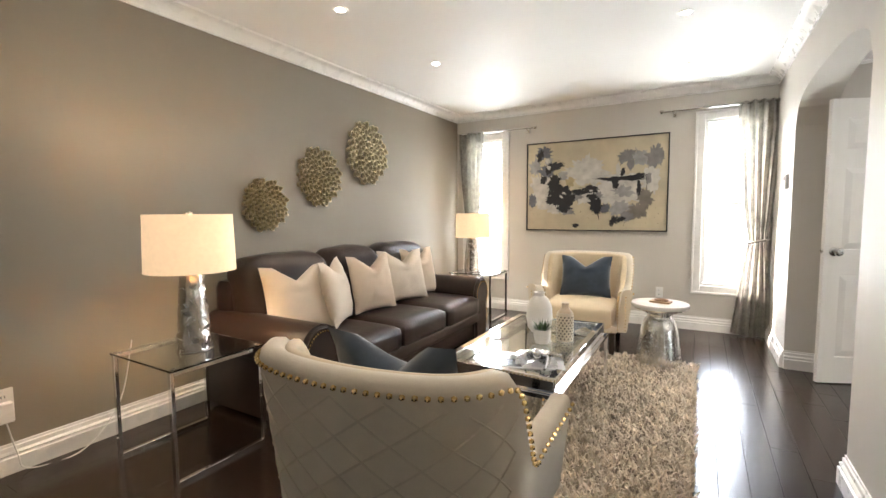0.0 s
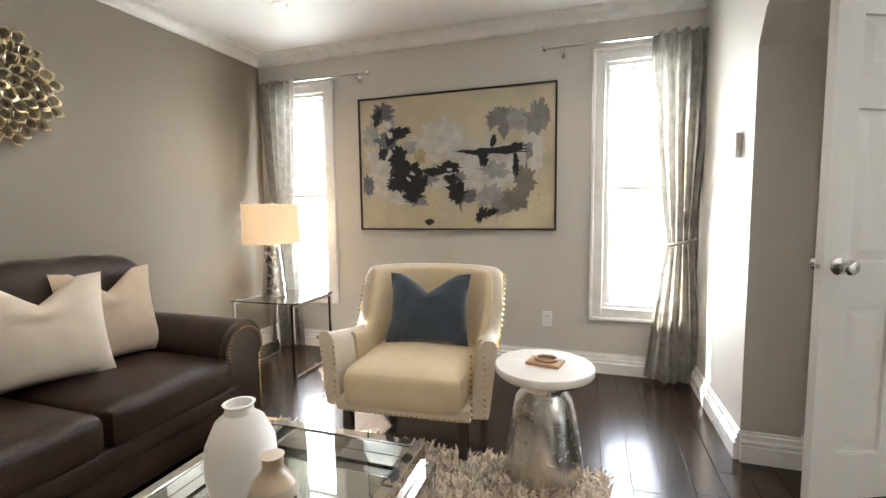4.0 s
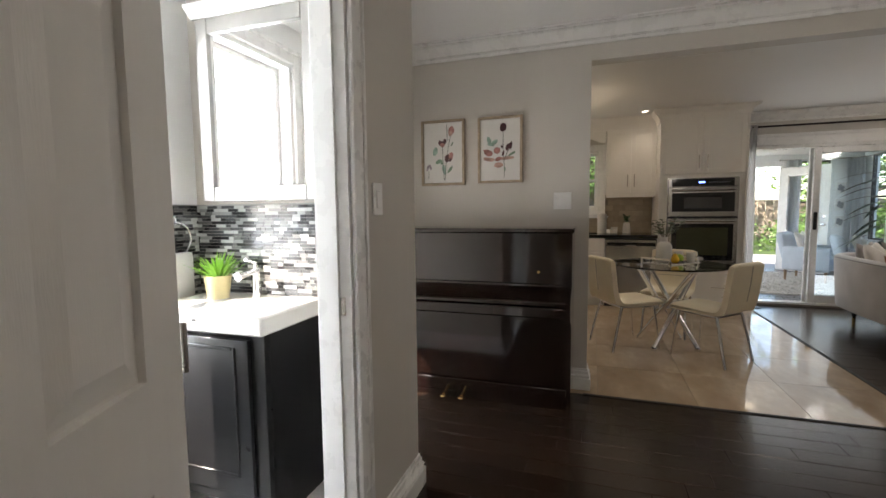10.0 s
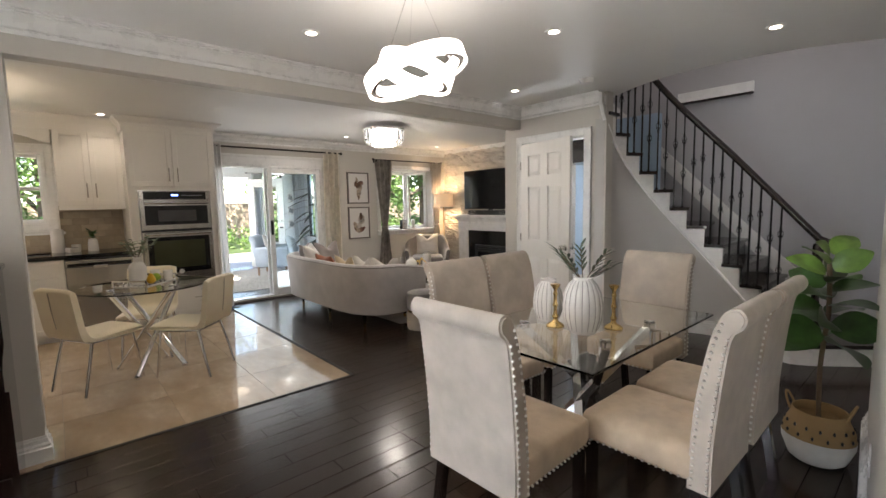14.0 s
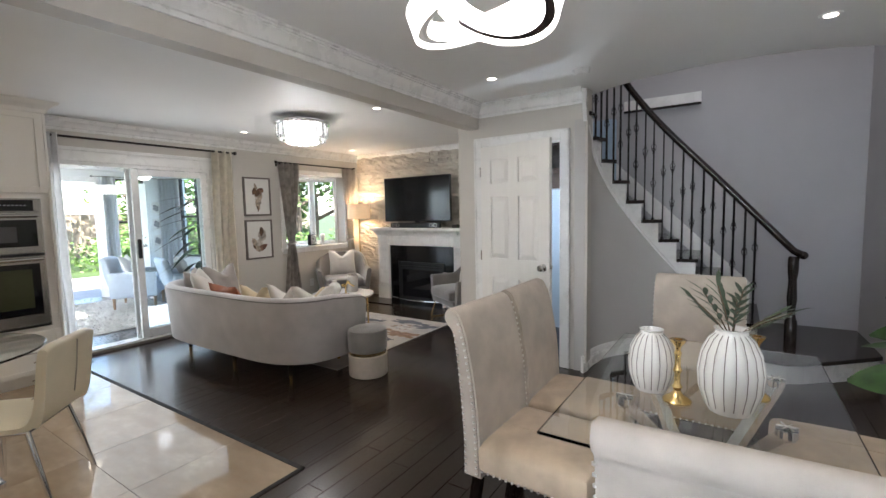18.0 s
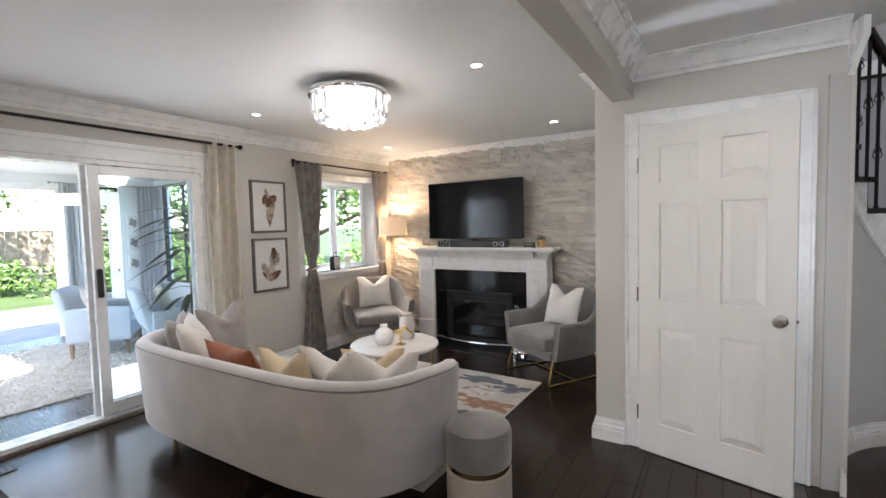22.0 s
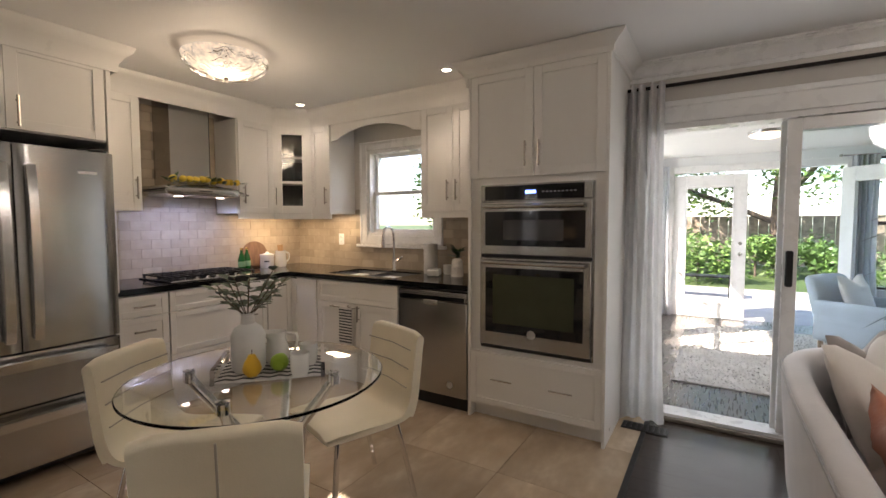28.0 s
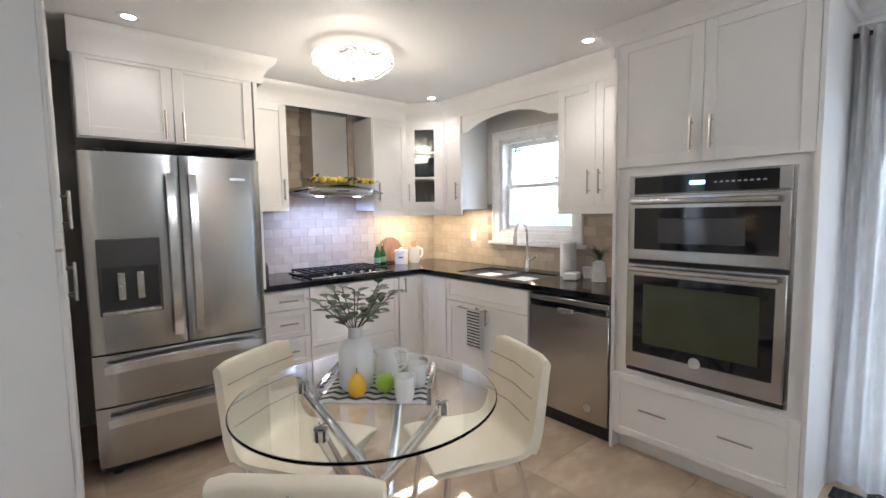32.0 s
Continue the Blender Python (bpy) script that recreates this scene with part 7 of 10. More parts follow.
def bowed(a, b, z0, z1, w):
    """A slightly convex appliance front."""
    xs = [a + (b - a) * i / 14 for i in range(15)]
    line = [(x, 0.012 - 0.020 * (1 - (2 * x / w) ** 2) + (0.010 if i in (0, 14) else 0.0)) for i, x in enumerate(xs)] + [(b, 0.055), (a, 0.055)]
    return prism(bmesh.new(), line, z0, z1)


def fridge():
    root = thing("refrigerator", 5.20, 5.80, 0, 0, "stainless french door refrigerator with ice dispenser", "refrigerator")
    w, h = 0.90, 1.77
    part("body", B(-w / 2 + 0.01, w / 2 - 0.01, 0.05, 0.80, 0.03, h - 0.03), surf("dark grey steel", (0.10, 0.10, 0.105), 0.45, metal=0.5), root)
    part("top_cover", B(-w / 2 + 0.01, w / 2 - 0.01, 0.03, 0.25, h - 0.03, h - 0.005, 0.004, 1), BLACK, root)
    fronts = {"door_a": (-w / 2, -0.003, 0.695, h), "door_b": (0.003, w / 2, 0.695, h), "drawer_a": (-w / 2, w / 2, 0.405, 0.685), "drawer_b": (-w / 2, w / 2, 0.07, 0.395)}
    obs = {}
    for k, (a, b, c, e) in fronts.items():
        obs[k] = part("door" if k[1] == "o" else "freezer_drawer", bowed(a, b, c, e, w), STEEL, root, smooth=25)
    for k, hx in (("door_a", -0.055), ("door_b", 0.055)):
        part("handle", tube(bmesh.new(), smooth_path([(hx, -0.04, 0.76), (hx, -0.062, 0.9), (hx, -0.07, 1.2), (hx, -0.062, 1.5), (hx, -0.04, 1.66)], 4), 0.019, 10, square=True), BARST, obs[k])
        for z in (0.775, 1.645):
            part("handle_post", B(hx - 0.012, hx + 0.012, -0.045, 0.004, z - 0.015, z + 0.015), STEEL, obs[k])
    for k, z in (("drawer_a", 0.635), ("drawer_b", 0.345)):
        part("handle", tube(bmesh.new(), smooth_path([(-0.40, -0.045, z - 0.012), (-0.2, -0.07, z), (0, -0.078, z + 0.003), (0.2, -0.07, z), (0.40, -0.045, z - 0.012)], 4), 0.022, 10, square=True), BARST, obs[k])
        for x in (-0.37, 0.37):
            part("handle_post", B(x - 0.015, x + 0.015, -0.05, 0.004, z - 0.022, z), STEEL, obs[k])
    dp = part("dispenser", B(-0.40, -0.115, -0.012, 0.008, 0.90, 1.31, 0.004, 2), surf("dark dispenser steel", (0.13, 0.125, 0.12), 0.25, metal=0.8), root, "black ice and water dispenser")
    part("recess", B(-0.385, -0.13, -0.0145, -0.011, 0.93, 1.16), surf("dark recess", (0.02, 0.02, 0.02), 0.4), dp)
    for x in (-0.30, -0.215):
        part("lever", B(x - 0.018, x + 0.018, -0.024, -0.013, 0.98, 1.13, 0.004, 1), NICKEL, dp)
    part("tray", B(-0.39, -0.125, -0.03, -0.008, 0.905, 0.925, 0.003, 1), NICKEL, dp)
    part("hinge_cap", B(w / 2 - 0.12, w / 2 - 0.03, 0.01, 0.06, h + 0.001, h + 0.014, 0.003, 1), BLACK, root)
    part("hinge_cap", B(-w / 2 + 0.03, -w / 2 + 0.12, 0.01, 0.06, h + 0.001, h + 0.014, 0.003, 1), BLACK, root)
    part("badge", B(0.27, 0.36, -0.002, 0.001, 1.64, 1.655), MATS["badge silver"], root)
    for x in (-w / 2 + 0.08, w / 2 - 0.08):
        part("foot", cyl(bmesh.new(), x, 0.08, 0.0, 0.035, 0.025), BLACK, root)
    part("grille", B(-w / 2 + 0.02, w / 2 - 0.02, 0.04, 0.06, 0.03, 0.068), BLACK, root)


fridge()
cabinet("pantry_cabinet", 4.66, 5.375, 90, 0.72, 0.288, 0, 2.33, "tall white pantry cabinet seen from its end", [
    ("door", -0.355, 0.0, 0.10, 1.30, (-0.04, 1.15, 0.16, True)), ("door", 0.0, 0.355, 0.10, 1.30, (0.04, 1.15, 0.16, True)),
    ("door", -0.355, 0.0, 1.31, 2.32, (-0.04, 1.46, 0.16, True)), ("door", 0.0, 0.355, 1.31, 2.32, (0.04, 1.46, 0.16, True))], 0.09, GU)
cabinet("fridge_top_cabinet", 5.21, 5.92, 0, 0.90, 0.75, 1.85, 2.32, "white cabinet above the refrigerator", [
    ("door", -0.445, 0.0, 1.855, 2.315, (-0.045, 1.95, 0.16, True)), ("door", 0.0, 0.445, 1.855, 2.315, (0.045, 1.95, 0.16, True))], 0, GU)
part("gable", B(5.665, 5.690, 5.90, 6.69, 0.93, 2.32), CAB, bpy.data.objects["fridge_top_cabinet"], m=bpy.data.objects["fridge_top_cabinet"].matrix_basis.inverted())
UZ0, UZ1 = 1.455, 2.285
cabinet("wall_cabinet", 5.88, 6.37, 0, 0.335, 0.32, UZ0, UZ1, "narrow white wall cabinet beside the hood", [("door", -0.165, 0.165, UZ0, UZ1 - 0.005, (0.125, 1.62, 0.16, True))], 0, GU)
cabinet("wall_cabinet", 7.005, 6.37, 0, 0.37, 0.32, UZ0, UZ1, "white wall cabinet beside the hood", [("door", -0.18, 0.18, UZ0, UZ1 - 0.005, (-0.14, 1.62, 0.16, True))], 0, GU)
cabinet("wall_cabinet", 7.45, 5.99, -90, 0.26, 0.32, UZ0, UZ1, "narrow white wall cabinet by the window", [("door", -0.13, 0.13, UZ0, UZ1 - 0.005, (0.09, 1.62, 0.16, True))], 0, GU)
cabinet("wall_cabinet", 7.45, 4.52, -90, 0.60, 0.32, UZ0, UZ1, "white two door wall cabinet by the window", [
    ("door", -0.30, 0.0, UZ0, UZ1 - 0.005, (-0.04, 1.62, 0.16, True)), ("door", 0.0, 0.30, UZ0, UZ1 - 0.005, (0.04, 1.62, 0.16, True))], 0, GU)


def corner_glass_cabinet():
    root = thing("glass_cabinet", 7.32, 6.245, 0, -45, "white diagonal corner cabinet with glass panes", "cabinet", GU)
    w = 0.355
    part("back", B(-w / 2 - 0.12, w / 2 + 0.12, 0.30, 0.31, UZ0, UZ1), CAB, root)
    part("bottom", B(-w / 2, w / 2, 0.0, 0.30, UZ0, UZ0 + 0.018), CAB, root)
    part("top", B(-w / 2, w / 2, 0.0, 0.30, UZ1 - 0.018, UZ1), CAB, root)
    bm = bmesh.new()
    z0, z1, r = UZ0 + 0.002, UZ1 - 0.005, 0.085
    for a in ((-w / 2, -w / 2 + r, z0, z1), (w / 2 - r, w / 2, z0, z1), (-w / 2 + r, w / 2 - r, z0, z0 + 0.075), (-w / 2 + r, w / 2 - r, z1 - 0.075, z1),
              (-w / 2 + r, w / 2 - r, z0 + 0.285, z0 + 0.31), (-w / 2 + r, w / 2 - r, z0 + 0.52, z0 + 0.545)):
        box(bm, a[0], a[1], -0.02, 0.0, a[2], a[3], 0.0015, 1)
    d = part("door", bm, CAB, root, smooth=0)
    for a, b in ((z0 + 0.075, z0 + 0.285), (z0 + 0.31, z0 + 0.52), (z0 + 0.545, z1 - 0.075)):
        part("pane", B(-w / 2 + r, w / 2 - r, -0.012, -0.008, a, b), GLASS, d)
    for z in (z0 + 0.29, z0 + 0.525):
        part("shelf", B(-w / 2 + 0.005, w / 2 - 0.005, 0.005, 0.28, z, z + 0.012), CAB, root)
    # dark sheet over the white back: the cabinet's inner shade as colour
    part("painted_inner_shade", B(-w / 2 - 0.1, w / 2 + 0.1, 0.286, 0.299, UZ0 + 0.02, UZ1 - 0.02), surf("painted cabinet shade", (0.04, 0.038, 0.036), 0.6), root)
    part("handle", tube(bmesh.new(), [(-0.145, -0.05, 1.54), (-0.145, -0.05, 1.70)], 0.0055, 8), NICKEL, d)
    return root


gc = corner_glass_cabinet()
rndk = random.Random(3)
for z in (1.51, 1.795, 2.03):
    for k in range(3):
        q = (gc.matrix_basis @ Vector((-0.06 + 0.06 * k, 0.09, z)))
        h = rndk.uniform(0.08, 0.13)
        solid("drinking_glass", lathe(bmesh.new(), [(0.02, 0), (0.024, h), (0.022, h), (0.018, 0.006), (0, 0.006)], 14), GLASS, "clear drinking glass on a cabinet shelf", "glass", "glasses in the corner cabinet", m=pose(q.x, q.y, q.z + (0.0 if z > 1.6 else 0.0)))


def window_valance():
    w = 1.02
    pts = [(-w / 2, 2.33), (-w / 2, 2.13), (-w / 2 + 0.09, 2.14)]
    for i in range(13):
        u = i / 12
        pts.append((-w / 2 + 0.10 + (w - 0.2) * u, 2.15 + 0.085 * math.sin(math.pi * u) ** 0.8))
    pts += [(w / 2 - 0.09, 2.14), (w / 2, 2.13), (w / 2, 2.33)]
    return prism(bmesh.new(), pts, -0.01, 0.01, "y")


solid("window_valance", window_valance(), CAB, "white arched wooden valance over the kitchen window", "valance", m=pose(7.46, 5.345, 0, 0, 0, -90), smooth=20)
KCROWN = [(0, -0.02), (0.012, -0.02), (0.018, 0.03), (0.045, 0.075), (0.075, 0.10), (0.085, 0.125), (0.085, 0.137), (0, 0.137)]
run("crown_kitchen", KCROWN, [(7.12, 4.22), (7.44, 4.22), (7.44, 6.11), (7.185, 6.36), (5.712, 6.36), (5.712, 5.90), (4.75, 5.90)], CD - 0.137, "white crown moulding above the kitchen cabinets", CAB)
run("crown_oven_tower", [(x, z * 0.62) for x, z in KCROWN], [(7.775, 3.29), (7.13, 3.29), (7.13, 4.22), (7.44, 4.22)], CD - 0.085, "white crown moulding above the oven cabinet", CAB)
run("light_rail", [(0, 0), (0.012, 0), (0.012, 0.052), (0, 0.052)], [(7.45, 5.86), (7.45, 6.115), (7.19, 6.37), (6.82, 6.37)], 1.405, "white light rail under the wall cabinets", CAB)
run("light_rail_window", [(0, 0), (0.012, 0), (0.012, 0.052), (0, 0.052)], [(7.45, 4.22), (7.45, 4.82)], 1.405, "white light rail under the wall cabinet", CAB)
lamp("under_cabinet_light", "AREA", look((7.30, 6.46, 1.445), (7.30, 6.46, 0)), 6, WARM, w=0.5, h=0.12)
lamp("under_cabinet_light", "AREA", look((7.58, 5.95, 1.445), (7.58, 5.95, 0)), 3.2, WARM, w=0.12, h=0.25)


def hood():
    root = thing("range_hood", 6.45, 6.69, 0, 0, "stainless chimney hood with a curved glass canopy", "range hood")
    part("chimney", B(-0.16, 0.16, -0.26, -0.005, 1.66, 2.42), STEEL, root)
    part("chimney_seam", B(0.158, 0.163, -0.262, -0.255, 1.66, 2.42), BLACK, root)
    bm = bmesh.new()
    rows = []
    for i in range(15):
        x = -0.40 + 0.8 * i / 14
        z = 1.60 + 0.055 * math.sin(math.pi * i / 14)
        yf = -0.44 - 0.06 * math.sin(math.pi * i / 14)
        rows.append([bm.verts.new((x, y, z + dz)) for y, dz in ((-0.01, 0), (yf, 0), (yf, 0.008), (-0.01, 0.008))])
    for a, b in zip(rows, rows[1:]):
        for j in range(4):
            bm.faces.new((a[j], a[(j + 1) % 4], b[(j + 1) % 4], b[j]))
    bm.faces.new(rows[0])
    bm.faces.new(rows[-1][::-1])
    bmesh.ops.recalc_face_normals(bm, faces=bm.faces[:])
    part("glass_canopy", bm, GLASS, root)
    part("body", softbox(bmesh.new(), -0.30, 0.30, -0.47, -0.02, 1.575, 1.66, 0.03), STEEL, root)
    for x in (-0.17, 0.17):
        part("lamp", lathe(bmesh.new(), [(0.028, 0), (0.028, 0.004)], 16), LAMPON, root, m=pose(x, -0.38, 1.571))
    for k in range(5):
        part("button", B(-0.05 + 0.022 * k, -0.038 + 0.022 * k, -0.478, -0.468, 1.612, 1.622), BLACK, root)
    for x in (-0.17, 0.17):
        lamp("hood_light", "SPOT", look((6.45 + x, 6.31, 1.565), (6.45 + x, 6.60, 0.9)), 17, (0.48, 0.58, 1.0), r=0.02, cone=140)


hood()


def lemon_swag():
    root = thing("lemon_garland", 6.47, 6.24, 1.668, 0, "garland of lemons and leaves on the hood", "garland")
    rnd = random.Random(5)
    YEL = surf("lemon skin", (0.72, 0.52, 0.05), 0.4, var=0.1, bump=0.3, bump_scale=200)
    for k in range(11):
        x = -0.26 + 0.052 * k + rnd.uniform(-0.012, 0.012)
        bm = ball(bmesh.new(), 0, 0, 0, 0.026, 12, 1.2, 1, 1)
        part("lemon", bm, YEL, root, m=pose(x, rnd.uniform(-0.02, 0.02), 0.026 + rnd.uniform(0, 0.012) + 0.03 * math.sin(math.pi * (x + 0.3) / 0.6) * 0.2, 0, rnd.uniform(-30, 30), rnd.uniform(0, 180)))
    for k in range(40):
        a = rnd.uniform(0, 6.28)
        bm = leaf_bm(bmesh.new(), (-0.29 + 0.0147 * k, rnd.uniform(-0.025, 0.025), 0.01 + rnd.uniform(0, 0.02)), (math.cos(a), math.sin(a) * 0.5 - 0.3, rnd.uniform(0.1, 0.9)), (0, 0, 1), rnd.uniform(0.07, 0.10), 0.034, 0.3, 4)
        part("leaf", bm, LEAF, root)


lemon_swag()


def cooktop():
    root = thing("gas_cooktop", 6.47, 6.36, 0.925, 0, "black gas cooktop with cast iron grates", "cooktop")
    part("plate", B(-0.36, 0.36, -0.25, 0.25, 0.0, 0.012, 0.004, 1), BLACKG, root)
    part("steel_edge", B(-0.37, 0.37, -0.262, -0.25, 0.0, 0.014, 0.003, 1), STEEL, root)
    for x in (-0.24, 0.0, 0.24):
        bm = bmesh.new()
        for y in (-0.2, -0.07, 0.07, 0.2):
            box(bm, x - 0.11, x + 0.11, y - 0.006, y + 0.006, 0.03, 0.042)
        for xx in (-0.1, -0.035, 0.035, 0.1):
            box(bm, x + xx - 0.006, x + xx + 0.006, -0.21, 0.21, 0.03, 0.042)
        for sx in (-0.1, 0.1):
            for sy in (-0.2, 0.2):
                box(bm, x + sx - 0.007, x + sx + 0.007, sy - 0.007, sy + 0.007, 0.01, 0.031)
        part("grate", bm, IRON, root, smooth=0)
        for y in (-0.12, 0.12):
            part("burner", lathe(bmesh.new(), [(0.045, 0.012), (0.04, 0.022), (0.02, 0.026)], 18, x, y), BLACK, root)
    for k in range(5):
        part("knob", lathe(bmesh.new(), [(0.018, 0.012), (0.016, 0.03), (0.0, 0.032)], 14, -0.16 + 0.08 * k, -0.225), STEEL, root)


cooktop()
double_hung("window_4", 7.78, 5.30, 1.24, -90, 0.80, 0.83, "white double hung kitchen window over the sink", 0.08)
solid("window_stool", B(-0.52, 0.52, -0.05, 0.0, -0.03, 0.0, 0.006, 2), TRIM, "white kitchen window sill board", "sill", m=pose(7.779, 5.30, 1.158, 0, 0, -90))

SPLASH = surf("beige subway tile", (0.46, 0.385, 0.29), 0.25, var=0.06, scale=12, rand=0.10)


def splash(name, x, y, rz, a0, a1, z0, z1, holes, label):
    root = tagged(new(name), label, "tiles", "", "structure")
    root.matrix_basis = pose(x, y, 0, 0, 0, rz)
    bm = bmesh.new()
    if holes and holes[0][3] >= z1:
        h0, h1, k0, k1 = holes[0]
        box(bm, a0, h0, -0.006, -0.0005, z0, z1)
        box(bm, h1, a1, -0.006, -0.0005, z0, z1)
        if k0 > z0 + 0.01:
            box(bm, h0, h1, -0.006, -0.0005, z0, k0)
    else:
        box(bm, a0, a1, -0.006, -0.0005, z0, z1)
    part("grout", bm, GROUT, root)
    tl, th_ = 0.152, 0.076
    meshes = {}
    z, r = z0 + 0.001, 0
    while z < z1 - 0.01:
        x_ = a0 - (tl / 2 if r % 2 else 0)
        hh = min(th_, z1 - z)
        while x_ < a1 - 0.005:
            s, e = max(a0, x_), min(a1, x_ + tl)
            c = (s + e) / 2
            if e - s > 0.01 and not any(h0 < c < h1 and k0 < z + hh / 2 < k1 for h0, h1, k0, k1 in holes):
                key = (round(e - s, 3), round(hh, 3))
                if key not in meshes:
                    meshes[key] = mesh_of("tile", B(-key[0] / 2 + 0.0012, key[0] / 2 - 0.0012, -0.010, -0.004, 0.0012, key[1] - 0.0012), SPLASH, 0)
                ob = new("tile", meshes[key])
                ob.parent = root
                ob.matrix_basis = pose(c, 0, z)
            x_ += tl
        z += th_
        r += 1


splash("tiles_cooker", 0, YF, 0, 5.72, 7.775, 0.925, 1.50, (), "beige stone subway tile backsplash")
splash("tiles_hood", 0, YF, 0, 6.05, 6.82, 1.50, 2.32, ((6.31, 6.59, 1.6, 2.5),), "beige stone subway tile behind the hood")
splash("tiles_sink", XK, YF, -90, 0.012, 2.48, 0.925, 1.50, ((0.92, 1.88, 1.14, 2.3),), "beige stone subway tile backsplash")
plate("outlet", XK - 0.010, 6.05, 1.20, -90, 0.072, 0.115, "white outlet on the tiled backsplash", "outlet")

# things on the worktop
BOT = glass("green bottle glass", (0.02, 0.22, 0.04), 0.02)


def bottle(x, y):
    root = thing("green_bottle", x, y, 0.9255, 0, "green glass bottle beside the cooktop", "bottle", "green bottles")
    part("body", lathe(bmesh.new(), [(0, 0), (0.03, 0), (0.032, 0.01), (0.032, 0.10), (0.022, 0.14), (0.012, 0.165), (0.012, 0.205), (0.0, 0.205)], 18), surf("green bottle", (0.01, 0.10, 0.02), 0.08, var=0.05), root)
    part("label", lathe(bmesh.new(), [(0.0325, 0.035), (0.0325, 0.085)], 18), surf("pale green label", (0.20, 0.36, 0.18), 0.6), root)
    part("cap", lathe(bmesh.new(), [(0.013, 0.19), (0.013, 0.21), (0, 0.21)], 12), BRASS, root)


bottle(6.93, 6.50)
bottle(7.02, 6.55)
solid("round_board", lathe(bmesh.new(), [(0, 0), (0.125, 0), (0.13, 0.006), (0.125, 0.014), (0, 0.014)], 36), surf("acacia wood", (0.24, 0.13, 0.07), 0.45, var=0.2, scale=8, stretch=(6, 1, 1)), "round wooden board leaning on the backsplash", "cutting board", m=pose(7.18, 6.655, 1.057, 82, 0, -8))
cn = thing("canister", 7.22, 6.52, 0.9255, -40, "white lidded ceramic canister", "canister")
part("body", lathe(bmesh.new(), [(0, 0), (0.062, 0), (0.064, 0.01), (0.064, 0.12)], 28), CERAM, cn)
part("lid", lathe(bmesh.new(), [(0.067, 0.12), (0.067, 0.135), (0.02, 0.145), (0.012, 0.16), (0, 0.162)], 28), CERAM, cn)
part("text_bar", B(-0.022, 0.022, -0.0655, -0.0635, 0.06, 0.072), BLACK, cn)
pt = thing("white_pitcher", 7.38, 6.52, 0.9255, 0, "white ceramic pitcher holding wooden utensils", "pitcher")
part("body", lathe(bmesh.new(), [(0, 0), (0.05, 0), (0.058, 0.03), (0.05, 0.11), (0.055, 0.16), (0.050, 0.16), (0.046, 0.11), (0, 0.1)], 24), CERAM, pt)
part("handle", tube(bmesh.new(), smooth_path([(0.05, 0, 0.14), (0.10, 0, 0.13), (0.10, 0, 0.07), (0.055, 0, 0.04)], 5), 0.008), CERAM, pt)
for k in range(3):
    part("spoon", tube(bmesh.new(), [(0.01 * k - 0.01, 0, 0.08), (0.025 * k - 0.03, 0.0, 0.22)], 0.007), surf("light wood", (0.50, 0.30, 0.13), 0.5), pt)
jr = thing("glass_jar", 5.84, 6.45, 0.9255, 0, "dark glass storage jar with a lid", "jar")
part("body", lathe(bmesh.new(), [(0, 0), (0.045, 0), (0.05, 0.02), (0.05, 0.09), (0.04, 0.105)], 22), surf("smoky jar", (0.05, 0.045, 0.04), 0.1), jr)
part("lid", lathe(bmesh.new(), [(0.045, 0.105), (0.045, 0.125), (0, 0.128)], 22), BLACK, jr)
solid("paper_towel_roll", lathe(bmesh.new(), [(0, 0), (0.058, 0), (0.06, 0.004), (0.06, 0.26), (0.02, 0.262), (0.02, 0.27), (0, 0.27)], 28), surf("white paper", (0.78, 0.77, 0.75), 0.9, bump=0.3), "white paper towel roll standing upright", "paper towel", m=pose(7.63, 4.86, 0.9255))
solid("butter_dish", softbox(bmesh.new(), -0.07, 0.07, -0.05, 0.05, 0, 0.055, 0.012), CERAM, "white butter dish with a wooden lid", "dish", m=pose(7.50, 4.74, 0.9255, 0, 0, 20))
solid("ribbed_cup", lathe(bmesh.new(), [(0, 0), (0.04, 0), (0.045, 0.08), (0.04, 0.08), (0.036, 0.01), (0, 0.01)], 24), CERAMM, "small white cup by the wall", "cup", m=pose(7.66, 4.70, 0.9255))


def ridged_vase():
    root = thing("ridged_vase", 7.55, 4.55, 0.9255, 0, "white ridged vase with green sprigs", "vase")
    pr = []
    for i in range(22):
        z = 0.135 * i / 21
        pr.append((0.05 - 0.010 * (i / 21) ** 2 + 0.004 * (i % 2), z))
    part("body", lathe(bmesh.new(), [(0, 0)] + pr + [(0.02, 0.15), (0.0, 0.15)], 26), CERAM, root)
    bm = bmesh.new()
    rnd = random.Random(2)
    for k in range(26):
        a, e = rnd.uniform(0, 6.28), rnd.uniform(0.2, 1.3)
        leaf_bm(bm, (0, 0, 0.14 + 0.002 * k), (math.cos(a) * math.cos(e), math.sin(a) * math.cos(e), math.sin(e)), (0, 0, 1), rnd.uniform(0.06, 0.12), 0.03, 0.3, 4)
    part("leaves", bm, LEAF, root)


ridged_vase()
tb = thing("towel_bar", 7.12, 5.42, 0.665, -90, "short nickel towel bar on the sink cabinet", "towel bar")
part("bar", tube(bmesh.new(), [(-0.1, 0.0, 0.0), (-0.1, -0.045, 0.0), (0.16, -0.045, 0.0), (0.16, 0.0, 0.0)], 0.005, 8), NICKEL, tb)
tw = thing("striped_towel", 7.07, 5.33, 0.36, -90, "grey and white striped kitchen towel", "towel")
part("cloth", softbox(bmesh.new(), -0.07, 0.07, -0.008, 0.008, 0, 0.31, 0.007), surf("white cotton", (0.7, 0.69, 0.67), 0.9, bump=0.3), tw)
bmx = bmesh.new()
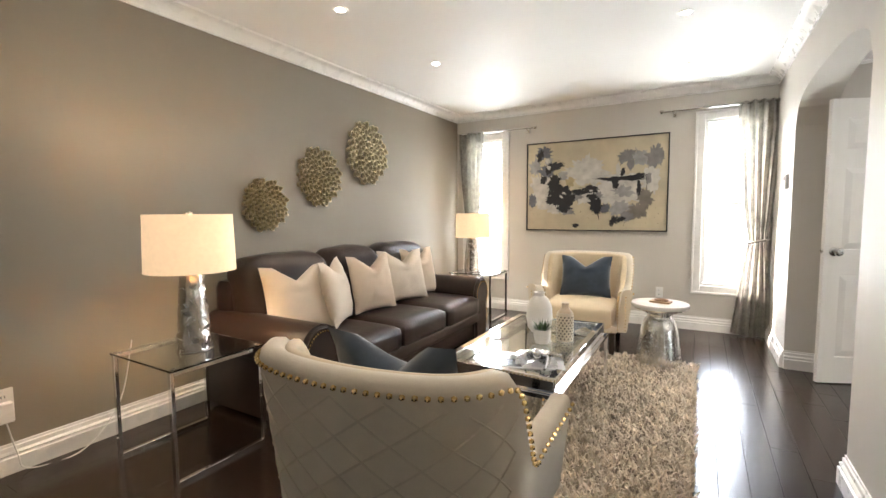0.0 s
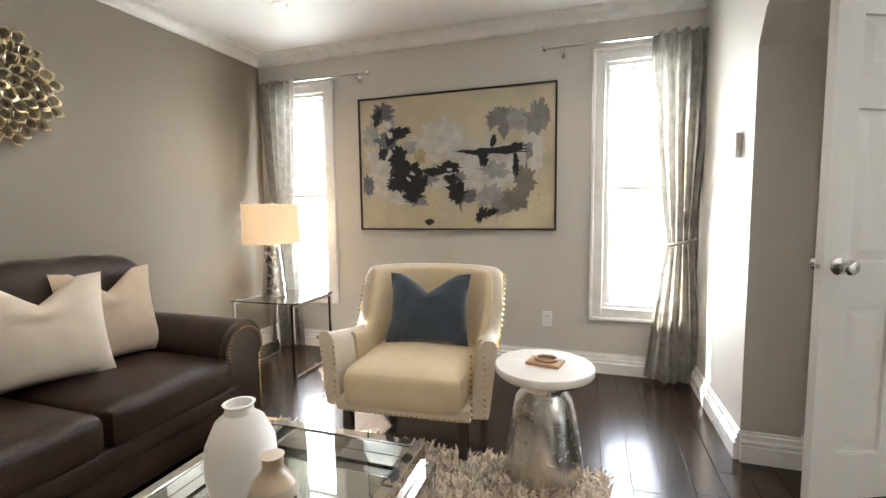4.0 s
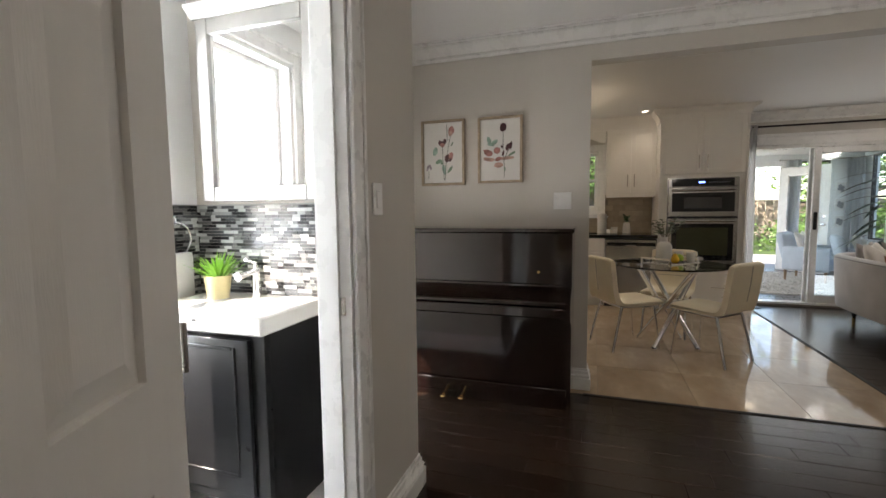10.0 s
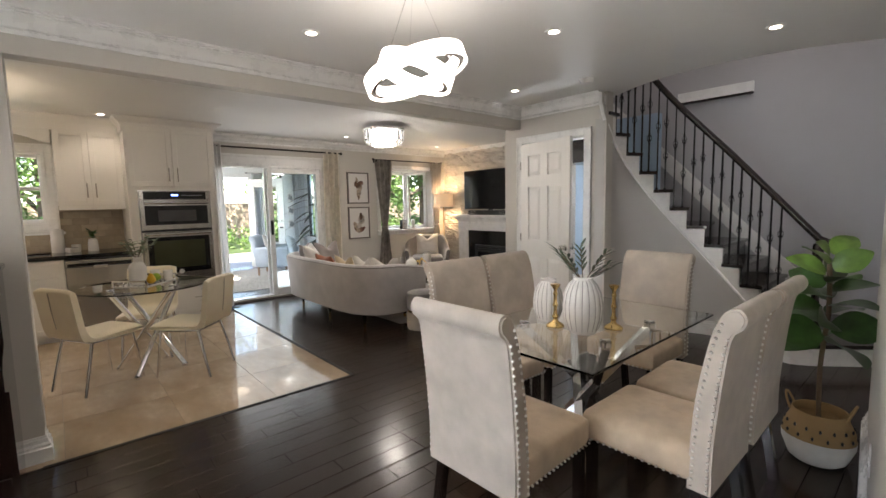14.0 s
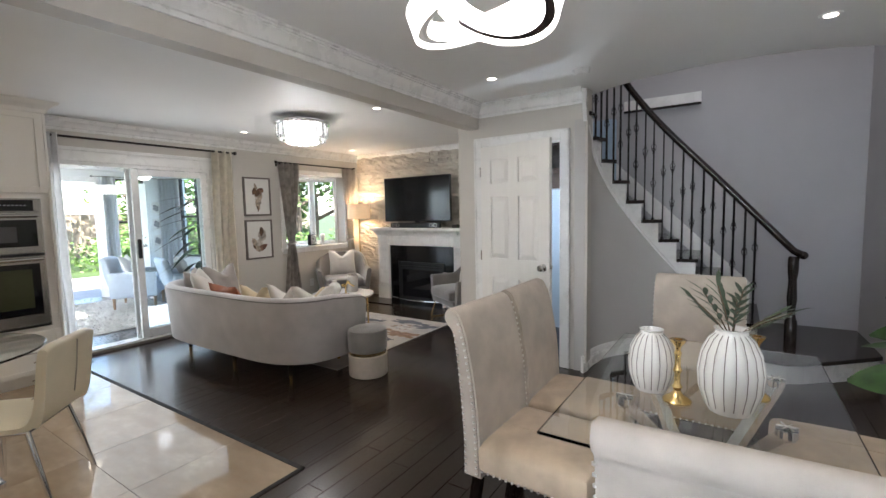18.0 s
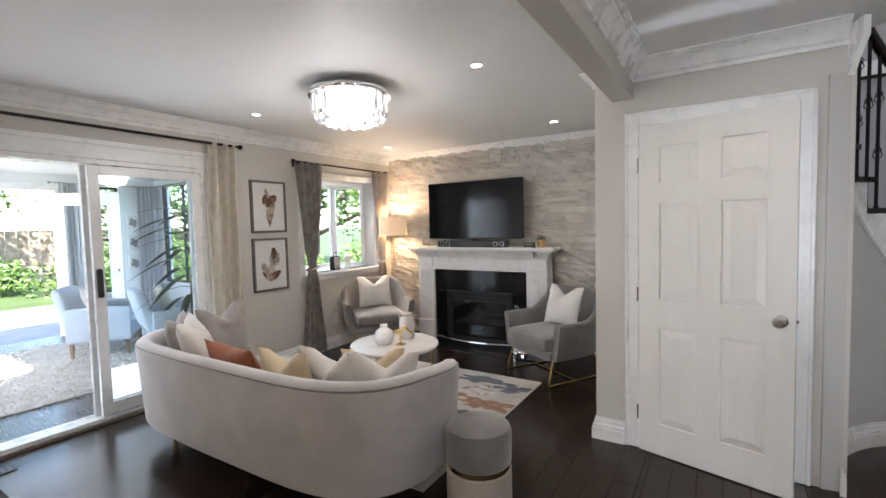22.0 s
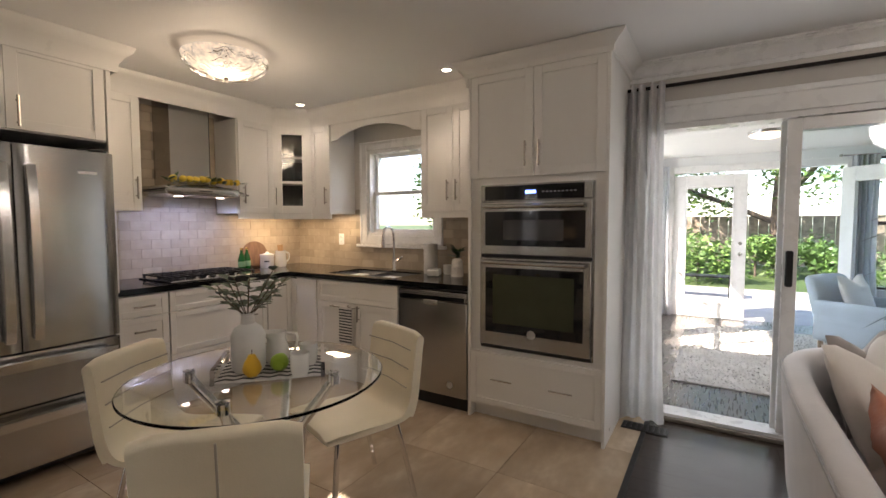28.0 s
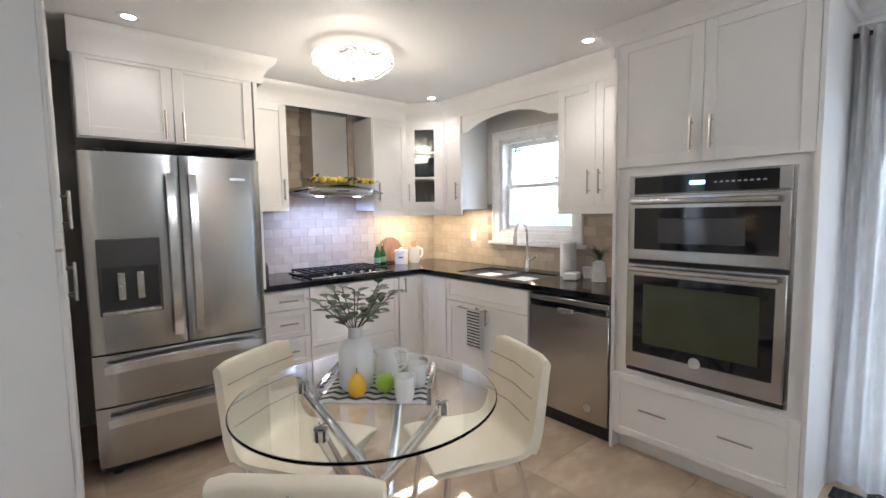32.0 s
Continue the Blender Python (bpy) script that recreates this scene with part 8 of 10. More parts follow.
for k in range(12):
    box(bmx, -0.0702, 0.0702, -0.0088, -0.007, 0.02 + 0.024 * k, 0.031 + 0.024 * k)
part("stripes", bmx, surf("charcoal cotton", (0.06, 0.06, 0.062), 0.9), tw)


# breakfast table
def glass_round_table():
    root = thing("breakfast_table", 5.54, 4.32, 0, 20, "round glass table on crossed chrome tubes", "table")
    part("glass_top", lathe(bmesh.new(), [(0, 0.738), (0.486, 0.738), (0.490, 0.742), (0.490, 0.746), (0.486, 0.750), (0, 0.750)], 72), GLASS, root)
    for k in range(4):
        a = radians(90 * k + 10)
        t = (0.30 * math.cos(a), 0.30 * math.sin(a), 0.715)
        b = (-0.26 * math.cos(a + 0.5), -0.26 * math.sin(a + 0.5), 0.02)
        leg = part("leg", tube(bmesh.new(), [b, t], 0.021, 14), CHROME, root)
        part("cap", lathe(bmesh.new(), [(0.024, 0.70), (0.024, 0.737), (0, 0.737)], 16, t[0], t[1]), CHROME, leg)
        bm = bmesh.new()
        for q in range(3):
            g = radians(60 * q)
            tube(bm, [(t[0] - 0.024 * math.cos(g), t[1] - 0.024 * math.sin(g), 0.7535), (t[0] + 0.024 * math.cos(g), t[1] + 0.024 * math.sin(g), 0.7535)], 0.0035, 6)
        part("star_screw", bm, CHROME, leg)
        part("foot", lathe(bmesh.new(), [(0.026, 0), (0.026, 0.022)], 14, b[0], b[1]), CHROME, leg)


glass_round_table()


# ivory darkened for the seams: crease shade put into the colour
SEAM_SHADE = surf("ivory seam with painted shade", (0.42, 0.37, 0.29), 0.5)


def kitchen_chair(x, y, rz):
    root = thing("kitchen_chair", x, y, 0, rz, "ivory leatherette chair on bent chrome legs", "chair", "chairs round the breakfast table")
    w = 0.42
    prof = [(-0.24, 0.40), (-0.25, 0.425), (-0.235, 0.45), (-0.1, 0.452), (0.08, 0.445), (0.15, 0.46), (0.185, 0.53), (0.205, 0.66), (0.225, 0.80), (0.245, 0.825), (0.268, 0.81), (0.262, 0.76), (0.245, 0.62), (0.225, 0.49), (0.18, 0.415), (0.08, 0.395), (-0.1, 0.395)]
    out = smooth_path([(a, b) for a, b in prof + [prof[0]]], 3)[:-1]
    bm = bmesh.new()
    n = 9
    rows = []
    for i in range(n):
        u = 2 * i / (n - 1) - 1
        inset = 0.018 * (abs(u) ** 8)
        rows.append([bm.verts.new((u * w / 2, p.x + 0.018 * (1 - u * u) * (p.y - 0.45) * 1.2, p.y - inset * (1 if p.y > 0.43 else -0.4))) for p in out])
    k = len(out)
    for a, b in zip(rows, rows[1:]):
        for j in range(k):
            bm.faces.new((a[j], a[(j + 1) % k], b[(j + 1) % k], b[j]))
    bm.faces.new(rows[0])
    bm.faces.new(rows[-1][::-1])
    bmesh.ops.recalc_face_normals(bm, faces=bm.faces[:])
    part("seat_shell", bm, WLEATH, root, smooth=50)
    for t in (0.56, 0.65, 0.74):
        part("seam", tube(bmesh.new(), [(-w / 2 + 0.012, 0.20 + (t - 0.66) * 0.14 - 0.012, t), (0, 0.215 + (t - 0.66) * 0.14 - 0.006, t), (w / 2 - 0.02, 0.20 + (t - 0.66) * 0.14 - 0.012, t)], 0.0032, 5), SEAM_SHADE, root)
    part("back_seam", tube(bmesh.new(), [(0, 0.258, 0.52), (0, 0.279, 0.66), (0, 0.292, 0.80)], 0.0035, 5), SEAM_SHADE, root)
    part("frame", tube(bmesh.new(), [(-0.17, -0.18, 0.385), (-0.17, 0.13, 0.385), (0.17, 0.13, 0.385), (0.17, -0.18, 0.385)], 0.011, 8, closed=True), CHROME, root)
    for sx in (-1, 1):
        for sy, out_ in ((-0.18, -0.04), (0.13, 0.09)):
            part("leg", tube(bmesh.new(), [(sx * 0.17, sy, 0.39), (sx * 0.185, sy + out_ * 0.5, 0.2), (sx * 0.195, sy + out_, 0.0)], 0.013, 10), CHROME, root)
    return root


kitchen_chair(5.43, 4.70, 29)
kitchen_chair(6.015, 4.25, -109)
kitchen_chair(5.24, 4.03, 137)


def bf_setting():
    z = 0.7505
    tray = thing("mirror_tray", 5.59, 4.31, z, -43, "chrome handled tray with a chevron mat", "tray")
    part("base", B(-0.2, 0.2, -0.14, 0.14, 0, 0.008, 0.003, 1), surf("white cotton mat", (0.70, 0.69, 0.67), 0.8), tray)
    for r in range(6):
        y = -0.125 + 0.046 * r
        bm = bmesh.new()
        edge = [(-0.195 + 0.0325 * k, y + (0.009 if k % 2 else -0.009)) for k in range(13)]
        lo, hi = [[bm.verts.new((x, yy + d, 0.0088)) for x, yy in edge] for d in (0, 0.02)]
        for k in range(12):
            bm.faces.new((lo[k], lo[k + 1], hi[k + 1], hi[k]))
        part("chevron_stripe", bm, MATS["charcoal cotton"], tray)
    for s in (-1, 1):
        part("handle", tube(bmesh.new(), [(s * 0.2, -0.14, 0.0), (s * 0.2, -0.14, 0.05), (s * 0.2, 0.14, 0.05), (s * 0.2, 0.14, 0.0)], 0.008, 8, square=True), CHROME, tray)
    z += 0.0092
    v = thing("eucalyptus_vase", 5.52, 4.37, z, 0, "matt white bottle vase with eucalyptus", "vase")
    part("body", lathe(bmesh.new(), [(0, 0), (0.056, 0), (0.065, 0.014), (0.066, 0.145), (0.052, 0.176), (0.028, 0.192), (0.025, 0.228), (0.03, 0.235), (0.021, 0.235), (0.018, 0.195)], 28), CERAMM, v)
    rnd = random.Random(4)
    for k in range(11):
        a, e = k * 2.4, rnd.uniform(0.55, 1.3)
        d = Vector((math.cos(a) * math.cos(e), math.sin(a) * math.cos(e), math.sin(e)))
        l = rnd.uniform(0.17, 0.25)
        sp = part("sprig", tube(bmesh.new(), [(0, 0, 0.21), Vector((0, 0, 0.21)) + d * l], 0.002, 5), STEM, v)
        for q in range(7):
            b2 = a + (1.4 if q % 2 else -1.4) + rnd.uniform(-0.4, 0.4)
            bm = leaf_bm(bmesh.new(), Vector((0, 0, 0.21)) + d * l * (0.3 + 0.7 * q / 6), (math.cos(b2) + d.x, math.sin(b2) + d.y, rnd.uniform(0.1, 0.7)), (0, 0, 1), rnd.uniform(0.04, 0.06), rnd.uniform(0.034, 0.046), 0.1, 4)
            part("leaf", bm, SAGE, sp)
    for x, y, c, nm, rz in ((5.475, 4.285, (0.85, 0.50, 0.03), "yellow pear fruit on a mat", 0), (5.54, 4.215, (0.36, 0.55, 0.05), "green pear fruit lying on a mat", 60)):
        pr = [(0, 0), (0.02, 0.002), (0.034, 0.02), (0.036, 0.036), (0.028, 0.058), (0.018, 0.074), (0.013, 0.086), (0, 0.09)]
        root = thing("pear", x, y, z if rz == 0 else z + 0.034, 0, nm, "pear", "pears")
        m = pose(0, 0, 0, 0, 78 if rz else 0, 40)
        part("fruit", lathe(bmesh.new(), pr, 20), surf(nm + " skin", c, 0.35, var=0.08), root, m=m)
        part("stalk", tube(bmesh.new(), [(0, 0, 0.086), (0.004, 0, 0.105)], 0.0018, 5), STEM, root, m=m)
    for x, y, r in ((5.585, 4.14, 20), (5.70, 4.22, 20)):
        root = thing("mug", x, y, z, r, "white ribbed ceramic mug", "mug", "white mugs")
        part("body", lathe(bmesh.new(), [(0, 0), (0.03, 0), (0.036, 0.02), (0.039, 0.09), (0.036, 0.09), (0.033, 0.02), (0, 0.012)], 26, flute=26, depth=0.02), CERAM, root)
        part("handle", tube(bmesh.new(), smooth_path([(0.036, 0, 0.075), (0.066, 0, 0.07), (0.062, 0, 0.035), (0.036, 0, 0.025)], 5), 0.006), CERAM, root)
    root = thing("cream_jug", 5.66, 4.37, z, -43, "white ceramic jug with a wide spout", "jug")
    bm = lathe(bmesh.new(), [(0, 0), (0.045, 0), (0.052, 0.02), (0.045, 0.07), (0.034, 0.10), (0.04, 0.13), (0.036, 0.13), (0.03, 0.10), (0, 0.09)], 26)
    for vv in bm.verts:
        if vv.co.z > 0.09 and vv.co.x < 0:
            vv.co.x -= 0.035 * (vv.co.z - 0.09) / 0.04
    part("body", bm, CERAM, root)
    part("handle", tube(bmesh.new(), smooth_path([(0.036, 0, 0.12), (0.08, 0, 0.11), (0.075, 0, 0.05), (0.05, 0, 0.03)], 5), 0.006), CERAM, root)


bf_setting()

# ---- family room ----
def stone_wall():
    root = tagged(new("stone_cladding"), "white split-face ledgestone wall cladding", "stone cladding", "", "structure")
    root.matrix_basis = pose(0, YS, 0)
    rnd = random.Random(7)
    rest = bmesh.new()
    meshes = []
    for k in range(26):
        l, h = 0.16 + 0.014 * k, (0.036, 0.044, 0.052)[k % 3]
        bm = bmesh.new()
        nx = 4
        f, b = [], []
        for i in range(nx + 1):
            for j in (0, 1):
                jut = rnd.uniform(0.022, 0.05)
                f.append(bm.verts.new((l * i / nx, jut, h * j + rnd.uniform(-0.003, 0.003) * (0 < i < nx))))
                b.append(bm.verts.new((l * i / nx, 0.0, h * j)))
        for i in range(nx):
            p = 2 * i
            bm.faces.new((f[p], f[p + 2], f[p + 3], f[p + 1]))
            bm.faces.new((f[p + 1], f[p + 3], b[p + 3], b[p + 1]))
            bm.faces.new((f[p], b[p], b[p + 2], f[p + 2]))
        bm.faces.new((f[0], f[1], b[1], b[0]))
        bm.faces.new((f[-2], b[-2], b[-1], f[-1]))
        bmesh.ops.recalc_face_normals(bm, faces=bm.faces[:])
        meshes.append((l, h, mesh_of("stone", bm, STONE, 0)))
    made = 0
    bulk = []
    z, row = 0.0, 0
    while z < CD - 0.06:
        h = (0.036, 0.044, 0.052)[rnd.randrange(3)]
        opts = [m for m in meshes if m[1] == h]
        x = XW + 0.002 - rnd.uniform(0, 0.0)
        while x < XK - 0.005:
            l, hh, me = rnd.choice(opts)
            if x + l > XK - 0.02:
                l2 = XK - 0.004 - x
            else:
                l2 = l
            behind = (5.32 < x and x + l2 < 6.95 and z < 1.1) or (5.65 < x and x + l2 < 6.8 and 1.3 < z < 1.9)
            if not behind:
                if made < 300 and 5.0 < x and (z > 0.9):
                    ob = new("stone", me)
                    ob.parent = root
                    ob.matrix_basis = pose(x, 0, z) @ Matrix.Diagonal(((l2 - 0.002) / l, 1, 1, 1))
                    made += 1
                else:
                    bulk.append((x, z, (l2 - 0.002) / l, me))
            x += l2
        z += h + 0.0015
    V, F = [], []
    for x, z, s, me in bulk:
        i = len(V)
        V += [(x + v.co.x * s, v.co.y, z + v.co.z) for v in me.vertices]
        F += [[i + q for q in p.vertices] for p in me.polygons]
    me = bpy.data.meshes.new("stone_field")
    me.from_pydata(V, [], F)
    me.materials.append(STONEJ)
    ob = new("stone_field", me)
    ob.parent = root
    tagged(ob, "split-face ledgestone in bulk", kind="stuff")


stone_wall()


def fireplace():
    root = thing("fireplace", 6.27, YS + 0.03, 0, 180, "white fluted fireplace mantel with black insert", "fireplace")
    D = 0.23
    W = 0.865
    part("shelf", B(-0.975, 0.975, -D - 0.10, -0.02, 1.15, 1.185, 0.006, 2), TRIM, root)
    part("cornice", sweep(bmesh.new(), [(0, 0), (0.012, 0), (0.016, 0.03), (0.05, 0.065), (0.075, 0.08), (0.08, 0.095), (0, 0.095)], [(-W, -0.03, 1.055), (-W, -D, 1.055), (W, -D, 1.055), (W, -0.03, 1.055)][::-1]), TRIM, root)
    part("frieze", B(-W, W, -D + 0.002, -0.03, 0.90, 1.149), TRIM, root)
    part("frieze_panel", B(-W + 0.24, W - 0.24, -D - 0.008, -D + 0.003, 0.925, 1.045, 0.004, 1), TRIM, root)
    for s in (-1, 1):
        part("capital", B(s * (W - 0.115) - 0.105, s * (W - 0.115) + 0.105, -D - 0.012, -D + 0.004, 0.915, 1.05, 0.004, 1), TRIM, root)
        pil = part("pilaster", B(s * (W - 0.12) - 0.12, s * (W - 0.12) + 0.12, -D, -0.03, 0.0, 0.90), TRIM, root)
        part("plinth", B(s * (W - 0.12) - 0.128, s * (W - 0.12) + 0.128, -D - 0.014, -D + 0.002, 0.0, 0.24, 0.004, 1), TRIM, root)
        for q in range(6):
            x = s * (W - 0.12) - 0.0775 + 0.031 * q
            part("flute", tube(bmesh.new(), [(x, -D - 0.001, 0.27), (x, -D - 0.001, 0.88)], 0.009, 8), TRIM, pil)
    part("surround", B(-W + 0.24, W - 0.24, -D + 0.03, -0.03, 0.0, 0.90), GRANITE, root, "polished black granite surround")
    ins = part("insert", B(-0.44, 0.44, -D + 0.005, -D + 0.032, 0.02, 0.64, 0.004, 1), BLACK, root, "black fireplace insert")
    part("glass_door", B(-0.36, 0.36, -D - 0.002, -D + 0.006, 0.08, 0.52, 0.004, 1), BLACKG, ins)
    part("louvre", B(-0.40, 0.40, -D - 0.002, -D + 0.006, 0.555, 0.575), IRON, ins)
    part("louvre", B(-0.40, 0.40, -D - 0.002, -D + 0.006, 0.59, 0.61), IRON, ins)
    pts = [(-0.5 + i * 0.1, -D - 0.12 - 0.035 * math.cos((i - 5) / 5 * 1.5), 0.075 - 0.02 * math.cos((i - 5) / 5 * 1.5)) for i in range(11)]
    part("fender", tube(bmesh.new(), pts, 0.014, 8), CHROME, root, "curved polished fender rail")


fireplace()
setting("hearth", B(5.33, 7.21, YS + 0.035, -0.54, -0.012, 0.012, 0.003, 1), GRANITE, "black granite hearth slab", "hearth")
tv = thing("television", 6.30, -0.90, 1.1855, 180, "large black flat screen television on the mantel", "television")
part("screen", B(-0.635, 0.635, -0.02, 0.02, 0.10, 0.795, 0.006, 2), BLACK, tv)
part("panel", B(-0.623, 0.623, -0.0225, -0.0195, 0.115, 0.783), surf("switched-off screen", (0.005, 0.006, 0.008), 0.12, var=0), tv)
part("stand", B(-0.03, 0.03, -0.02, 0.03, 0.005, 0.11), BLACK, tv)
part("stand_foot", B(-0.25, 0.25, -0.06, 0.08, 0.0, 0.008, 0.003, 1), BLACK, tv)
sb = thing("soundbar", 6.30, -0.85, 1.1855, 180, "black soundbar with silver ringed speakers", "soundbar")
part("body", softbox(bmesh.new(), -0.47, 0.47, -0.035, 0.02, 0, 0.085, 0.012), BLACK, sb)
for x in (-0.40, -0.32, 0.32, 0.40):
    part("speaker_ring", tube(bmesh.new(), [(x + 0.028 * math.cos(a), -0.036, 0.042 + 0.028 * math.sin(a)) for a in [2 * math.pi * k / 20 for k in range(20)]], 0.004, 6, closed=True), NICKEL, sb)


def trailing_plant():
    root = thing("trailing_plant", 5.47, -0.93, 1.1855, 0, "small trailing plant in a brass pot", "plant")
    part("pot", lathe(bmesh.new(), [(0, 0), (0.04, 0), (0.045, 0.08), (0.04, 0.08), (0.036, 0.06), (0, 0.06)], 18), BRASS, root)
    rnd = random.Random(3)
    bm = bmesh.new()
    for k in range(110):
        a, r = rnd.uniform(0, 6.28), rnd.uniform(0, 0.06)
        leaf_bm(bm, (r * math.cos(a), r * math.sin(a), 0.07 + rnd.uniform(0, 0.06)), (math.cos(a), math.sin(a), rnd.uniform(-0.2, 0.8)), (0, 0, 1), 0.03, 0.018, 0.4, 3)
    for k in range(40):
        leaf_bm(bm, (0.05 + rnd.uniform(-0.015, 0.015), 0.07 + rnd.uniform(0, 0.03), 0.06 - 0.004 * k), (rnd.uniform(-1, 1), 0.5, -0.3), (0, 0, 1), 0.026, 0.016, 0.3, 3)
    part("leaves", bm, LEAF, root)


trailing_plant()
solid("bird_ornament", softbox(bmesh.new(), -0.08, 0.06, -0.02, 0.02, 0, 0.05, 0.02), surf("grey bronze", (0.12, 0.11, 0.10), 0.4, metal=0.7), "small bronze ornament on the mantel", "ornament", m=pose(5.62, -0.93, 1.1855))
for i, (x, h) in enumerate(((5.72, 0.52), (5.63, 0.36))):
    solid("silver_candle_holder", lathe(bmesh.new(), [(0.05, 0), (0.045, 0.02), (0.022, h * 0.35), (0.012, h * 0.6), (0.016, h * 0.8), (0.036, h - 0.01), (0.038, h), (0.03, h), (0.01, h * 0.82), (0, h * 0.82)], 18), CHROME,
          "tall fluted silver candle holder on the hearth", "candle holder", "hearth candle holders", m=pose(x, -0.77, 0.0125))


def shade_lamp():
    root = thing("floor_lamp", 7.52, -0.88, 0, 0, "lit floor lamp with a white drum shade", "floor lamp")
    part("base", lathe(bmesh.new(), [(0.13, 0), (0.13, 0.015), (0.012, 0.025)], 28), BRASS, root)
    part("pole", cyl(bmesh.new(), 0, 0, 0.02, 1.55, 0.010, 10), BRASS, root)
    part("shade", lathe(bmesh.new(), [(0.19, 1.335), (0.19, 1.585), (0.186, 1.585), (0.186, 1.335), (0.19, 1.335)], 40), SHADE, root, "white lit drum shade")
    lamp("bulb", "POINT", pose(7.52, -0.88, 1.48), 26, WARM, r=0.05)


shade_lamp()


def tub_chair(x, y, rz, label):
    root = thing("tub_chair", x, y, 0, rz, label, "armchair", "grey velvet tub chairs")
    path = smooth_path([(0.33, -0.28), (0.34, -0.02), (0.30, 0.20), (0.16, 0.30), (0.0, 0.32), (-0.16, 0.30), (-0.30, 0.20), (-0.34, -0.02), (-0.33, -0.28)][::-1], 6)
    n = len(path)
    tops = []
    for i in range(n):
        u = abs(2 * i / (n - 1) - 1)
        tops.append(0.80 if u < 0.36 else 0.57 + 0.23 * 0.5 * (1 + math.cos(math.pi * min(1, (u - 0.36) / 0.34))))
    part("back_shell", shell(bmesh.new(), [(p[0], p[1]) for p in path], 0.24, tops, 0.07, 0.16), VELG, root, smooth=60)
    part("seat_cushion", softbox(bmesh.new(), -0.29, 0.29, -0.35, 0.26, 0.30, 0.44, 0.045, 0.02), VELG, root)
    part("seat_base", softbox(bmesh.new(), -0.31, 0.31, -0.31, 0.28, 0.22, 0.31, 0.03), VELG, root)
    for s in (-1, 1):
        part("leg_loop", tube(bmesh.new(), smooth_path([(s * 0.29, -0.26, 0.23), (s * 0.31, -0.32, 0.03), (s * 0.30, -0.25, 0.009), (s * 0.30, 0.25, 0.009), (s * 0.31, 0.32, 0.03), (s * 0.28, 0.24, 0.23)], 5), 0.009, 8), BRASS, root)
    part("cross_rail", tube(bmesh.new(), [(-0.30, 0.0, 0.009), (0.30, 0.0, 0.009)], 0.008, 8), BRASS, root)


tub_chair(5.15, -0.335, 149, "grey velvet tub chair on gold loop legs")
tub_chair(7.38, -0.33, 232, "grey velvet tub chair beside the lamp")
pillow(5.10, -0.375, 0.455, 155, 0.42, 0.40, 0.13, IVORY, "ivory throw pillow on the tub chair", 0.10, 16, "ivory pillows on the tub chairs", 11)
pillow(7.43, -0.38, 0.455, 232, 0.42, 0.40, 0.13, IVORY, "ivory throw pillow on the tub chair", 0.10, 16, "ivory pillows on the tub chairs", 12)


def marble_table():
    root = thing("marble_coffee_table", 6.175, 0.84, 0, 0, "round white marble coffee table on gold legs", "coffee table")
    MARB = surf("white veined marble", (0.72, 0.70, 0.68), 0.1, var=0.10, scale=3.5, fine=0.03, fine_scale=12, col2=(0.52, 0.49, 0.47))
    part("top", lathe(bmesh.new(), [(0, 0.425), (0.375, 0.425), (0.382, 0.432), (0.382, 0.443), (0.376, 0.45), (0, 0.45)], 64), MARB, root)
    part("ring", tube(bmesh.new(), [(0.33 * math.cos(a), 0.33 * math.sin(a), 0.415) for a in [2 * math.pi * k / 40 for k in range(40)]], 0.01, 6, closed=True), BRASS, root)
    for k in range(4):
        a = radians(90 * k + 20)
        part("leg", cyl(bmesh.new(), 0.33 * math.cos(a), 0.33 * math.sin(a), 0.014, 0.42, 0.010, 10), BRASS, root)


marble_table()
lo = thing("lower_table", 6.40, 1.01, 0, 0, "low dark mirrored side table", "side table")
part("top", lathe(bmesh.new(), [(0, 0.25), (0.2, 0.25), (0.2, 0.265), (0, 0.265)], 40), MIRROR, lo)
part("base", lathe(bmesh.new(), [(0.12, 0.014), (0.13, 0.03), (0.10, 0.24), (0.14, 0.25)], 24), BLACK, lo)
solid("round_vase", lathe(bmesh.new(), [(0, 0), (0.05, 0), (0.078, 0.04), (0.084, 0.075), (0.066, 0.12), (0.032, 0.142), (0.028, 0.165), (0.034, 0.17), (0.024, 0.17)], 60, flute=24, depth=0.03), CERAM, "round ribbed white vase on marble", "vase", m=pose(6.225, 0.92, 0.4505))
jg = thing("tall_jar", 6.165, 0.67, 0.4505, 0, "tall pale grey ceramic jar with lugs", "jar")
part("body", lathe(bmesh.new(), [(0, 0), (0.062, 0), (0.068, 0.02), (0.068, 0.17), (0.055, 0.195), (0.05, 0.20), (0.05, 0.225), (0.058, 0.23), (0.046, 0.23)], 28), surf("pale grey glaze", (0.60, 0.575, 0.54), 0.25, var=0.05), jg)
for s in (-1, 1):
    part("lug", tube(bmesh.new(), smooth_path([(s * 0.066, 0, 0.165), (s * 0.088, 0, 0.19), (s * 0.08, 0, 0.215), (s * 0.052, 0, 0.215)], 4), 0.006), MATS["pale grey glaze"], jg)


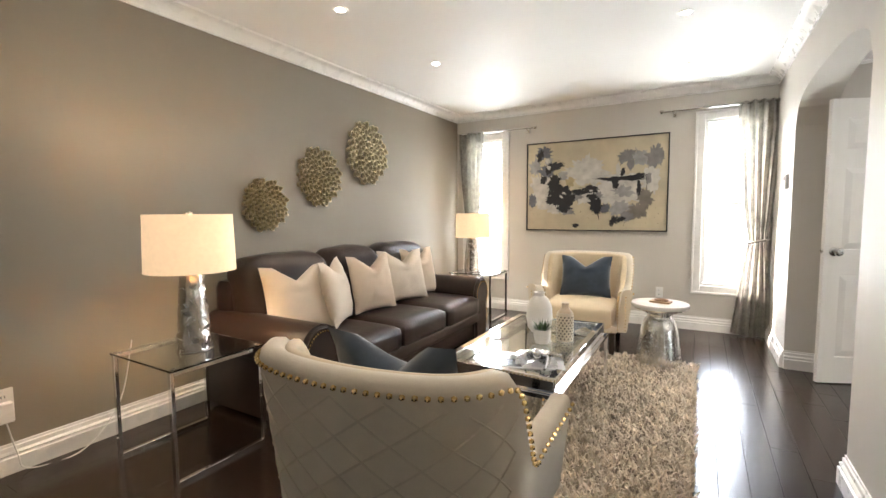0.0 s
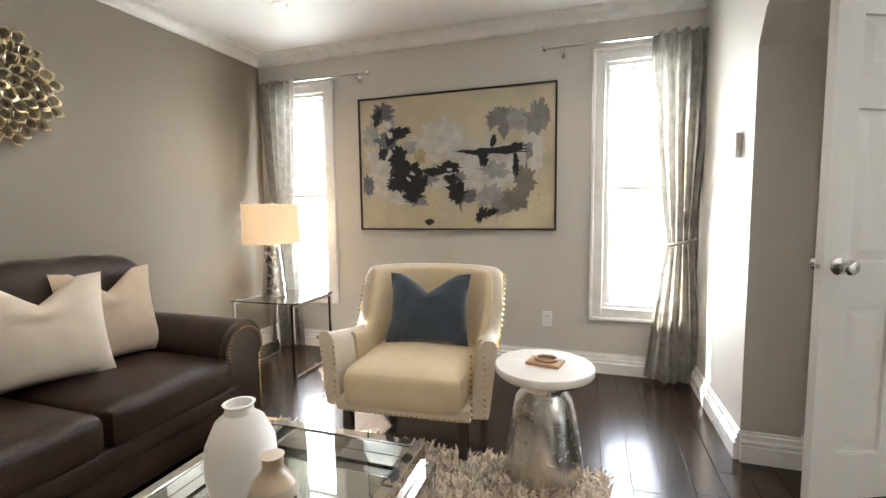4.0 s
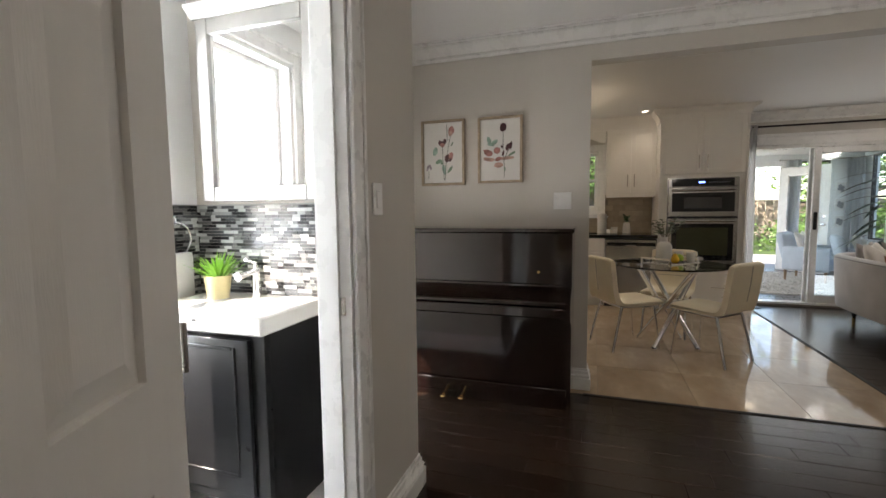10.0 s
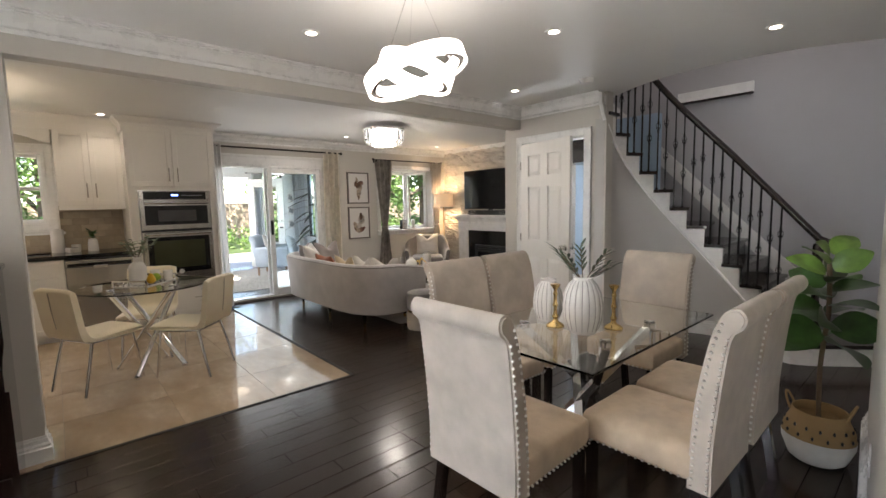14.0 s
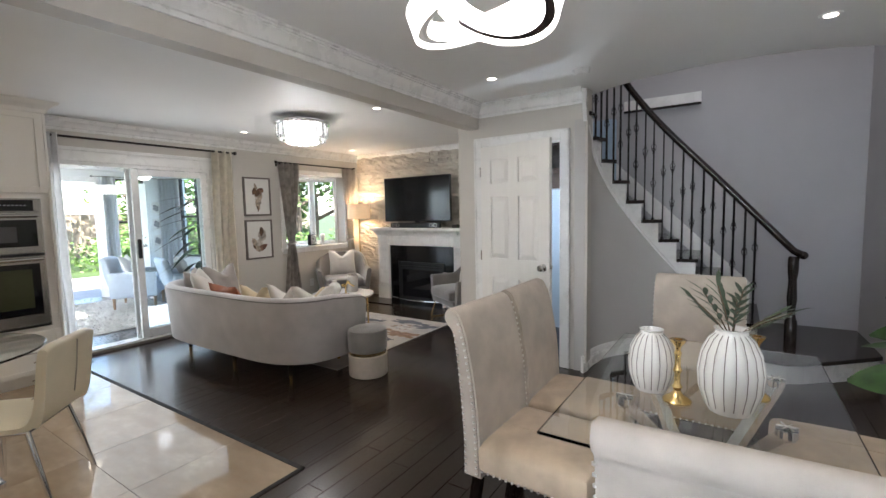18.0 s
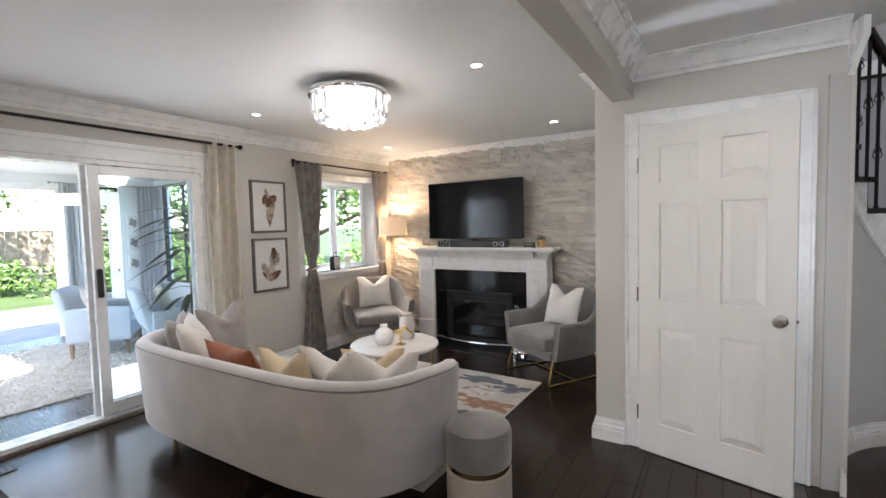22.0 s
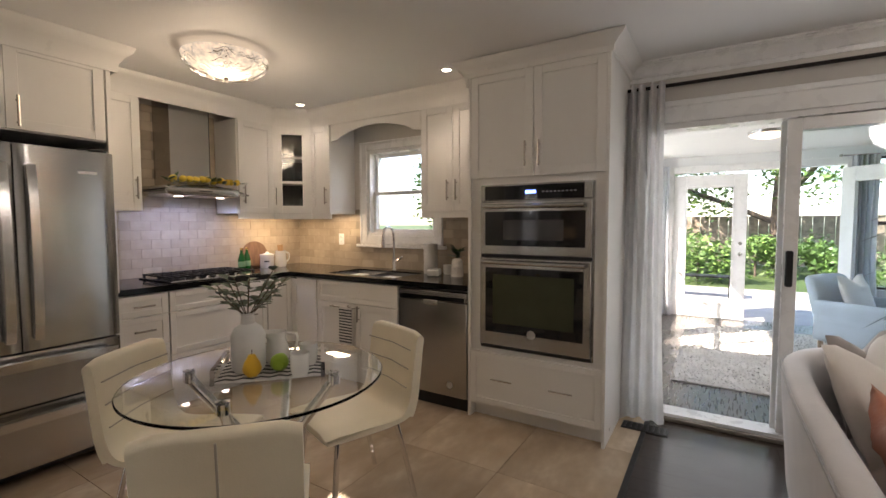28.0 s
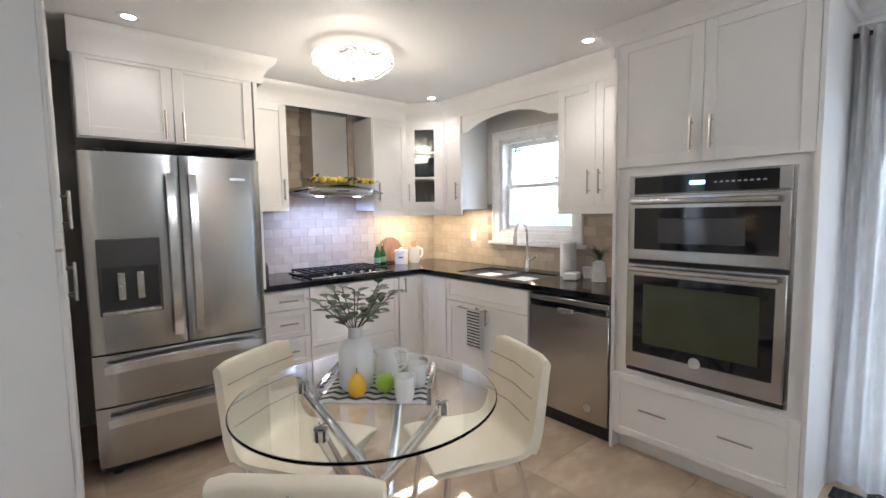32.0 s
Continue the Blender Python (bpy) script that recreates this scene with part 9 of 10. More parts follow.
def brass_bird():
    root = thing("brass_bird", 6.085, 0.87, 0.4505, 200, "polished brass long-beaked bird figure", "ornament")
    bm = lathe(bmesh.new(), [(0.045, 0), (0.045, 0.006), (0.01, 0.01)], 20)
    tube(bm, smooth_path([(0, 0, 0.008), (0, 0, 0.08), (0.01, 0, 0.12), (0.035, 0, 0.15), (0.05, 0, 0.135), (0.11, 0, 0.10)], 5), 0.010, 10)
    ball(bm, 0.035, 0, 0.148, 0.02, 12, 1.3, 0.8, 1)
    ball(bm, -0.02, 0, 0.11, 0.022, 12, 1.8, 0.8, 1)
    part("figure", bm, BRASS, root)


brass_bird()


def abstract_rug():
    root = thing("patterned_rug", 0, 0, 0, 0, "distressed cream, grey and rust patterned rug", "rug")
    m = surf("distressed rug weave", (0.62, 0.57, 0.51), 0.95, var=0.2, scale=3.5, fine=0.1, fine_scale=160, bump=0.4, bump_scale=300, col2=(0.30, 0.29, 0.30))
    part("weave", B(5.145, 7.17, 0.02, 1.92, 0.002, 0.012, 0.003, 1), m, root)
    rnd = random.Random(21)
    for nm, c in (("slate rug stain", (0.16, 0.17, 0.20)), ("rust rug stain", (0.40, 0.25, 0.17)), ("pale rug stain", (0.68, 0.65, 0.61))):
        for k in range(16):
            bm = bmesh.new()
            cx, cy, rx, ry = rnd.uniform(5.25, 7.05), rnd.uniform(0.15, 1.8), rnd.uniform(0.06, 0.22), rnd.uniform(0.03, 0.1)
            pts = []
            for i in range(36):
                a = 2 * math.pi * i / 36
                q = 1 + 0.8 * noise.fractal(Vector((2 * math.cos(a) + k, 2 * math.sin(a), k * 2.3)), 1.0, 2.0, 4)
                pts.append((max(5.155, min(7.16, cx + rx * q * math.cos(a))), max(0.03, min(1.91, cy + ry * q * math.sin(a)))))
            lo = [bm.verts.new((x, y, 0.0125 + 0.00003 * k)) for x, y in pts]
            bm.faces.new(lo)
            part("faded_motif", bm, surf(nm, c, 0.95, var=0.35, scale=18, fine=0.1, fine_scale=150), root, smooth=0)


abstract_rug()


def curved_sofa():
    root = thing("curved_sofa", 0.07, -0.065, 0, 0, "curved silver grey velvet sofa with piping", "sofa")
    SOFV = surf("pale grey velvet", (0.50, 0.465, 0.45), 0.72, var=0.10, scale=4, sheen=0.6, bump=0.12, bump_scale=220)
    path = smooth_path([(5.14, 1.62), (5.04, 1.86), (5.03, 2.14), (5.16, 2.35), (5.45, 2.45), (6.0, 2.47), (6.6, 2.47), (7.0, 2.43), (7.2, 2.26), (7.24, 2.0), (7.14, 1.72)], 5)
    n = len(path)
    tops = [0.62 + 0.115 * min(1, min(i, n - 1 - i) / 9) ** 0.6 for i in range(n)]
    rev = path[::-1]
    bm = shell(bmesh.new(), [(p[0], p[1]) for p in rev][::-1], 0.17, tops, 0.11, 0.07)
    part("back_shell", bm, SOFV, root, smooth=60)
    pts = []
    for i in range(n):
        p, q = path[max(i - 1, 0)], path[min(i + 1, n - 1)]
        d = (q - p).normalized()
        nn = Vector((-d.y, d.x))
        o = 0.046 + 0.07 * (tops[i] - 0.17)
        pts.append((path[i].x + nn.x * o, path[i].y + nn.y * o, tops[i] - 0.03))
    part("piping", tube(bmesh.new(), pts, 0.006, 6), VELG, root, "darker piping along the top edge")
    out = [(5.16, 1.62), (5.12, 2.0), (5.2, 2.27), (5.5, 2.38), (6.6, 2.39), (6.98, 2.33), (7.13, 2.1), (7.06, 1.70), (6.6, 1.52), (6.1, 1.47), (5.6, 1.52)]
    bm = prism(bmesh.new(), [(p.x, p.y) for p in smooth_path(out + [out[0]], 4)[:-1]], 0.17, 0.30)
    part("seat_base", bm, SOFV, root, smooth=50)
    bm = prism(bmesh.new(), [(6.1 + (p.x - 6.1) * 0.98, 1.95 + (p.y - 1.95) * 0.97) for p in smooth_path(out + [out[0]], 4)[:-1]], 0.30, 0.43)
    es = [e for e in bm.edges if abs(e.verts[0].co.z - e.verts[1].co.z) < 1e-4]
    bmesh.ops.bevel(bm, geom=es, offset=0.03, segments=3, affect="EDGES")
    part("seat_cushion", bm, SOFV, root, smooth=50)
    for x, y in ((5.24, 2.36), (6.9, 2.36), (6.84, 1.75), (5.30, 1.75), (6.05, 2.38)):
        leg = part("leg", lathe(bmesh.new(), [(0.017, 0.05), (0.030, 0.18)], 12, x, y), ESPR, root)
        part("ferrule", lathe(bmesh.new(), [(0.015, 0.0), (0.0175, 0.052)], 12, x, y), BRASS, leg)


curved_sofa()
G3 = "pillows on the curved sofa"
GREYP = surf("taupe velvet cushion", (0.34, 0.30, 0.28), 0.75, var=0.1, sheen=0.4, bump=0.2, bump_scale=200)
pillow(7.11, 1.775, 0.435, -78, 0.44, 0.44, 0.15, GREYP, "taupe velvet throw pillow at the sofa's end", 0.10, 14, G3, 27)
pillow(7.04, 2.105, 0.435, -42, 0.44, 0.44, 0.15, GREYP, "taupe velvet throw pillow on the curved sofa", 0.10, 14, G3, 21)
pillow(6.79, 2.095, 0.435, -36, 0.50, 0.47, 0.17, IVORY, "large ivory throw pillow on the curved sofa", 0.12, 22, G3, 22)
pillow(6.35, 2.135, 0.435, -4, 0.56, 0.35, 0.14, RUST, "pleated rust velvet lumbar pillow", 0.03, 22, G3, 23)
pillow(5.91, 2.135, 0.435, 4, 0.40, 0.35, 0.13, BUTTER, "cream throw pillow on the curved sofa", 0.11, 14, G3, 24)
pillow(5.67, 1.995, 0.435, 6, 0.42, 0.36, 0.14, IVORY, "ivory throw pillow on the curved sofa", 0.12, 16, G3, 25)
pillow(5.56, 1.795, 0.435, 30, 0.38, 0.33, 0.12, BUTTER, "cream throw pillow leaning at the sofa's end", 0.12, 18, G3, 28)
pillow(5.37, 1.935, 0.435, 30, 0.40, 0.36, 0.13, IVORY, "ivory throw pillow at the sofa's end", 0.12, 14, G3, 26)


def ottoman():
    root = thing("ottoman", 4.852, 1.817, 0, 0, "round grey velvet ottoman with a gold band", "ottoman")
    part("lower_drum", lathe(bmesh.new(), [(0.0, 0.004), (0.165, 0.004), (0.172, 0.015), (0.172, 0.19), (0.16, 0.20)], 40), VELS, root)
    part("gold_band", lathe(bmesh.new(), [(0.163, 0.195), (0.163, 0.225)], 40), BRASS, root)
    part("upper_cushion", lathe(bmesh.new(), [(0.16, 0.22), (0.172, 0.235), (0.175, 0.38), (0.165, 0.41), (0.13, 0.425), (0, 0.43)], 40), VELG, root)


ottoman()


def feather_art(shapes):
    """Overlapping brown washes (tone, u, v, length, width, turn), in shares of the sheet."""
    def art(root, w, h, y, fw):
        for k, (n, u, v, l, b, turn) in enumerate(shapes):
            c = {"umber": (0.17, 0.09, 0.05), "sand": (0.50, 0.40, 0.31), "pale": (0.60, 0.53, 0.46), "cocoa": (0.20, 0.085, 0.06), "rust": (0.38, 0.21, 0.14)}[n]
            bm = blob(bmesh.new(), (u - 0.5) * w, fw + v * h, l * w, b * w, y - 0.0005 - 0.00012 * k, 0.2, 2.3 * k + 5 * u, 40, radians(turn), 0.0002)
            part("painted_feather", bm, surf("wash " + n, c, 0.75, var=0.32, scale=24), root, smooth=0)
    return art


PLUME = feather_art((("pale", 0.54, 0.45, 0.24, 0.13, 95), ("sand", 0.50, 0.28, 0.20, 0.09, 100), ("sand", 0.60, 0.52, 0.18, 0.11, 80), ("umber", 0.38, 0.66, 0.15, 0.08, 65), ("rust", 0.62, 0.66, 0.16, 0.11, 25), ("umber", 0.50, 0.60, 0.15, 0.09, 60), ("sand", 0.44, 0.78, 0.12, 0.05, 110), ("cocoa", 0.64, 0.72, 0.10, 0.035, 10), ("umber", 0.50, 0.16, 0.11, 0.025, 95)))
LEAFY = feather_art((("pale", 0.62, 0.62, 0.24, 0.17, 85), ("sand", 0.30, 0.42, 0.18, 0.09, 115), ("pale", 0.48, 0.38, 0.20, 0.13, 70), ("rust", 0.58, 0.26, 0.24, 0.11, 25), ("sand", 0.40, 0.25, 0.19, 0.09, 140), ("umber", 0.60, 0.72, 0.17, 0.085, 88), ("cocoa", 0.70, 0.28, 0.13, 0.06, 55), ("umber", 0.28, 0.30, 0.10, 0.04, 125), ("pale", 0.52, 0.40, 0.12, 0.06, 85)))
FRG = surf("grey brown frame", (0.16, 0.135, 0.12), 0.4, var=0.1)
framed("feather_print", XK - 0.001, 0.868, 1.425, -90, 0.42, 0.535, 0.022, 0.03, FRG, PLUME, "brown feather print in a dark frame", "feather prints", mat_mat=PAPER)
framed("feather_print", XK - 0.001, 0.870, 0.818, -90, 0.42, 0.55, 0.022, 0.03, FRG, LEAFY, "brown leaf print in a dark frame", "feather prints", mat_mat=PAPER)

BRONZE = surf("dark bronze", (0.045, 0.038, 0.034), 0.35, metal=0.8)
rod(7.685, 3.365, 2.25, -90, 2.13, BRONZE, "long dark bronze curtain rod", 0.012, "knob", (0.03, 0.97))
rod(7.685, 0.57, 2.19, -90, 1.52, BRONZE, "dark bronze curtain rod at the bay window", 0.011, "knob", (0.03, 0.97))
curtain(7.66, 3.18, 0.01, -90, 0.24, 2.26, SHEER, "white curtain panel pooling on the floor", 4, None, 5, 0.35, group="sliding door curtains")
curtain(7.685, 1.40, 0.02, -90, 0.28, 2.24, CURTW, "ivory curtain panel beside the sliding door", 3, None, 6, 0.1, group="sliding door curtains")
curtain(7.685, 0.38, 0.02, -90, 0.34, 2.17, CURTG, "taupe grey curtain tied in at the middle", 4, (0.99, 0.32), 7, group="bay window curtains")
curtain(7.685, -0.84, 0.02, -90, 0.26, 2.17, surf("pale silver curtain", (0.55, 0.50, 0.45), 0.6, var=0.1, scale=9), "pale curtain tied in beside the lamp", 4, (0.98, 0.4), 8, group="bay window curtains")
vnt = thing("floor_vent", 7.55, 3.12, 0.0005, 0, "dark metal floor register", "floor vent")
part("grille", B(-0.06, 0.06, -0.14, 0.14, 0, 0.006, 0.002, 1), IRON, vnt)
for k in range(8):
    part("slat", B(-0.05, 0.05, -0.125 + 0.034 * k, -0.112 + 0.034 * k, 0.006, 0.009), BLACK, vnt)
bs = thing("woven_wall_basket", XW + 0.003, -0.55, 1.55, 90, "woven natural wall basket", "wall basket", "woven wall baskets")
part("weave", lathe(bmesh.new(), [(0, -0.0), (0.10, 0.0), (0.15, 0.02), (0.19, 0.045), (0.19, 0.055), (0.145, 0.03), (0, 0.012)], 32), surf("woven seagrass", (0.42, 0.33, 0.22), 0.85, bump=0.9, bump_scale=90), bs, m=pose(0, 0, 0, 90))
copy_thing(bs, pose(XW + 0.003, -0.42, 1.19, 0, 0, 90))


def sliding_door():
    root = thing("door_3", XK, 2.37, 0.02, -90, "white sliding glass door, half open", "door", "", "structure")
    w, h = 1.70, 2.0
    bm = bmesh.new()
    c = 0.085
    for a in ((-w / 2 - c, -w / 2, -0.018, h + 0.13), (w / 2, w / 2 + c, -0.018, h + 0.13), (-w / 2, w / 2, h, h + 0.13)):
        box(bm, a[0], a[1], -0.02, -0.001, a[2], a[3], 0.004, 1)
    box(bm, -w / 2 - c - 0.01, w / 2 + c + 0.01, -0.032, -0.001, h + 0.105, h + 0.145, 0.006, 2)
    part("casing", bm, TRIM, root)
    bm = bmesh.new()
    for a in ((-w / 2, -w / 2 + 0.035, 0, h), (w / 2 - 0.035, w / 2, 0, h), (-w / 2 + 0.035, w / 2 - 0.035, h - 0.035, h), (-w / 2 + 0.035, w / 2 - 0.035, 0.0, 0.025)):
        box(bm, a[0], a[1], 0.0, 0.16, a[2], a[3])
    part("door_frame", bm, TRIM, root)
    for nm, a, b, y in (("sliding_panel", -0.035, w / 2 - 0.035, 0.035), ("fixed_panel", -0.06, w / 2 - 0.036, 0.10)):
        s = 0.072
        bm = bmesh.new()
        for q in ((a, a + s, 0.03, h - 0.04), (b - s, b, 0.03, h - 0.04), (a + s, b - s, h - 0.04 - s, h - 0.04), (a + s, b - s, 0.03, 0.03 + s + 0.02)):
            box(bm, q[0], q[1], y - 0.02, y + 0.02, q[2], q[3], 0.004, 1)
        p = part(nm, bm, TRIM, root)
        g = part("pane", B(a + s, b - s, y - 0.004, y + 0.004, 0.12, h - 0.11), SLIDE if nm == "sliding_panel" else PANE, p)
        g.visible_shadow = False
        if nm == "sliding_panel":
            part("handle", B(a + 0.012, a + 0.05, y - 0.05, y - 0.02, 0.95, 1.17, 0.008, 2), BLACK, p, "black pull handle")
    part("sill", B(-w / 2, w / 2, -0.03, 0.17, -0.02, 0.004, 0.003, 1), surf("worn wood sill", (0.22, 0.19, 0.16), 0.5, var=0.1), root)


sliding_door()


def bay_window():
    root = thing("window_5", XK, -0.19, 0.93, -90, "white bay window with a deep display sill", "window", "", "structure")
    w, h = 1.22, 1.11
    c = 0.07
    bm = bmesh.new()
    for a in ((-w / 2 - c, -w / 2, -0.03, h + c), (w / 2, w / 2 + c, -0.03, h + c), (-w / 2, w / 2, h, h + c)):
        box(bm, a[0], a[1], -0.02, -0.001, a[2], a[3], 0.004, 1)
    part("casing", bm, TRIM, root)
    part("sill", B(-w / 2 - c - 0.01, w / 2 + c + 0.01, -0.055, 0.55, -0.03, 0.0, 0.005, 2), TRIM, root)
    part("apron", B(-w / 2 - c, w / 2 + c, -0.02, -0.001, -0.085, -0.03, 0.004, 1), TRIM, root)
    part("head", B(-w / 2, w / 2, 0.18, 0.55, h - 0.02, h + 0.03), TRIM, root)
    pts = [(-w / 2, 0.18), (-w / 2 + 0.26, 0.52), (w / 2 - 0.26, 0.52), (w / 2, 0.18)]
    for (x0, y0), (x1, y1) in zip(pts, pts[1:]):
        d = Vector((x1 - x0, y1 - y0, 0))
        L_ = d.length
        a = math.degrees(math.atan2(d.y, d.x))
        bm = bmesh.new()
        for q in ((0, 0.05, 0, h), (L_ - 0.05, L_, 0, h), (0.05, L_ - 0.05, 0, 0.05), (0.05, L_ - 0.05, h - 0.06, h)):
            box(bm, q[0], q[1], -0.025, 0.025, q[2], q[3], 0.004, 1)
        m = pose(x0, y0, 0, 0, 0, a)
        f = part("sash", bm, TRIM, root, m=m)
        g = part("pane", B(0.05, L_ - 0.05, -0.003, 0.003, 0.05, h - 0.06), PANE, f)
        g.visible_shadow = False


bay_window()
ck = thing("desk_clock", 7.93, -0.20, 0.9305, -72, "square black framed clock on the window sill", "clock")
part("case", B(-0.085, 0.085, -0.03, 0.03, 0.0, 0.17, 0.004, 1), BLACK, ck)
part("dial", B(-0.072, 0.072, -0.0315, -0.0295, 0.013, 0.157), surf("clock dial", (0.72, 0.70, 0.66), 0.5), ck)
part("ring_handle", tube(bmesh.new(), [(-0.035, 0, 0.17), (-0.035, 0, 0.215), (0.035, 0, 0.215), (0.035, 0, 0.17)], 0.004, 6), BLACK, ck)
for k in range(12):
    a = radians(30 * k)
    part("hour_mark", B(-0.004, 0.004, -0.0325, -0.0312, 0.042, 0.064), BLACK, ck, m=pose(0, 0, 0.085, 0, 30 * k, 0))
for l, a, w_ in ((0.05, 295, 0.003), (0.035, 330, 0.004)):
    part("clock_arm", B(-w_, w_, -0.0335, -0.0325, -0.008, l), BLACK, ck, m=pose(0, 0, 0.085, 0, a, 0))
solid("bust_ornament", lathe(bmesh.new(), [(0, 0), (0.045, 0), (0.04, 0.02), (0.025, 0.05), (0.03, 0.08), (0.045, 0.11), (0.042, 0.15), (0.02, 0.175), (0, 0.18)], 20), CERAMM, "small white plaster ornament on the sill", "ornament", m=pose(7.96, -0.45, 0.9305))
plate("outlet", XK, -0.03, 0.35, -90, 0.072, 0.115, "white wall outlet under the bay window", "outlet")

# ---- sunroom beyond the sliding door ----
SX0, SX1, SY0, SY1, SH = 7.96, 11.75, 0.10, 3.78, 2.30
setting("wall_sunroom_far", wall_bm("x", SX1, SX1 + 0.14, SY0 - 0.12, SY1 + 0.12, 0, SH, [(0.62, 1.22, 0.55, 2.16), (1.40, 3.30, 0, 2.08), (3.42, 3.74, 0.55, 2.16)]),
        WHITE_WALL, "white sunroom wall with french doors", "wall")
setting("wall_sunroom_window_side", wall_bm("y", SY1, SY1 + 0.12, SX0, SX1, 0, SH, [(8.4, 9.75, 0.65, 2.15), (10.0, 11.4, 0.65, 2.15)]), WHITE_WALL, "white sunroom wall with wide windows", "wall")
setting("wall_sunroom_plant_side", wall_bm("y", SY0 - 0.12, SY0, 8.75, SX1, 0, SH, [(9.0, 10.1, 0.65, 2.22), (10.35, 11.5, 0.65, 2.22)]), WHITE_WALL, "white sunroom wall behind the plant", "wall")
setting("wall_sunroom_return", wall_bm("y", 0.46, 0.58, SX0, 8.75, 0, SH), WHITE_WALL, "short white sunroom wall", "wall")
setting("wall_sunroom_jog", wall_bm("x", 8.75, 8.83, SY0, 0.46, 0, SH), WHITE_WALL, "short white sunroom return", "wall")
setting("ceiling_sunroom", B(SX0, SX1 + 0.14, SY0 - 0.12, SY1 + 0.12, SH, SH + 0.1), CEIL, "white sunroom ceiling", "ceiling")
run("baseboard_sunroom", BASE, [(SX1, 3.40), (SX1, SY1), (SX0, SY1)], 0, "white sunroom baseboard")
setting("floor_sunroom", B(SX0, SX1 + 0.14, SY0 - 0.12, SY1 + 0.12, -0.06, 0.0), surf("grey brown laminate", (0.10, 0.085, 0.075), 0.28, var=0.2, scale=3, fine=0.1, fine_scale=30, stretch=(1, 9, 1)), "dark grey brown laminate sunroom floor", "floor")
WBLACK = surf("dark window frame", (0.05, 0.045, 0.042), 0.4)


def dark_window(name, x, y, z, rz, w, h, label, cols=1):
    """A dark framed double hung window, front to -y."""
    root = thing(name, x, y, z, rz, label, "window", "", "structure")
    bm = bmesh.new()
    for a in ((-w / 2, -w / 2 + 0.03, 0, h), (w / 2 - 0.03, w / 2, 0, h), (-w / 2 + 0.03, w / 2 - 0.03, 0, 0.03), (-w / 2 + 0.03, w / 2 - 0.03, h - 0.03, h)):
        box(bm, a[0], a[1], 0.01, 0.07, a[2], a[3], 0.003, 1)
    part("window_frame", bm, WBLACK, root)
    part("meeting_rail", B(-w / 2 + 0.03, w / 2 - 0.03, 0.02, 0.06, h * 0.5 - 0.02, h * 0.5 + 0.02, 0.003, 1), WBLACK, root)
    for k in range(1, cols):
        part("mullion", B(-w / 2 + w * k / cols - 0.015, -w / 2 + w * k / cols + 0.015, 0.022, 0.058, 0.03, h - 0.03), WBLACK, root)
    for a, b in ((0.03, h * 0.5 - 0.02), (h * 0.5 + 0.02, h - 0.03)):
        g = part("pane", B(-w / 2 + 0.03, w / 2 - 0.03, 0.038, 0.042, a, b), PANE, root)
        g.visible_shadow = False
    part("sill", B(-w / 2 - 0.03, w / 2 + 0.03, -0.04, 0.01, -0.025, 0.0, 0.004, 1), TRIM, root)


dark_window("window_6", SX1, 0.92, 0.55, -90, 0.60, 1.61, "dark framed window beside the open french door")
dark_window("window_7", SX1, 3.58, 0.55, -90, 0.32, 1.61, "narrow dark framed window behind a sheer curtain")
dark_window("window_8", 9.075, SY1, 0.65, 0, 1.35, 1.5, "wide dark framed sunroom window", 2)
dark_window("window_9", 10.7, SY1, 0.65, 0, 1.4, 1.5, "wide dark framed sunroom window", 2)
dark_window("window_10", 9.55, SY0, 0.65, 180, 1.1, 1.57, "dark framed window behind the tall plant", 1)
dark_window("window_11", 10.925, SY0, 0.65, 180, 1.15, 1.57, "dark framed window between sheer curtains", 2)


def french_leaf(name, m, label, knob_x):
    root = new(name)
    root.matrix_basis = m
    tagged(root, label, "door", "", "structure")
    w, h, t = 0.90, 2.04, 0.042
    bm = bmesh.new()
    for a in ((0.003, 0.16, 0.01, h), (w - 0.16, w - 0.003, 0.01, h), (0.16, w - 0.16, 0.01, 0.22), (0.16, w - 0.16, h - 0.17, h)):
        box(bm, a[0], a[1], -t / 2, t / 2, a[2], a[3], 0.003, 1)
    part("leaf", bm, TRIM, root)
    bm = bmesh.new()
    for a in ((0.145, 0.172, 0.205, h - 0.155), (w - 0.172, w - 0.145, 0.205, h - 0.155), (0.172, w - 0.172, 0.205, 0.232), (0.172, w - 0.172, h - 0.182, h - 0.155)):
        box(bm, a[0], a[1], -t / 2 - 0.008, t / 2 + 0.008, a[2], a[3], 0.004, 1)
    part("glazing_bead", bm, TRIM, root)
    g = part("pane", B(0.16, w - 0.16, -0.004, 0.004, 0.22, h - 0.17), PANE, root)
    g.visible_shadow = False
    for s in (-1, 1):
        for z, r in ((0.93, 0.028), (1.08, 0.024)):
            b2 = lathe(bmesh.new(), [(r, 0), (r, 0.006), (0.012, 0.012), (0.012, 0.04), (r * 0.9, 0.046), (r * 0.9, 0.062), (0, 0.066)] if z < 1 else [(r, 0), (r, 0.012), (0, 0.015)], 16)
            bmesh.ops.rotate(b2, cent=(0, 0, 0), matrix=Matrix.Rotation(radians(90 if s < 0 else -90), 3, "X"), verts=b2.verts[:])
            bmesh.ops.translate(b2, vec=(knob_x, s * t / 2, z), verts=b2.verts[:])
            part("door_knob" if z < 1 else "deadbolt", b2, NICKEL, root)


french_leaf("door_4", pose(SX1 + 0.05, 3.30, 0, 0, 0, -90), "white glazed french door, closed", 0.90 - 0.07)
french_leaf("door_5", pose(SX1 + 0.01, 1.43, 0, 0, 0, 180 + 38), "white glazed french door, swung into the room", 0.90 - 0.07)
bm = bmesh.new()
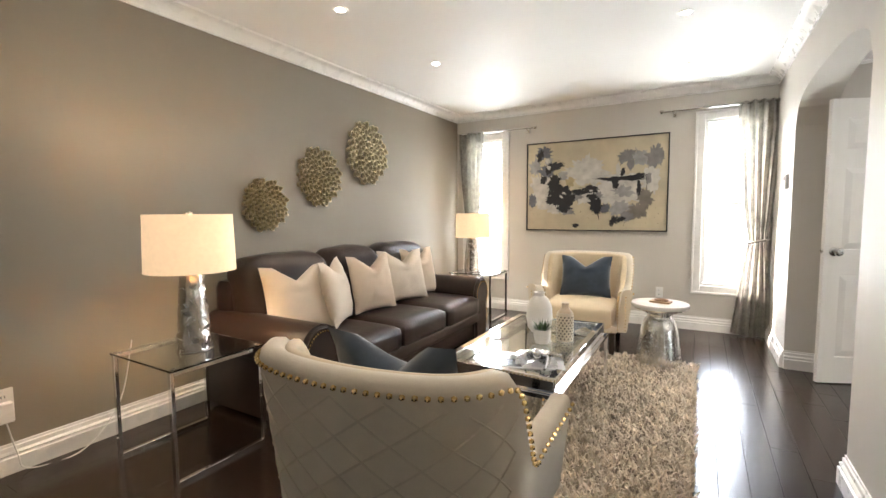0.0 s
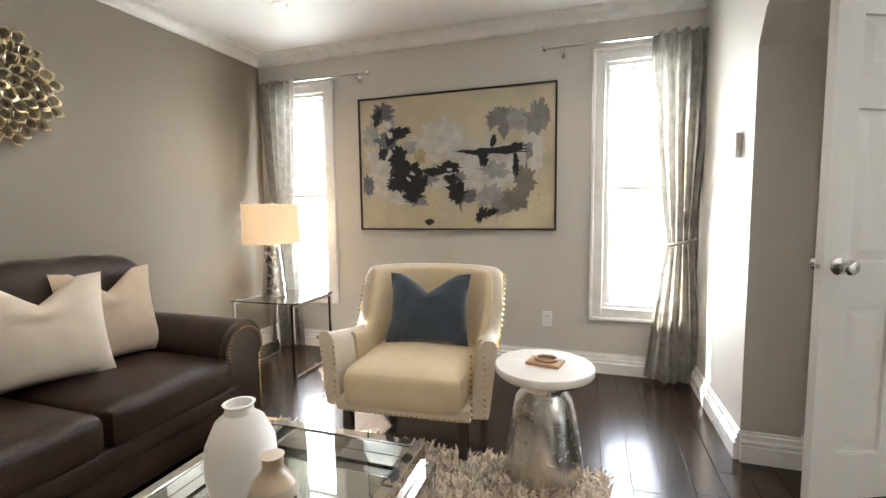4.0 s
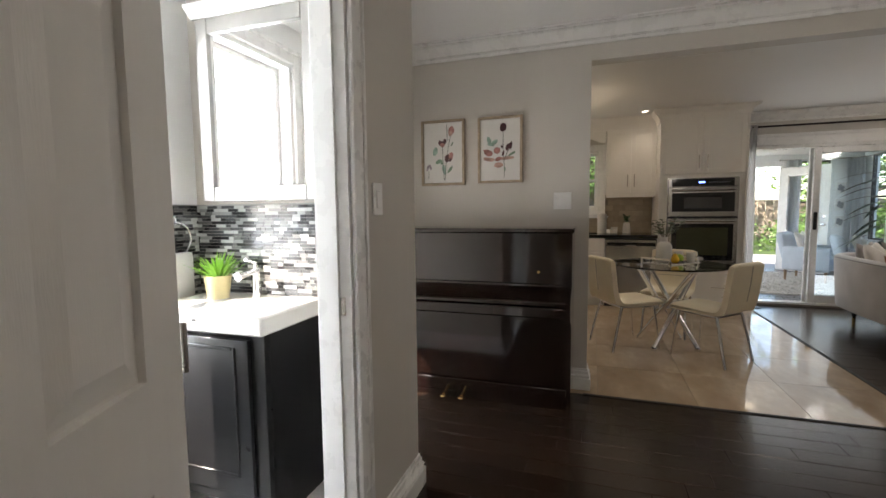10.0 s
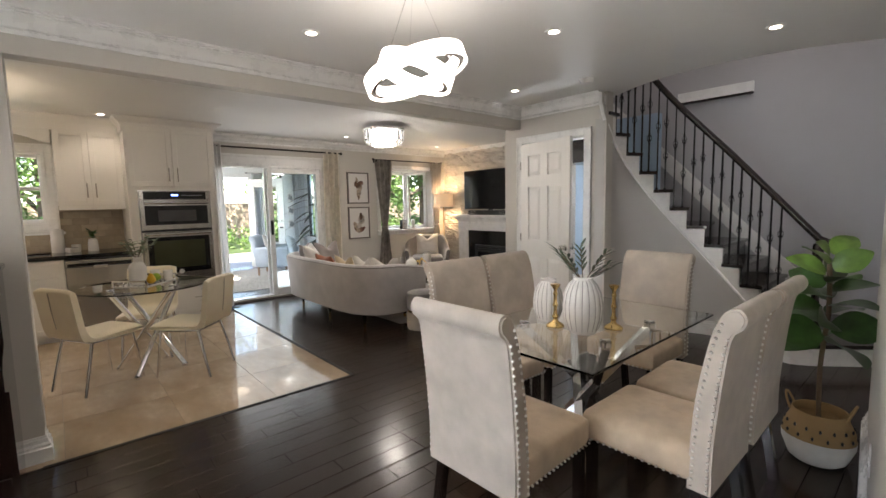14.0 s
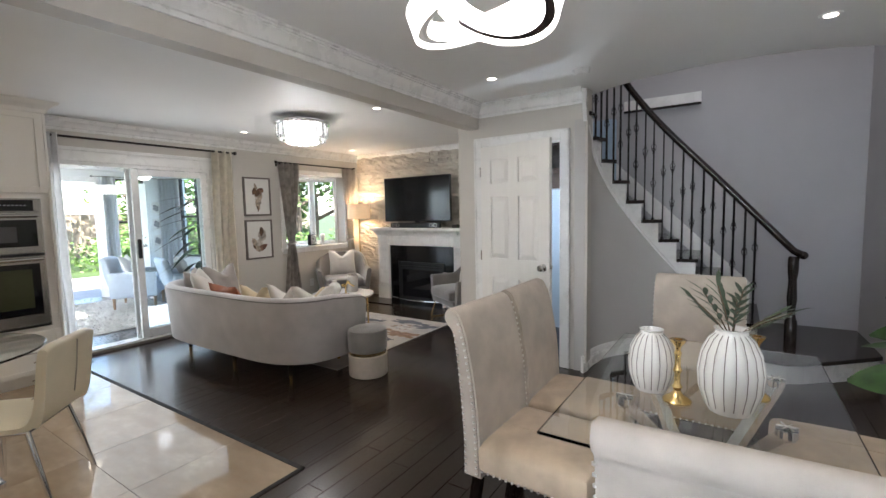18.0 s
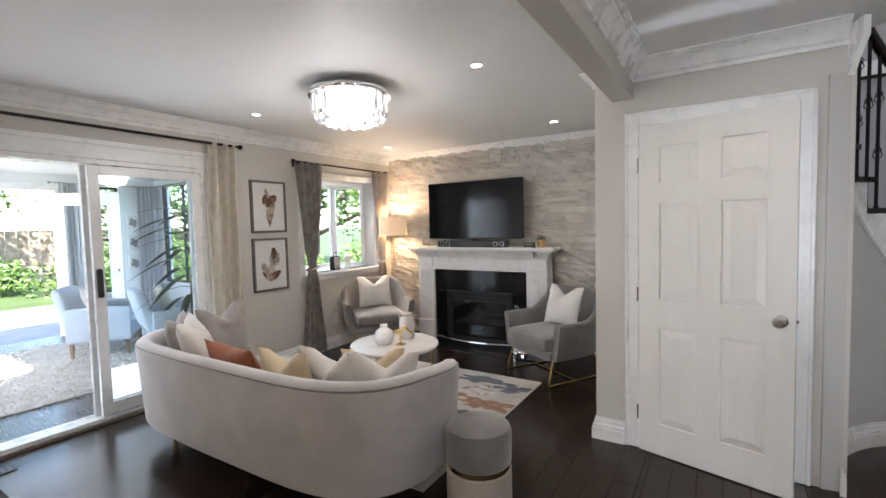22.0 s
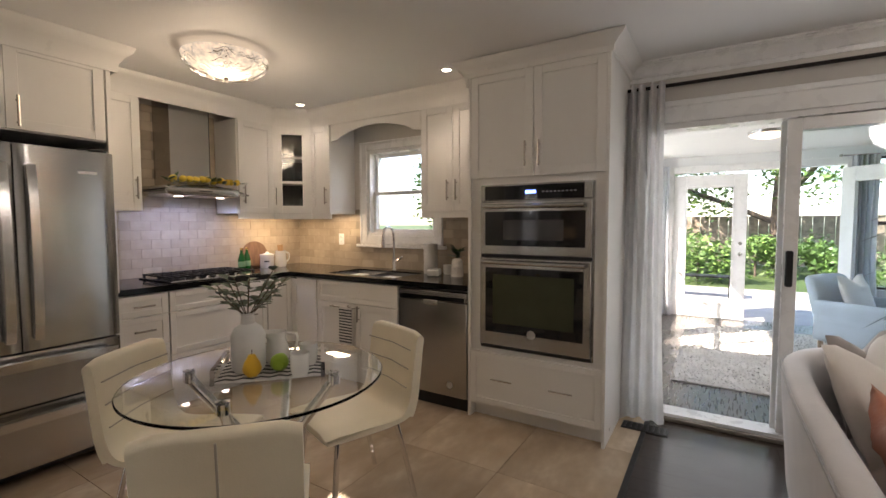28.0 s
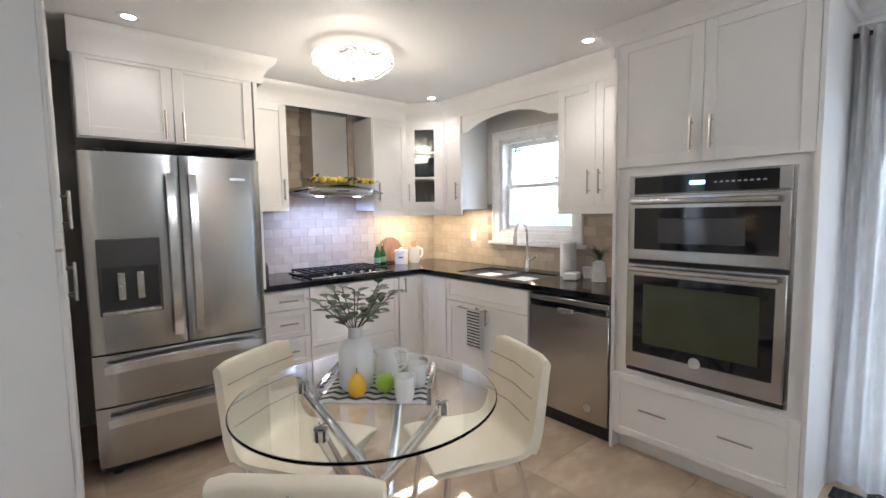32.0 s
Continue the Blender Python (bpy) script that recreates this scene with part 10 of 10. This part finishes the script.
for a in ((1.32, 1.40, 0, 2.17), (3.30, 3.38, 0, 2.17), (1.40, 3.30, 2.08, 2.17)):
    box(bm, SX1 - 0.02, SX1 - 0.001, a[0], a[1], a[2], a[3], 0.004, 1)
setting("door_frame_french", bm, TRIM, "white casing of the french doors", "door frame")
SHEERW = thin_cloth(surf("sheer white voile", (0.86, 0.87, 0.88), 0.7, var=0.03, scale=14), 0.5)
for x, y, rz, w in ((SX1 - 0.07, 3.50, -90, 0.30), (SX1 - 0.07, 1.24, -90, 0.26), (SX1 - 0.10, 0.28, 225, 0.30), (10.35, SY0 + 0.07, 180, 0.34), (9.0, SY0 + 0.07, 180, 0.36), (11.5, SY1 - 0.07, 0, 0.3), (9.88, SY1 - 0.07, 0, 0.3)):
    curtain(x, y, 0.012, rz, w, 2.17, SHEERW, "sheer white curtain pooling on the sunroom floor", 5, None, int(10 * x + y), 0.3, group="sheer sunroom curtains")
rod(SX1 - 0.07, 1.45, 2.185, -90, 1.25, NICKEL, "slim nickel rod for the sheer curtain", 0.008)
rod(11.62, SY0 + 0.07, 2.185, 180, 2.85, NICKEL, "slim nickel rod above the sunroom windows", 0.008)
rod(8.1, SY1 - 0.07, 2.185, 0, 3.5, NICKEL, "slim nickel rod above the wide windows", 0.008)


def shag(name, x0, x1, y0, y1, z, material, n, label, seed, ln=0.03):
    """A deep-pile rug: a backing under thousands of short tufts."""
    root = thing(name, (x0 + x1) / 2, (y0 + y1) / 2, z, 0, label, "rug")
    hx, hy = (x1 - x0) / 2, (y1 - y0) / 2
    part("backing", B(-hx, hx, -hy, hy, 0.0005, 0.014, 0.004, 1), material, root)
    rnd = random.Random(seed)
    V, F = [], []
    for _ in range(n):
        x, y = rnd.uniform(-hx, hx), rnd.uniform(-hy, hy)
        a = rnd.uniform(0, 6.283)
        l, w = ln * rnd.uniform(0.6, 1.2), 0.006
        dx, dy = math.cos(a), math.sin(a)
        b = len(V)
        V += [(x - dy * w, y + dx * w, 0.012), (x + dy * w, y - dx * w, 0.012), (x + dx * l * 0.5 + dy * w, y + dy * l * 0.5 - dx * w, 0.012 + l * 0.55),
              (x + dx * l * 0.5 - dy * w, y + dy * l * 0.5 + dx * w, 0.012 + l * 0.55), (x + dx * l, y + dy * l, 0.012 + l * 0.5)]
        F += [(b, b + 1, b + 2, b + 3), (b + 3, b + 2, b + 4)]
    me = bpy.data.meshes.new("tuft")
    me.from_pydata(V, [], F)
    me.materials.append(material)
    ob = new("tuft", me)
    ob.parent = root
    tagged(ob, "", "", "", "stuff")


shag("cream_rug", 8.66, 11.2, 1.15, 3.06, 0.0, surf("cream wool pile", (0.66, 0.63, 0.58), 0.95, var=0.08, scale=8, rand=0.12, island=True), 9000, "cream shaggy rug on the sunroom floor", 4)

SKYB = surf("pale blue linen", (0.52, 0.58, 0.64), 0.8, var=0.07, scale=8, fine=0.04, fine_scale=220, bump=0.25, bump_scale=300)
LEGW = surf("light wood leg", (0.35, 0.23, 0.13), 0.4, var=0.1)


def slipper_chair(x, y, rz, label):
    root = thing("sunroom_armchair", x, y, 0.0, rz, label, "armchair", "sunroom armchairs")
    part("seat", softbox(bmesh.new(), -0.31, 0.31, -0.34, 0.28, 0.22, 0.43, 0.05, 0.02), SKYB, root)
    bm = softbox(bmesh.new(), -0.31, 0.31, 0.22, 0.34, 0.36, 0.82, 0.05, 0.01)
    for v in bm.verts:
        v.co.y += 0.25 * (v.co.z - 0.36)
    part("backrest", bm, SKYB, root)
    for s in (-1, 1):
        part("armrest", softbox(bmesh.new(), s * 0.345 - 0.05, s * 0.345 + 0.05, -0.33, 0.30, 0.20, 0.60, 0.03), SKYB, root)
        for yy in (-0.27, 0.27):
            part("leg", cyl(bmesh.new(), s * 0.29, yy, 0.0, 0.23, 0.016, 10, 0.026), LEGW, root)


slipper_chair(10.2, 1.45, -35, "pale blue upholstered armchair on the cream rug")
slipper_chair(9.25, 1.1, -15, "pale blue upholstered armchair near the plant")
pillow(10.2, 1.50, 0.452, -35, 0.45, 0.42, 0.14, IVORY, "white throw pillow on the sunroom armchair", 0.08, 20, "sunroom pillows", 21)
pillow(9.25, 1.14, 0.452, -15, 0.45, 0.42, 0.14, IVORY, "white throw pillow on the sunroom armchair", 0.08, 20, "sunroom pillows", 22)


def dracaena(x, y):
    root = thing("tall_plant", x, y, 0.0, 0, "tall plant with long drooping dark leaves", "plant")
    part("pot", lathe(bmesh.new(), [(0, 0), (0.12, 0), (0.15, 0.05), (0.17, 0.3), (0.155, 0.3), (0.14, 0.27), (0, 0.27)], 28), CERAMM, root)
    part("stem", tube(bmesh.new(), smooth_path([(0, 0, 0.25), (0.02, 0.01, 0.7), (-0.01, 0.0, 1.2), (0.01, 0.01, 1.68)], 5), 0.016), STEM, root)
    rnd = random.Random(6)
    for k in range(26):
        z = 0.75 + 0.92 * k / 25
        a = k * 2.4 + rnd.uniform(-0.3, 0.3)
        e = 0.35 + 0.5 * (k / 25)
        d = (math.cos(a) * math.cos(e), math.sin(a) * math.cos(e), math.sin(e))
        part("leaf", leaf_bm(bmesh.new(), (0.01, 0.0, z), d, (0, 0, 1), rnd.uniform(0.36, 0.50), 0.075, 1.15, 8), DLEAF, root, smooth=80)


DLEAF = surf("dark drooping leaf", (0.022, 0.05, 0.028), 0.38, var=0.25, scale=9, rand=0.2)
dracaena(8.52, 1.28)
sl = thing("sunroom_ceiling_light", 10.1, 2.33, SH, 0, "round flush ceiling light, lit, in the sunroom", "ceiling light")
part("rim", lathe(bmesh.new(), [(0.17, -0.03), (0.175, 0.0)], 32), NICKEL, sl)
part("diffuser", lathe(bmesh.new(), [(0, -0.075), (0.08, -0.068), (0.14, -0.05), (0.165, -0.028), (0, -0.028)], 32), WARMGL, sl)


def small_print(root, w, h, y, fw):
    bm = bmesh.new()
    for k in range(4):
        blob(bm, random.Random(k).uniform(-0.03, 0.03), fw + h * (0.3 + 0.13 * k), 0.03, 0.03, y - 0.0002 * k, 0.4, k, 20)
    part("printed_shape", bm, surf("grey print", (0.25, 0.25, 0.26), 0.4), root, smooth=0)


for z in (0.85, 1.18, 1.50):
    framed("small_print", SX1 - 0.001, 0.44, z, -90, 0.17, 0.24, 0.015, 0.02, TRIM, small_print, "small white framed print in the sunroom", "sunroom prints", mat_mat=PAPER)

# ---- garden ----
LAWN = surf("mown grass", (0.075, 0.13, 0.03), 0.9, var=0.25, scale=0.9, fine=0.15, fine_scale=30, bump=0.4, bump_scale=40)
setting("ground", B(-400, 400, -400, 400, -0.34, -0.14), LAWN, "lawn that reaches to the horizon", "ground")
setting("patio", B(11.9, 16.2, -0.5, 6.5, -0.16, -0.09), surf("pale concrete paving", (0.46, 0.44, 0.41), 0.85, var=0.12, scale=2, fine=0.06, fine_scale=60), "pale paved patio outside the french doors", "patio")
TLEAF = surf("sunlit tree leaf", (0.12, 0.22, 0.05), 0.5, var=0.25, scale=3, rand=0.4, island=True)
BARK = surf("grey brown bark", (0.13, 0.10, 0.075), 0.9, var=0.2, scale=9, bump=0.8, bump_scale=30)


def leaf_cloud(rnd, clumps, per, size):
    V, F = [], []
    for c, r in clumps:
        for _ in range(per):
            d = Vector((rnd.gauss(0, 1), rnd.gauss(0, 1), rnd.gauss(0, 0.8))).normalized() * r * rnd.uniform(0.45, 1.08)
            p = c + d
            u = Vector((rnd.gauss(0, 1), rnd.gauss(0, 1), rnd.gauss(0, 0.5))).normalized()
            v = u.cross(Vector((rnd.gauss(0, 1), rnd.gauss(0, 1), rnd.gauss(0, 1)))).normalized()
            s = size * rnd.uniform(0.6, 1.3)
            b = len(V)
            V += [tuple(p - u * s), tuple(p + v * s * 0.45), tuple(p + u * s), tuple(p - v * s * 0.45)]
            F.append((b, b + 1, b + 2, b + 3))
    me = bpy.data.meshes.new("crown")
    me.from_pydata(V, [], F)
    me.materials.append(TLEAF)
    return me


def tree(x, y, h, spread, seed, label):
    root = thing("tree", x, y, -0.14, seed * 37, label, "tree", "garden trees")
    rnd = random.Random(seed)
    part("trunk", tube(bmesh.new(), smooth_path([(0, 0, -0.05), (0.06, 0.03, h * 0.2), (-0.04, 0.05, h * 0.45), (0.02, 0, h * 0.62)], 4), 0.035 * h ** 0.8, 9), BARK, root)
    clumps = []
    for k in range(9):
        a = 2.4 * k
        z = h * (0.22 + 0.07 * k)
        l = spread * rnd.uniform(0.5, 1.0) * (1.1 - 0.06 * k)
        tip = Vector((l * math.cos(a), l * math.sin(a), z + h * 0.12))
        part("limb", tube(bmesh.new(), smooth_path([(0, 0, z - h * 0.05), (tip.x * 0.5, tip.y * 0.5, z + h * 0.04), tuple(tip)], 3), 0.010 * h, 6), BARK, root)
        clumps.append((tip, spread * rnd.uniform(0.34, 0.5)))
        clumps.append((tip * 0.6 + Vector((0, 0, z * 0.4)), spread * rnd.uniform(0.3, 0.45)))
    ob = new("crown", leaf_cloud(rnd, clumps, 420, 0.10))
    ob.parent = root
    return root


def shrub(x, y, r, seed):
    root = thing("shrub", x, y, -0.14, 0, "leafy green garden shrub", "shrub", "garden shrubs")
    rnd = random.Random(seed)
    part("stem", cyl(bmesh.new(), 0, 0, 0, r * 0.8, 0.03, 8), BARK, root)
    clumps = [(Vector((rnd.uniform(-r, r) * 0.7, rnd.uniform(-r, r) * 0.7, r * rnd.uniform(0.35, 1.1))), r * rnd.uniform(0.4, 0.6)) for _ in range(7)]
    ob = new("foliage", leaf_cloud(rnd, clumps, 220, 0.075))
    ob.parent = root


for k, (x, y, h, sp) in enumerate(((20, 5.0, 7.5, 2.6), (22.5, 1.0, 8.5, 3.0), (21, -4, 7.0, 2.6), (25, 8.5, 9, 3.2), (17.5, 9.5, 6.5, 2.4), (16.5, -7.5, 7.5, 2.8), (13.0, 13.0, 7, 2.6), (26, -9, 9, 3.2), (15.0, -5.6, 6.0, 2.2))):
    tree(x, y, h, sp, k + 1, "leafy garden tree, sunlit, beyond the patio")
for k in range(15):
    shrub(19.0 + 1.3 * math.sin(k * 1.9), -9 + 1.35 * k, 0.8 + 0.35 * math.sin(k * 2.7) ** 2, 40 + k)
for k in range(5):
    shrub(11.0 + 1.4 * k, 9.2 + 0.5 * math.sin(k * 3), 0.8, 70 + k)
for k in range(4):
    shrub(10.6 + 1.3 * k, -4.4 - 0.6 * math.sin(k * 2), 0.8, 80 + k)


def planks_fence():
    root = thing("garden_fence", 23.8, 0, -0.14, 0, "weathered board fence behind the shrubs", "fence", "", "structure")
    F1 = surf("weathered fence board", (0.36, 0.29, 0.22), 0.85, var=0.2, scale=6, rand=0.2)
    for k in range(90):
        part("board", B(-0.012, 0.012, -13.5 + 0.3 * k, -13.5 + 0.3 * k + 0.285, 0.02, 1.75), F1, root)


planks_fence()
bn = thing("patio_bench", 14.6, 3.05, -0.09, 90, "dark slatted patio bench on the paving", "bench")
for k in range(5):
    part("slat", B(-0.6, 0.6, -0.22 + 0.09 * k, -0.145 + 0.09 * k, 0.40, 0.425, 0.003, 1), IRON, bn)
for sx in (-1, 1):
    for sy in (-1, 1):
        part("leg", B(sx * 0.55 - 0.025, sx * 0.55 + 0.025, sy * 0.17 - 0.025, sy * 0.17 + 0.025, 0, 0.40), IRON, bn)

# ---- lamps that hang or sit in the ceilings ----
def downlight(x, y, z, energy=9.0):
    root = thing("downlight", x, y, z, 0, "recessed white ceiling downlight, lit", "downlight", "recessed downlights")
    part("trim_ring", lathe(bmesh.new(), [(0.030, -0.004), (0.034, -0.006), (0.05, -0.004), (0.052, 0.0)], 24, cap=False), TRIM, root)
    part("lens", lathe(bmesh.new(), [(0.0, -0.0045), (0.031, -0.0045), (0.031, -0.001)], 20), LAMPON, root)
    lamp("downlight_beam", "SPOT", look((x, y, z - 0.012), (x, y, 0)), energy, SOFT, r=0.03, cone=125)


for x in (-1.77, 0.14):
    for y in (2.34, 3.54, 4.73, 5.92):
        downlight(x, y, CL, 13)
for x, y in ((3.58, 3.62), (2.65, 2.475), (3.73, 1.54), (1.75, 1.46), (3.58, 5.6), (2.2, 4.9)):
    downlight(x, y, CD, 7)
for x, y in ((4.90, 3.19), (7.13, 1.42), (5.06, 1.355), (5.16, -0.44), (7.30, -0.55), (5.0, 5.67), (7.14, 4.40), (7.22, 6.0)):
    downlight(x, y, CD + 0.003, (4 if x < 5.5 else 8) if y > 3.5 else 7)
sm = thing("smoke_detector", 3.106, 1.337, CD, 0, "round white smoke detector on the ceiling", "smoke detector")
part("body", lathe(bmesh.new(), [(0.0, -0.035), (0.045, -0.035), (0.055, -0.025), (0.06, 0.0)], 28), TRIM, sm)
part("base", lathe(bmesh.new(), [(0.065, -0.008), (0.065, 0.0)], 28), TRIM, sm)


def ring_pendant():
    x, y, z = 2.71, 3.51, 2.025
    root = thing("ring_pendant", x, y, z, 0, "chrome pendant of two lit crystal rings", "pendant light")
    for r, tx, ty, rz in ((0.252, -19, -3, 0), (0.184, 19, -4, 0)):
        m = Matrix.Rotation(radians(tx), 4, Vector((0.79, -0.62, 0))) @ Matrix.Rotation(radians(ty), 4, Vector((-0.62, -0.79, 0)))
        def ring(r0, r1, z0, z1):
            return lathe(bmesh.new(), [(r0, z0), (r1, z0), (r1, z1), (r0, z1), (r0, z0)], 72)
        part("chrome_band", ring(r - 0.040, r - 0.0125, -0.026, 0.026), CHROME, root, m=m)
        part("crystal_band", ring(r - 0.012, r, -0.032, 0.032), LED, root, "lit crystal ring", m=m)
        part("inner_crystal_band", ring(r - 0.046, r - 0.0405, -0.022, 0.030), LED, root, "lit crystal lining", m=m)
    for k in range(3):
        a = radians(120 * k + 15)
        part("cable", cyl(bmesh.new(), 0, 0, 0, 1, 0.0012, 5), CHROME, root, m=look((0.22 * math.cos(a), 0.22 * math.sin(a), 0.02), (0.03 * math.cos(a), 0.03 * math.sin(a), 0.39)) @ Matrix.Rotation(math.pi, 4, "X") @ Matrix.Diagonal((1, 1, 0.415, 1)))
    part("canopy", lathe(bmesh.new(), [(0.0, CD - z - 0.024), (0.09, CD - z - 0.024), (0.09, CD - z), (0, CD - z)], 32), CHROME, root)
    lamp("ring_glow", "POINT", pose(x, y, z - 0.06), 11, (1.0, 0.95, 0.88), r=0.2)


ring_pendant()


def crystal_flush():
    x, y = 5.98, 1.50
    root = thing("crystal_ceiling_light", x, y, CD - 0.042, 0, "round chrome flush light with glass petals", "ceiling light")
    part("canopy", lathe(bmesh.new(), [(0, -0.03), (0.28, -0.03), (0.285, -0.02), (0.285, 0), (0.14, 0.006), (0.14, 0.045), (0, 0.045)], 48), CHROME, root)
    part("glow_plate", lathe(bmesh.new(), [(0, -0.17), (0.14, -0.16), (0.19, -0.11), (0.2, -0.04), (0, -0.04)], 40), CRYST, root)
    G = glass("frosted glass", (0.96, 0.97, 0.98), 0.25)
    for k in range(20):
        a = 2 * math.pi * k / 20
        bm = softbox(bmesh.new(), -0.036, 0.036, -0.009, 0.009, -0.155, -0.03, 0.009, 0, 4)
        for v in bm.verts:
            v.co.x *= 0.75 + 0.5 * (-v.co.z - 0.03) / 0.125
        part("glass_petal", bm, G, root, m=pose(0.255 * math.cos(a), 0.255 * math.sin(a), 0, 0, 0, math.degrees(a) + 90))
    for r, z, n in ((0.22, -0.185, 18), (0.15, -0.205, 13), (0.07, -0.215, 6)):
        for k in range(n):
            a = 2 * math.pi * k / n
            part("glass_drop", ball(bmesh.new(), 0, 0, 0, 0.02, 10), G if r > 0.2 else CRYST, root, m=pose(r * math.cos(a), r * math.sin(a), z))
    lamp("chandelier_glow", "POINT", pose(x, y, CD - 0.30), 30, (1.0, 0.96, 0.9), r=0.15)


crystal_flush()


def dome_light():
    x, y = 6.12, 5.40
    root = thing("dome_ceiling_light", x, y, CD + 0.003, 0, "lit etched glass dome ceiling light", "ceiling light")
    part("base", lathe(bmesh.new(), [(0.0, -0.03), (0.12, -0.03), (0.13, 0.0)], 32), NICKEL, root)
    part("bowl", lathe(bmesh.new(), [(0.0, -0.165), (0.03, -0.163), (0.12, -0.145), (0.19, -0.11), (0.24, -0.065), (0.25, -0.045), (0.245, -0.045), (0.0, -0.05)], 48), surf("lit etched glass", (1.0, 0.86, 0.68), 0.4, var=0.35, scale=22, emit=0.10), root)
    rnd = random.Random(5)
    bm = bmesh.new()
    for k in range(60):
        a, e = rnd.uniform(0, 6.28), rnd.uniform(0.2, 1.2)
        pts = []
        for q in range(6):
            aa, ee = a + 0.09 * q, e + 0.06 * q * rnd.uniform(-1, 1)
            ee = max(0.12, min(1.4, ee))
            r = 0.252 * math.cos(ee) ** 0.8
            pts.append((r * math.cos(aa), r * math.sin(aa), -0.047 - 0.118 * math.sin(ee)))
        part("etched_line", tube(bmesh.new(), pts, 0.0022, 4), NICKEL, root)
    part("finial", ball(bmesh.new(), 0, 0, -0.172, 0.014, 10), BRONZE, root)
    lamp("dome_glow", "POINT", pose(x, y, CD - 0.24), 15, (1.0, 0.84, 0.62), r=0.15)
    lamp("dome_glow", "POINT", pose(x, y, CD - 0.032), 3.0, (1.0, 0.84, 0.62), r=0.1)


dome_light()

# ---- floors, laid last ----
setting("floor_base", B(XL, XK, YS, YF, -0.12, -0.012), SUBFL, "dark subfloor under the boards", "floor")
floor_wood = tagged(new("floor"), "espresso stained hardwood plank floor", "floor", "", "structure")
PLANKS = {}


def plank_mesh(w, l):
    key = (round(w, 3), round(l, 3))
    if key not in PLANKS:
        bm = B(-w / 2, w / 2, -l / 2, l / 2, -0.012, 0.0)
        top = [e for e in bm.edges if all(v.co.z > -0.001 for v in e.verts)]
        bmesh.ops.bevel(bm, geom=top, offset=0.0016, segments=1, affect="EDGES")
        PLANKS[key] = mesh_of("plank", bm, WOODFL, 0)
    return PLANKS[key]


def lay(regions, near):
    """Boards along y, with random ends; the far ones joined into one part."""
    rnd = random.Random(5)
    w = 0.125
    rest = bmesh.new()
    lengths = (0.45, 0.7, 0.95, 1.2)
    for x0, x1, y0, y1 in regions:
        x = x0
        while x < x1 - 0.005:
            ww = min(w, x1 - x)
            y = y0
            first = True
            while y < y1 - 0.01:
                l = rnd.choice(lengths)
                if first:
                    l *= 0.5
                    first = False
                if y1 - y - l < 0.3:
                    l = y1 - y
                cx, cy = x + ww / 2, y + l / 2
                if near(cx, cy):
                    ob = new("plank", plank_mesh(ww - 0.0016, l - 0.0016))
                    ob.parent = floor_wood
                    ob.matrix_basis = pose(cx, cy, rnd.uniform(-0.0004, 0.0004), rnd.uniform(-0.03, 0.03), rnd.uniform(-0.12, 0.12), 0)
                else:
                    box(rest, cx - ww / 2 + 0.0008, cx + ww / 2 - 0.0008, cy - l / 2 + 0.0008, cy + l / 2 - 0.0008, -0.012, 0)
                y += l
            x += ww
    ob = part("plank_field", rest, WOODFLJ, floor_wood, smooth=0)
    tagged(ob, "espresso hardwood boards further off", kind="stuff")


WOODFLJ = surf("espresso hardwood in bulk", (0.032, 0.018, 0.012), 0.22, var=0.22, scale=5, fine=0.12, fine_scale=60, bump=0.05, bump_scale=40, rand=0.3, stretch=(9, 1, 1), coat=0.08, spec=0.38, island=True)
lay([(XL, 1.12, 0.0, YF), (1.12, 2.88, -1.1, 5.72), (2.88, 4.16, -1.1, YF), (4.16, XK, YS, 3.13)],
    lambda x, y: (x > 0.2 and x < 1.12 and y > 2.5) or (x > 1.12 and x < 4.16 and y > 1.0) or (x > 4.16 and y > 1.2 and x < 6.2))
part("edge_strip", B(4.135, 4.165, 3.105, 5.03, -0.012, 0.004, 0.002), SUBFL, floor_wood)
part("edge_strip", B(4.135, XK, 3.105, 3.135, -0.012, 0.004, 0.002), SUBFL, floor_wood)

floor_tile = tagged(new("floor_tiled"), "polished beige marble tile kitchen floor", "floor", "", "structure")
part("grout", B(4.165, XK, 3.135, YF, -0.03, -0.003), GROUT, floor_tile)
TW, TL = 0.60, 0.60
tm = {}
yy = 3.135
while yy < YF - 0.02:
    xx = 4.165
    dy = min(TL, YF - yy)
    while xx < XK - 0.02:
        dx = min(TW, XK - xx)
        key = (round(dx, 3), round(dy, 3))
        if key not in tm:
            bm = B(-dx / 2 + 0.0015, dx / 2 - 0.0015, -dy / 2 + 0.0015, dy / 2 - 0.0015, -0.012, 0.0)
            tm[key] = mesh_of("tile", bm, TILEM, 0)
        ob = new("tile", tm[key])
        ob.parent = floor_tile
        ob.matrix_basis = pose(xx + dx / 2, yy + dy / 2, 0.001)
        xx += dx
    yy += dy
setting("floor_powder", B(1.12, 2.82, 5.72, YP, -0.012, 0.003), PORC, "white polished powder room floor", "floor")

# clear tabletops let the light through
for ob in scene.objects:
    if ob.name.startswith("glass_top"):
        ob.visible_shadow = False
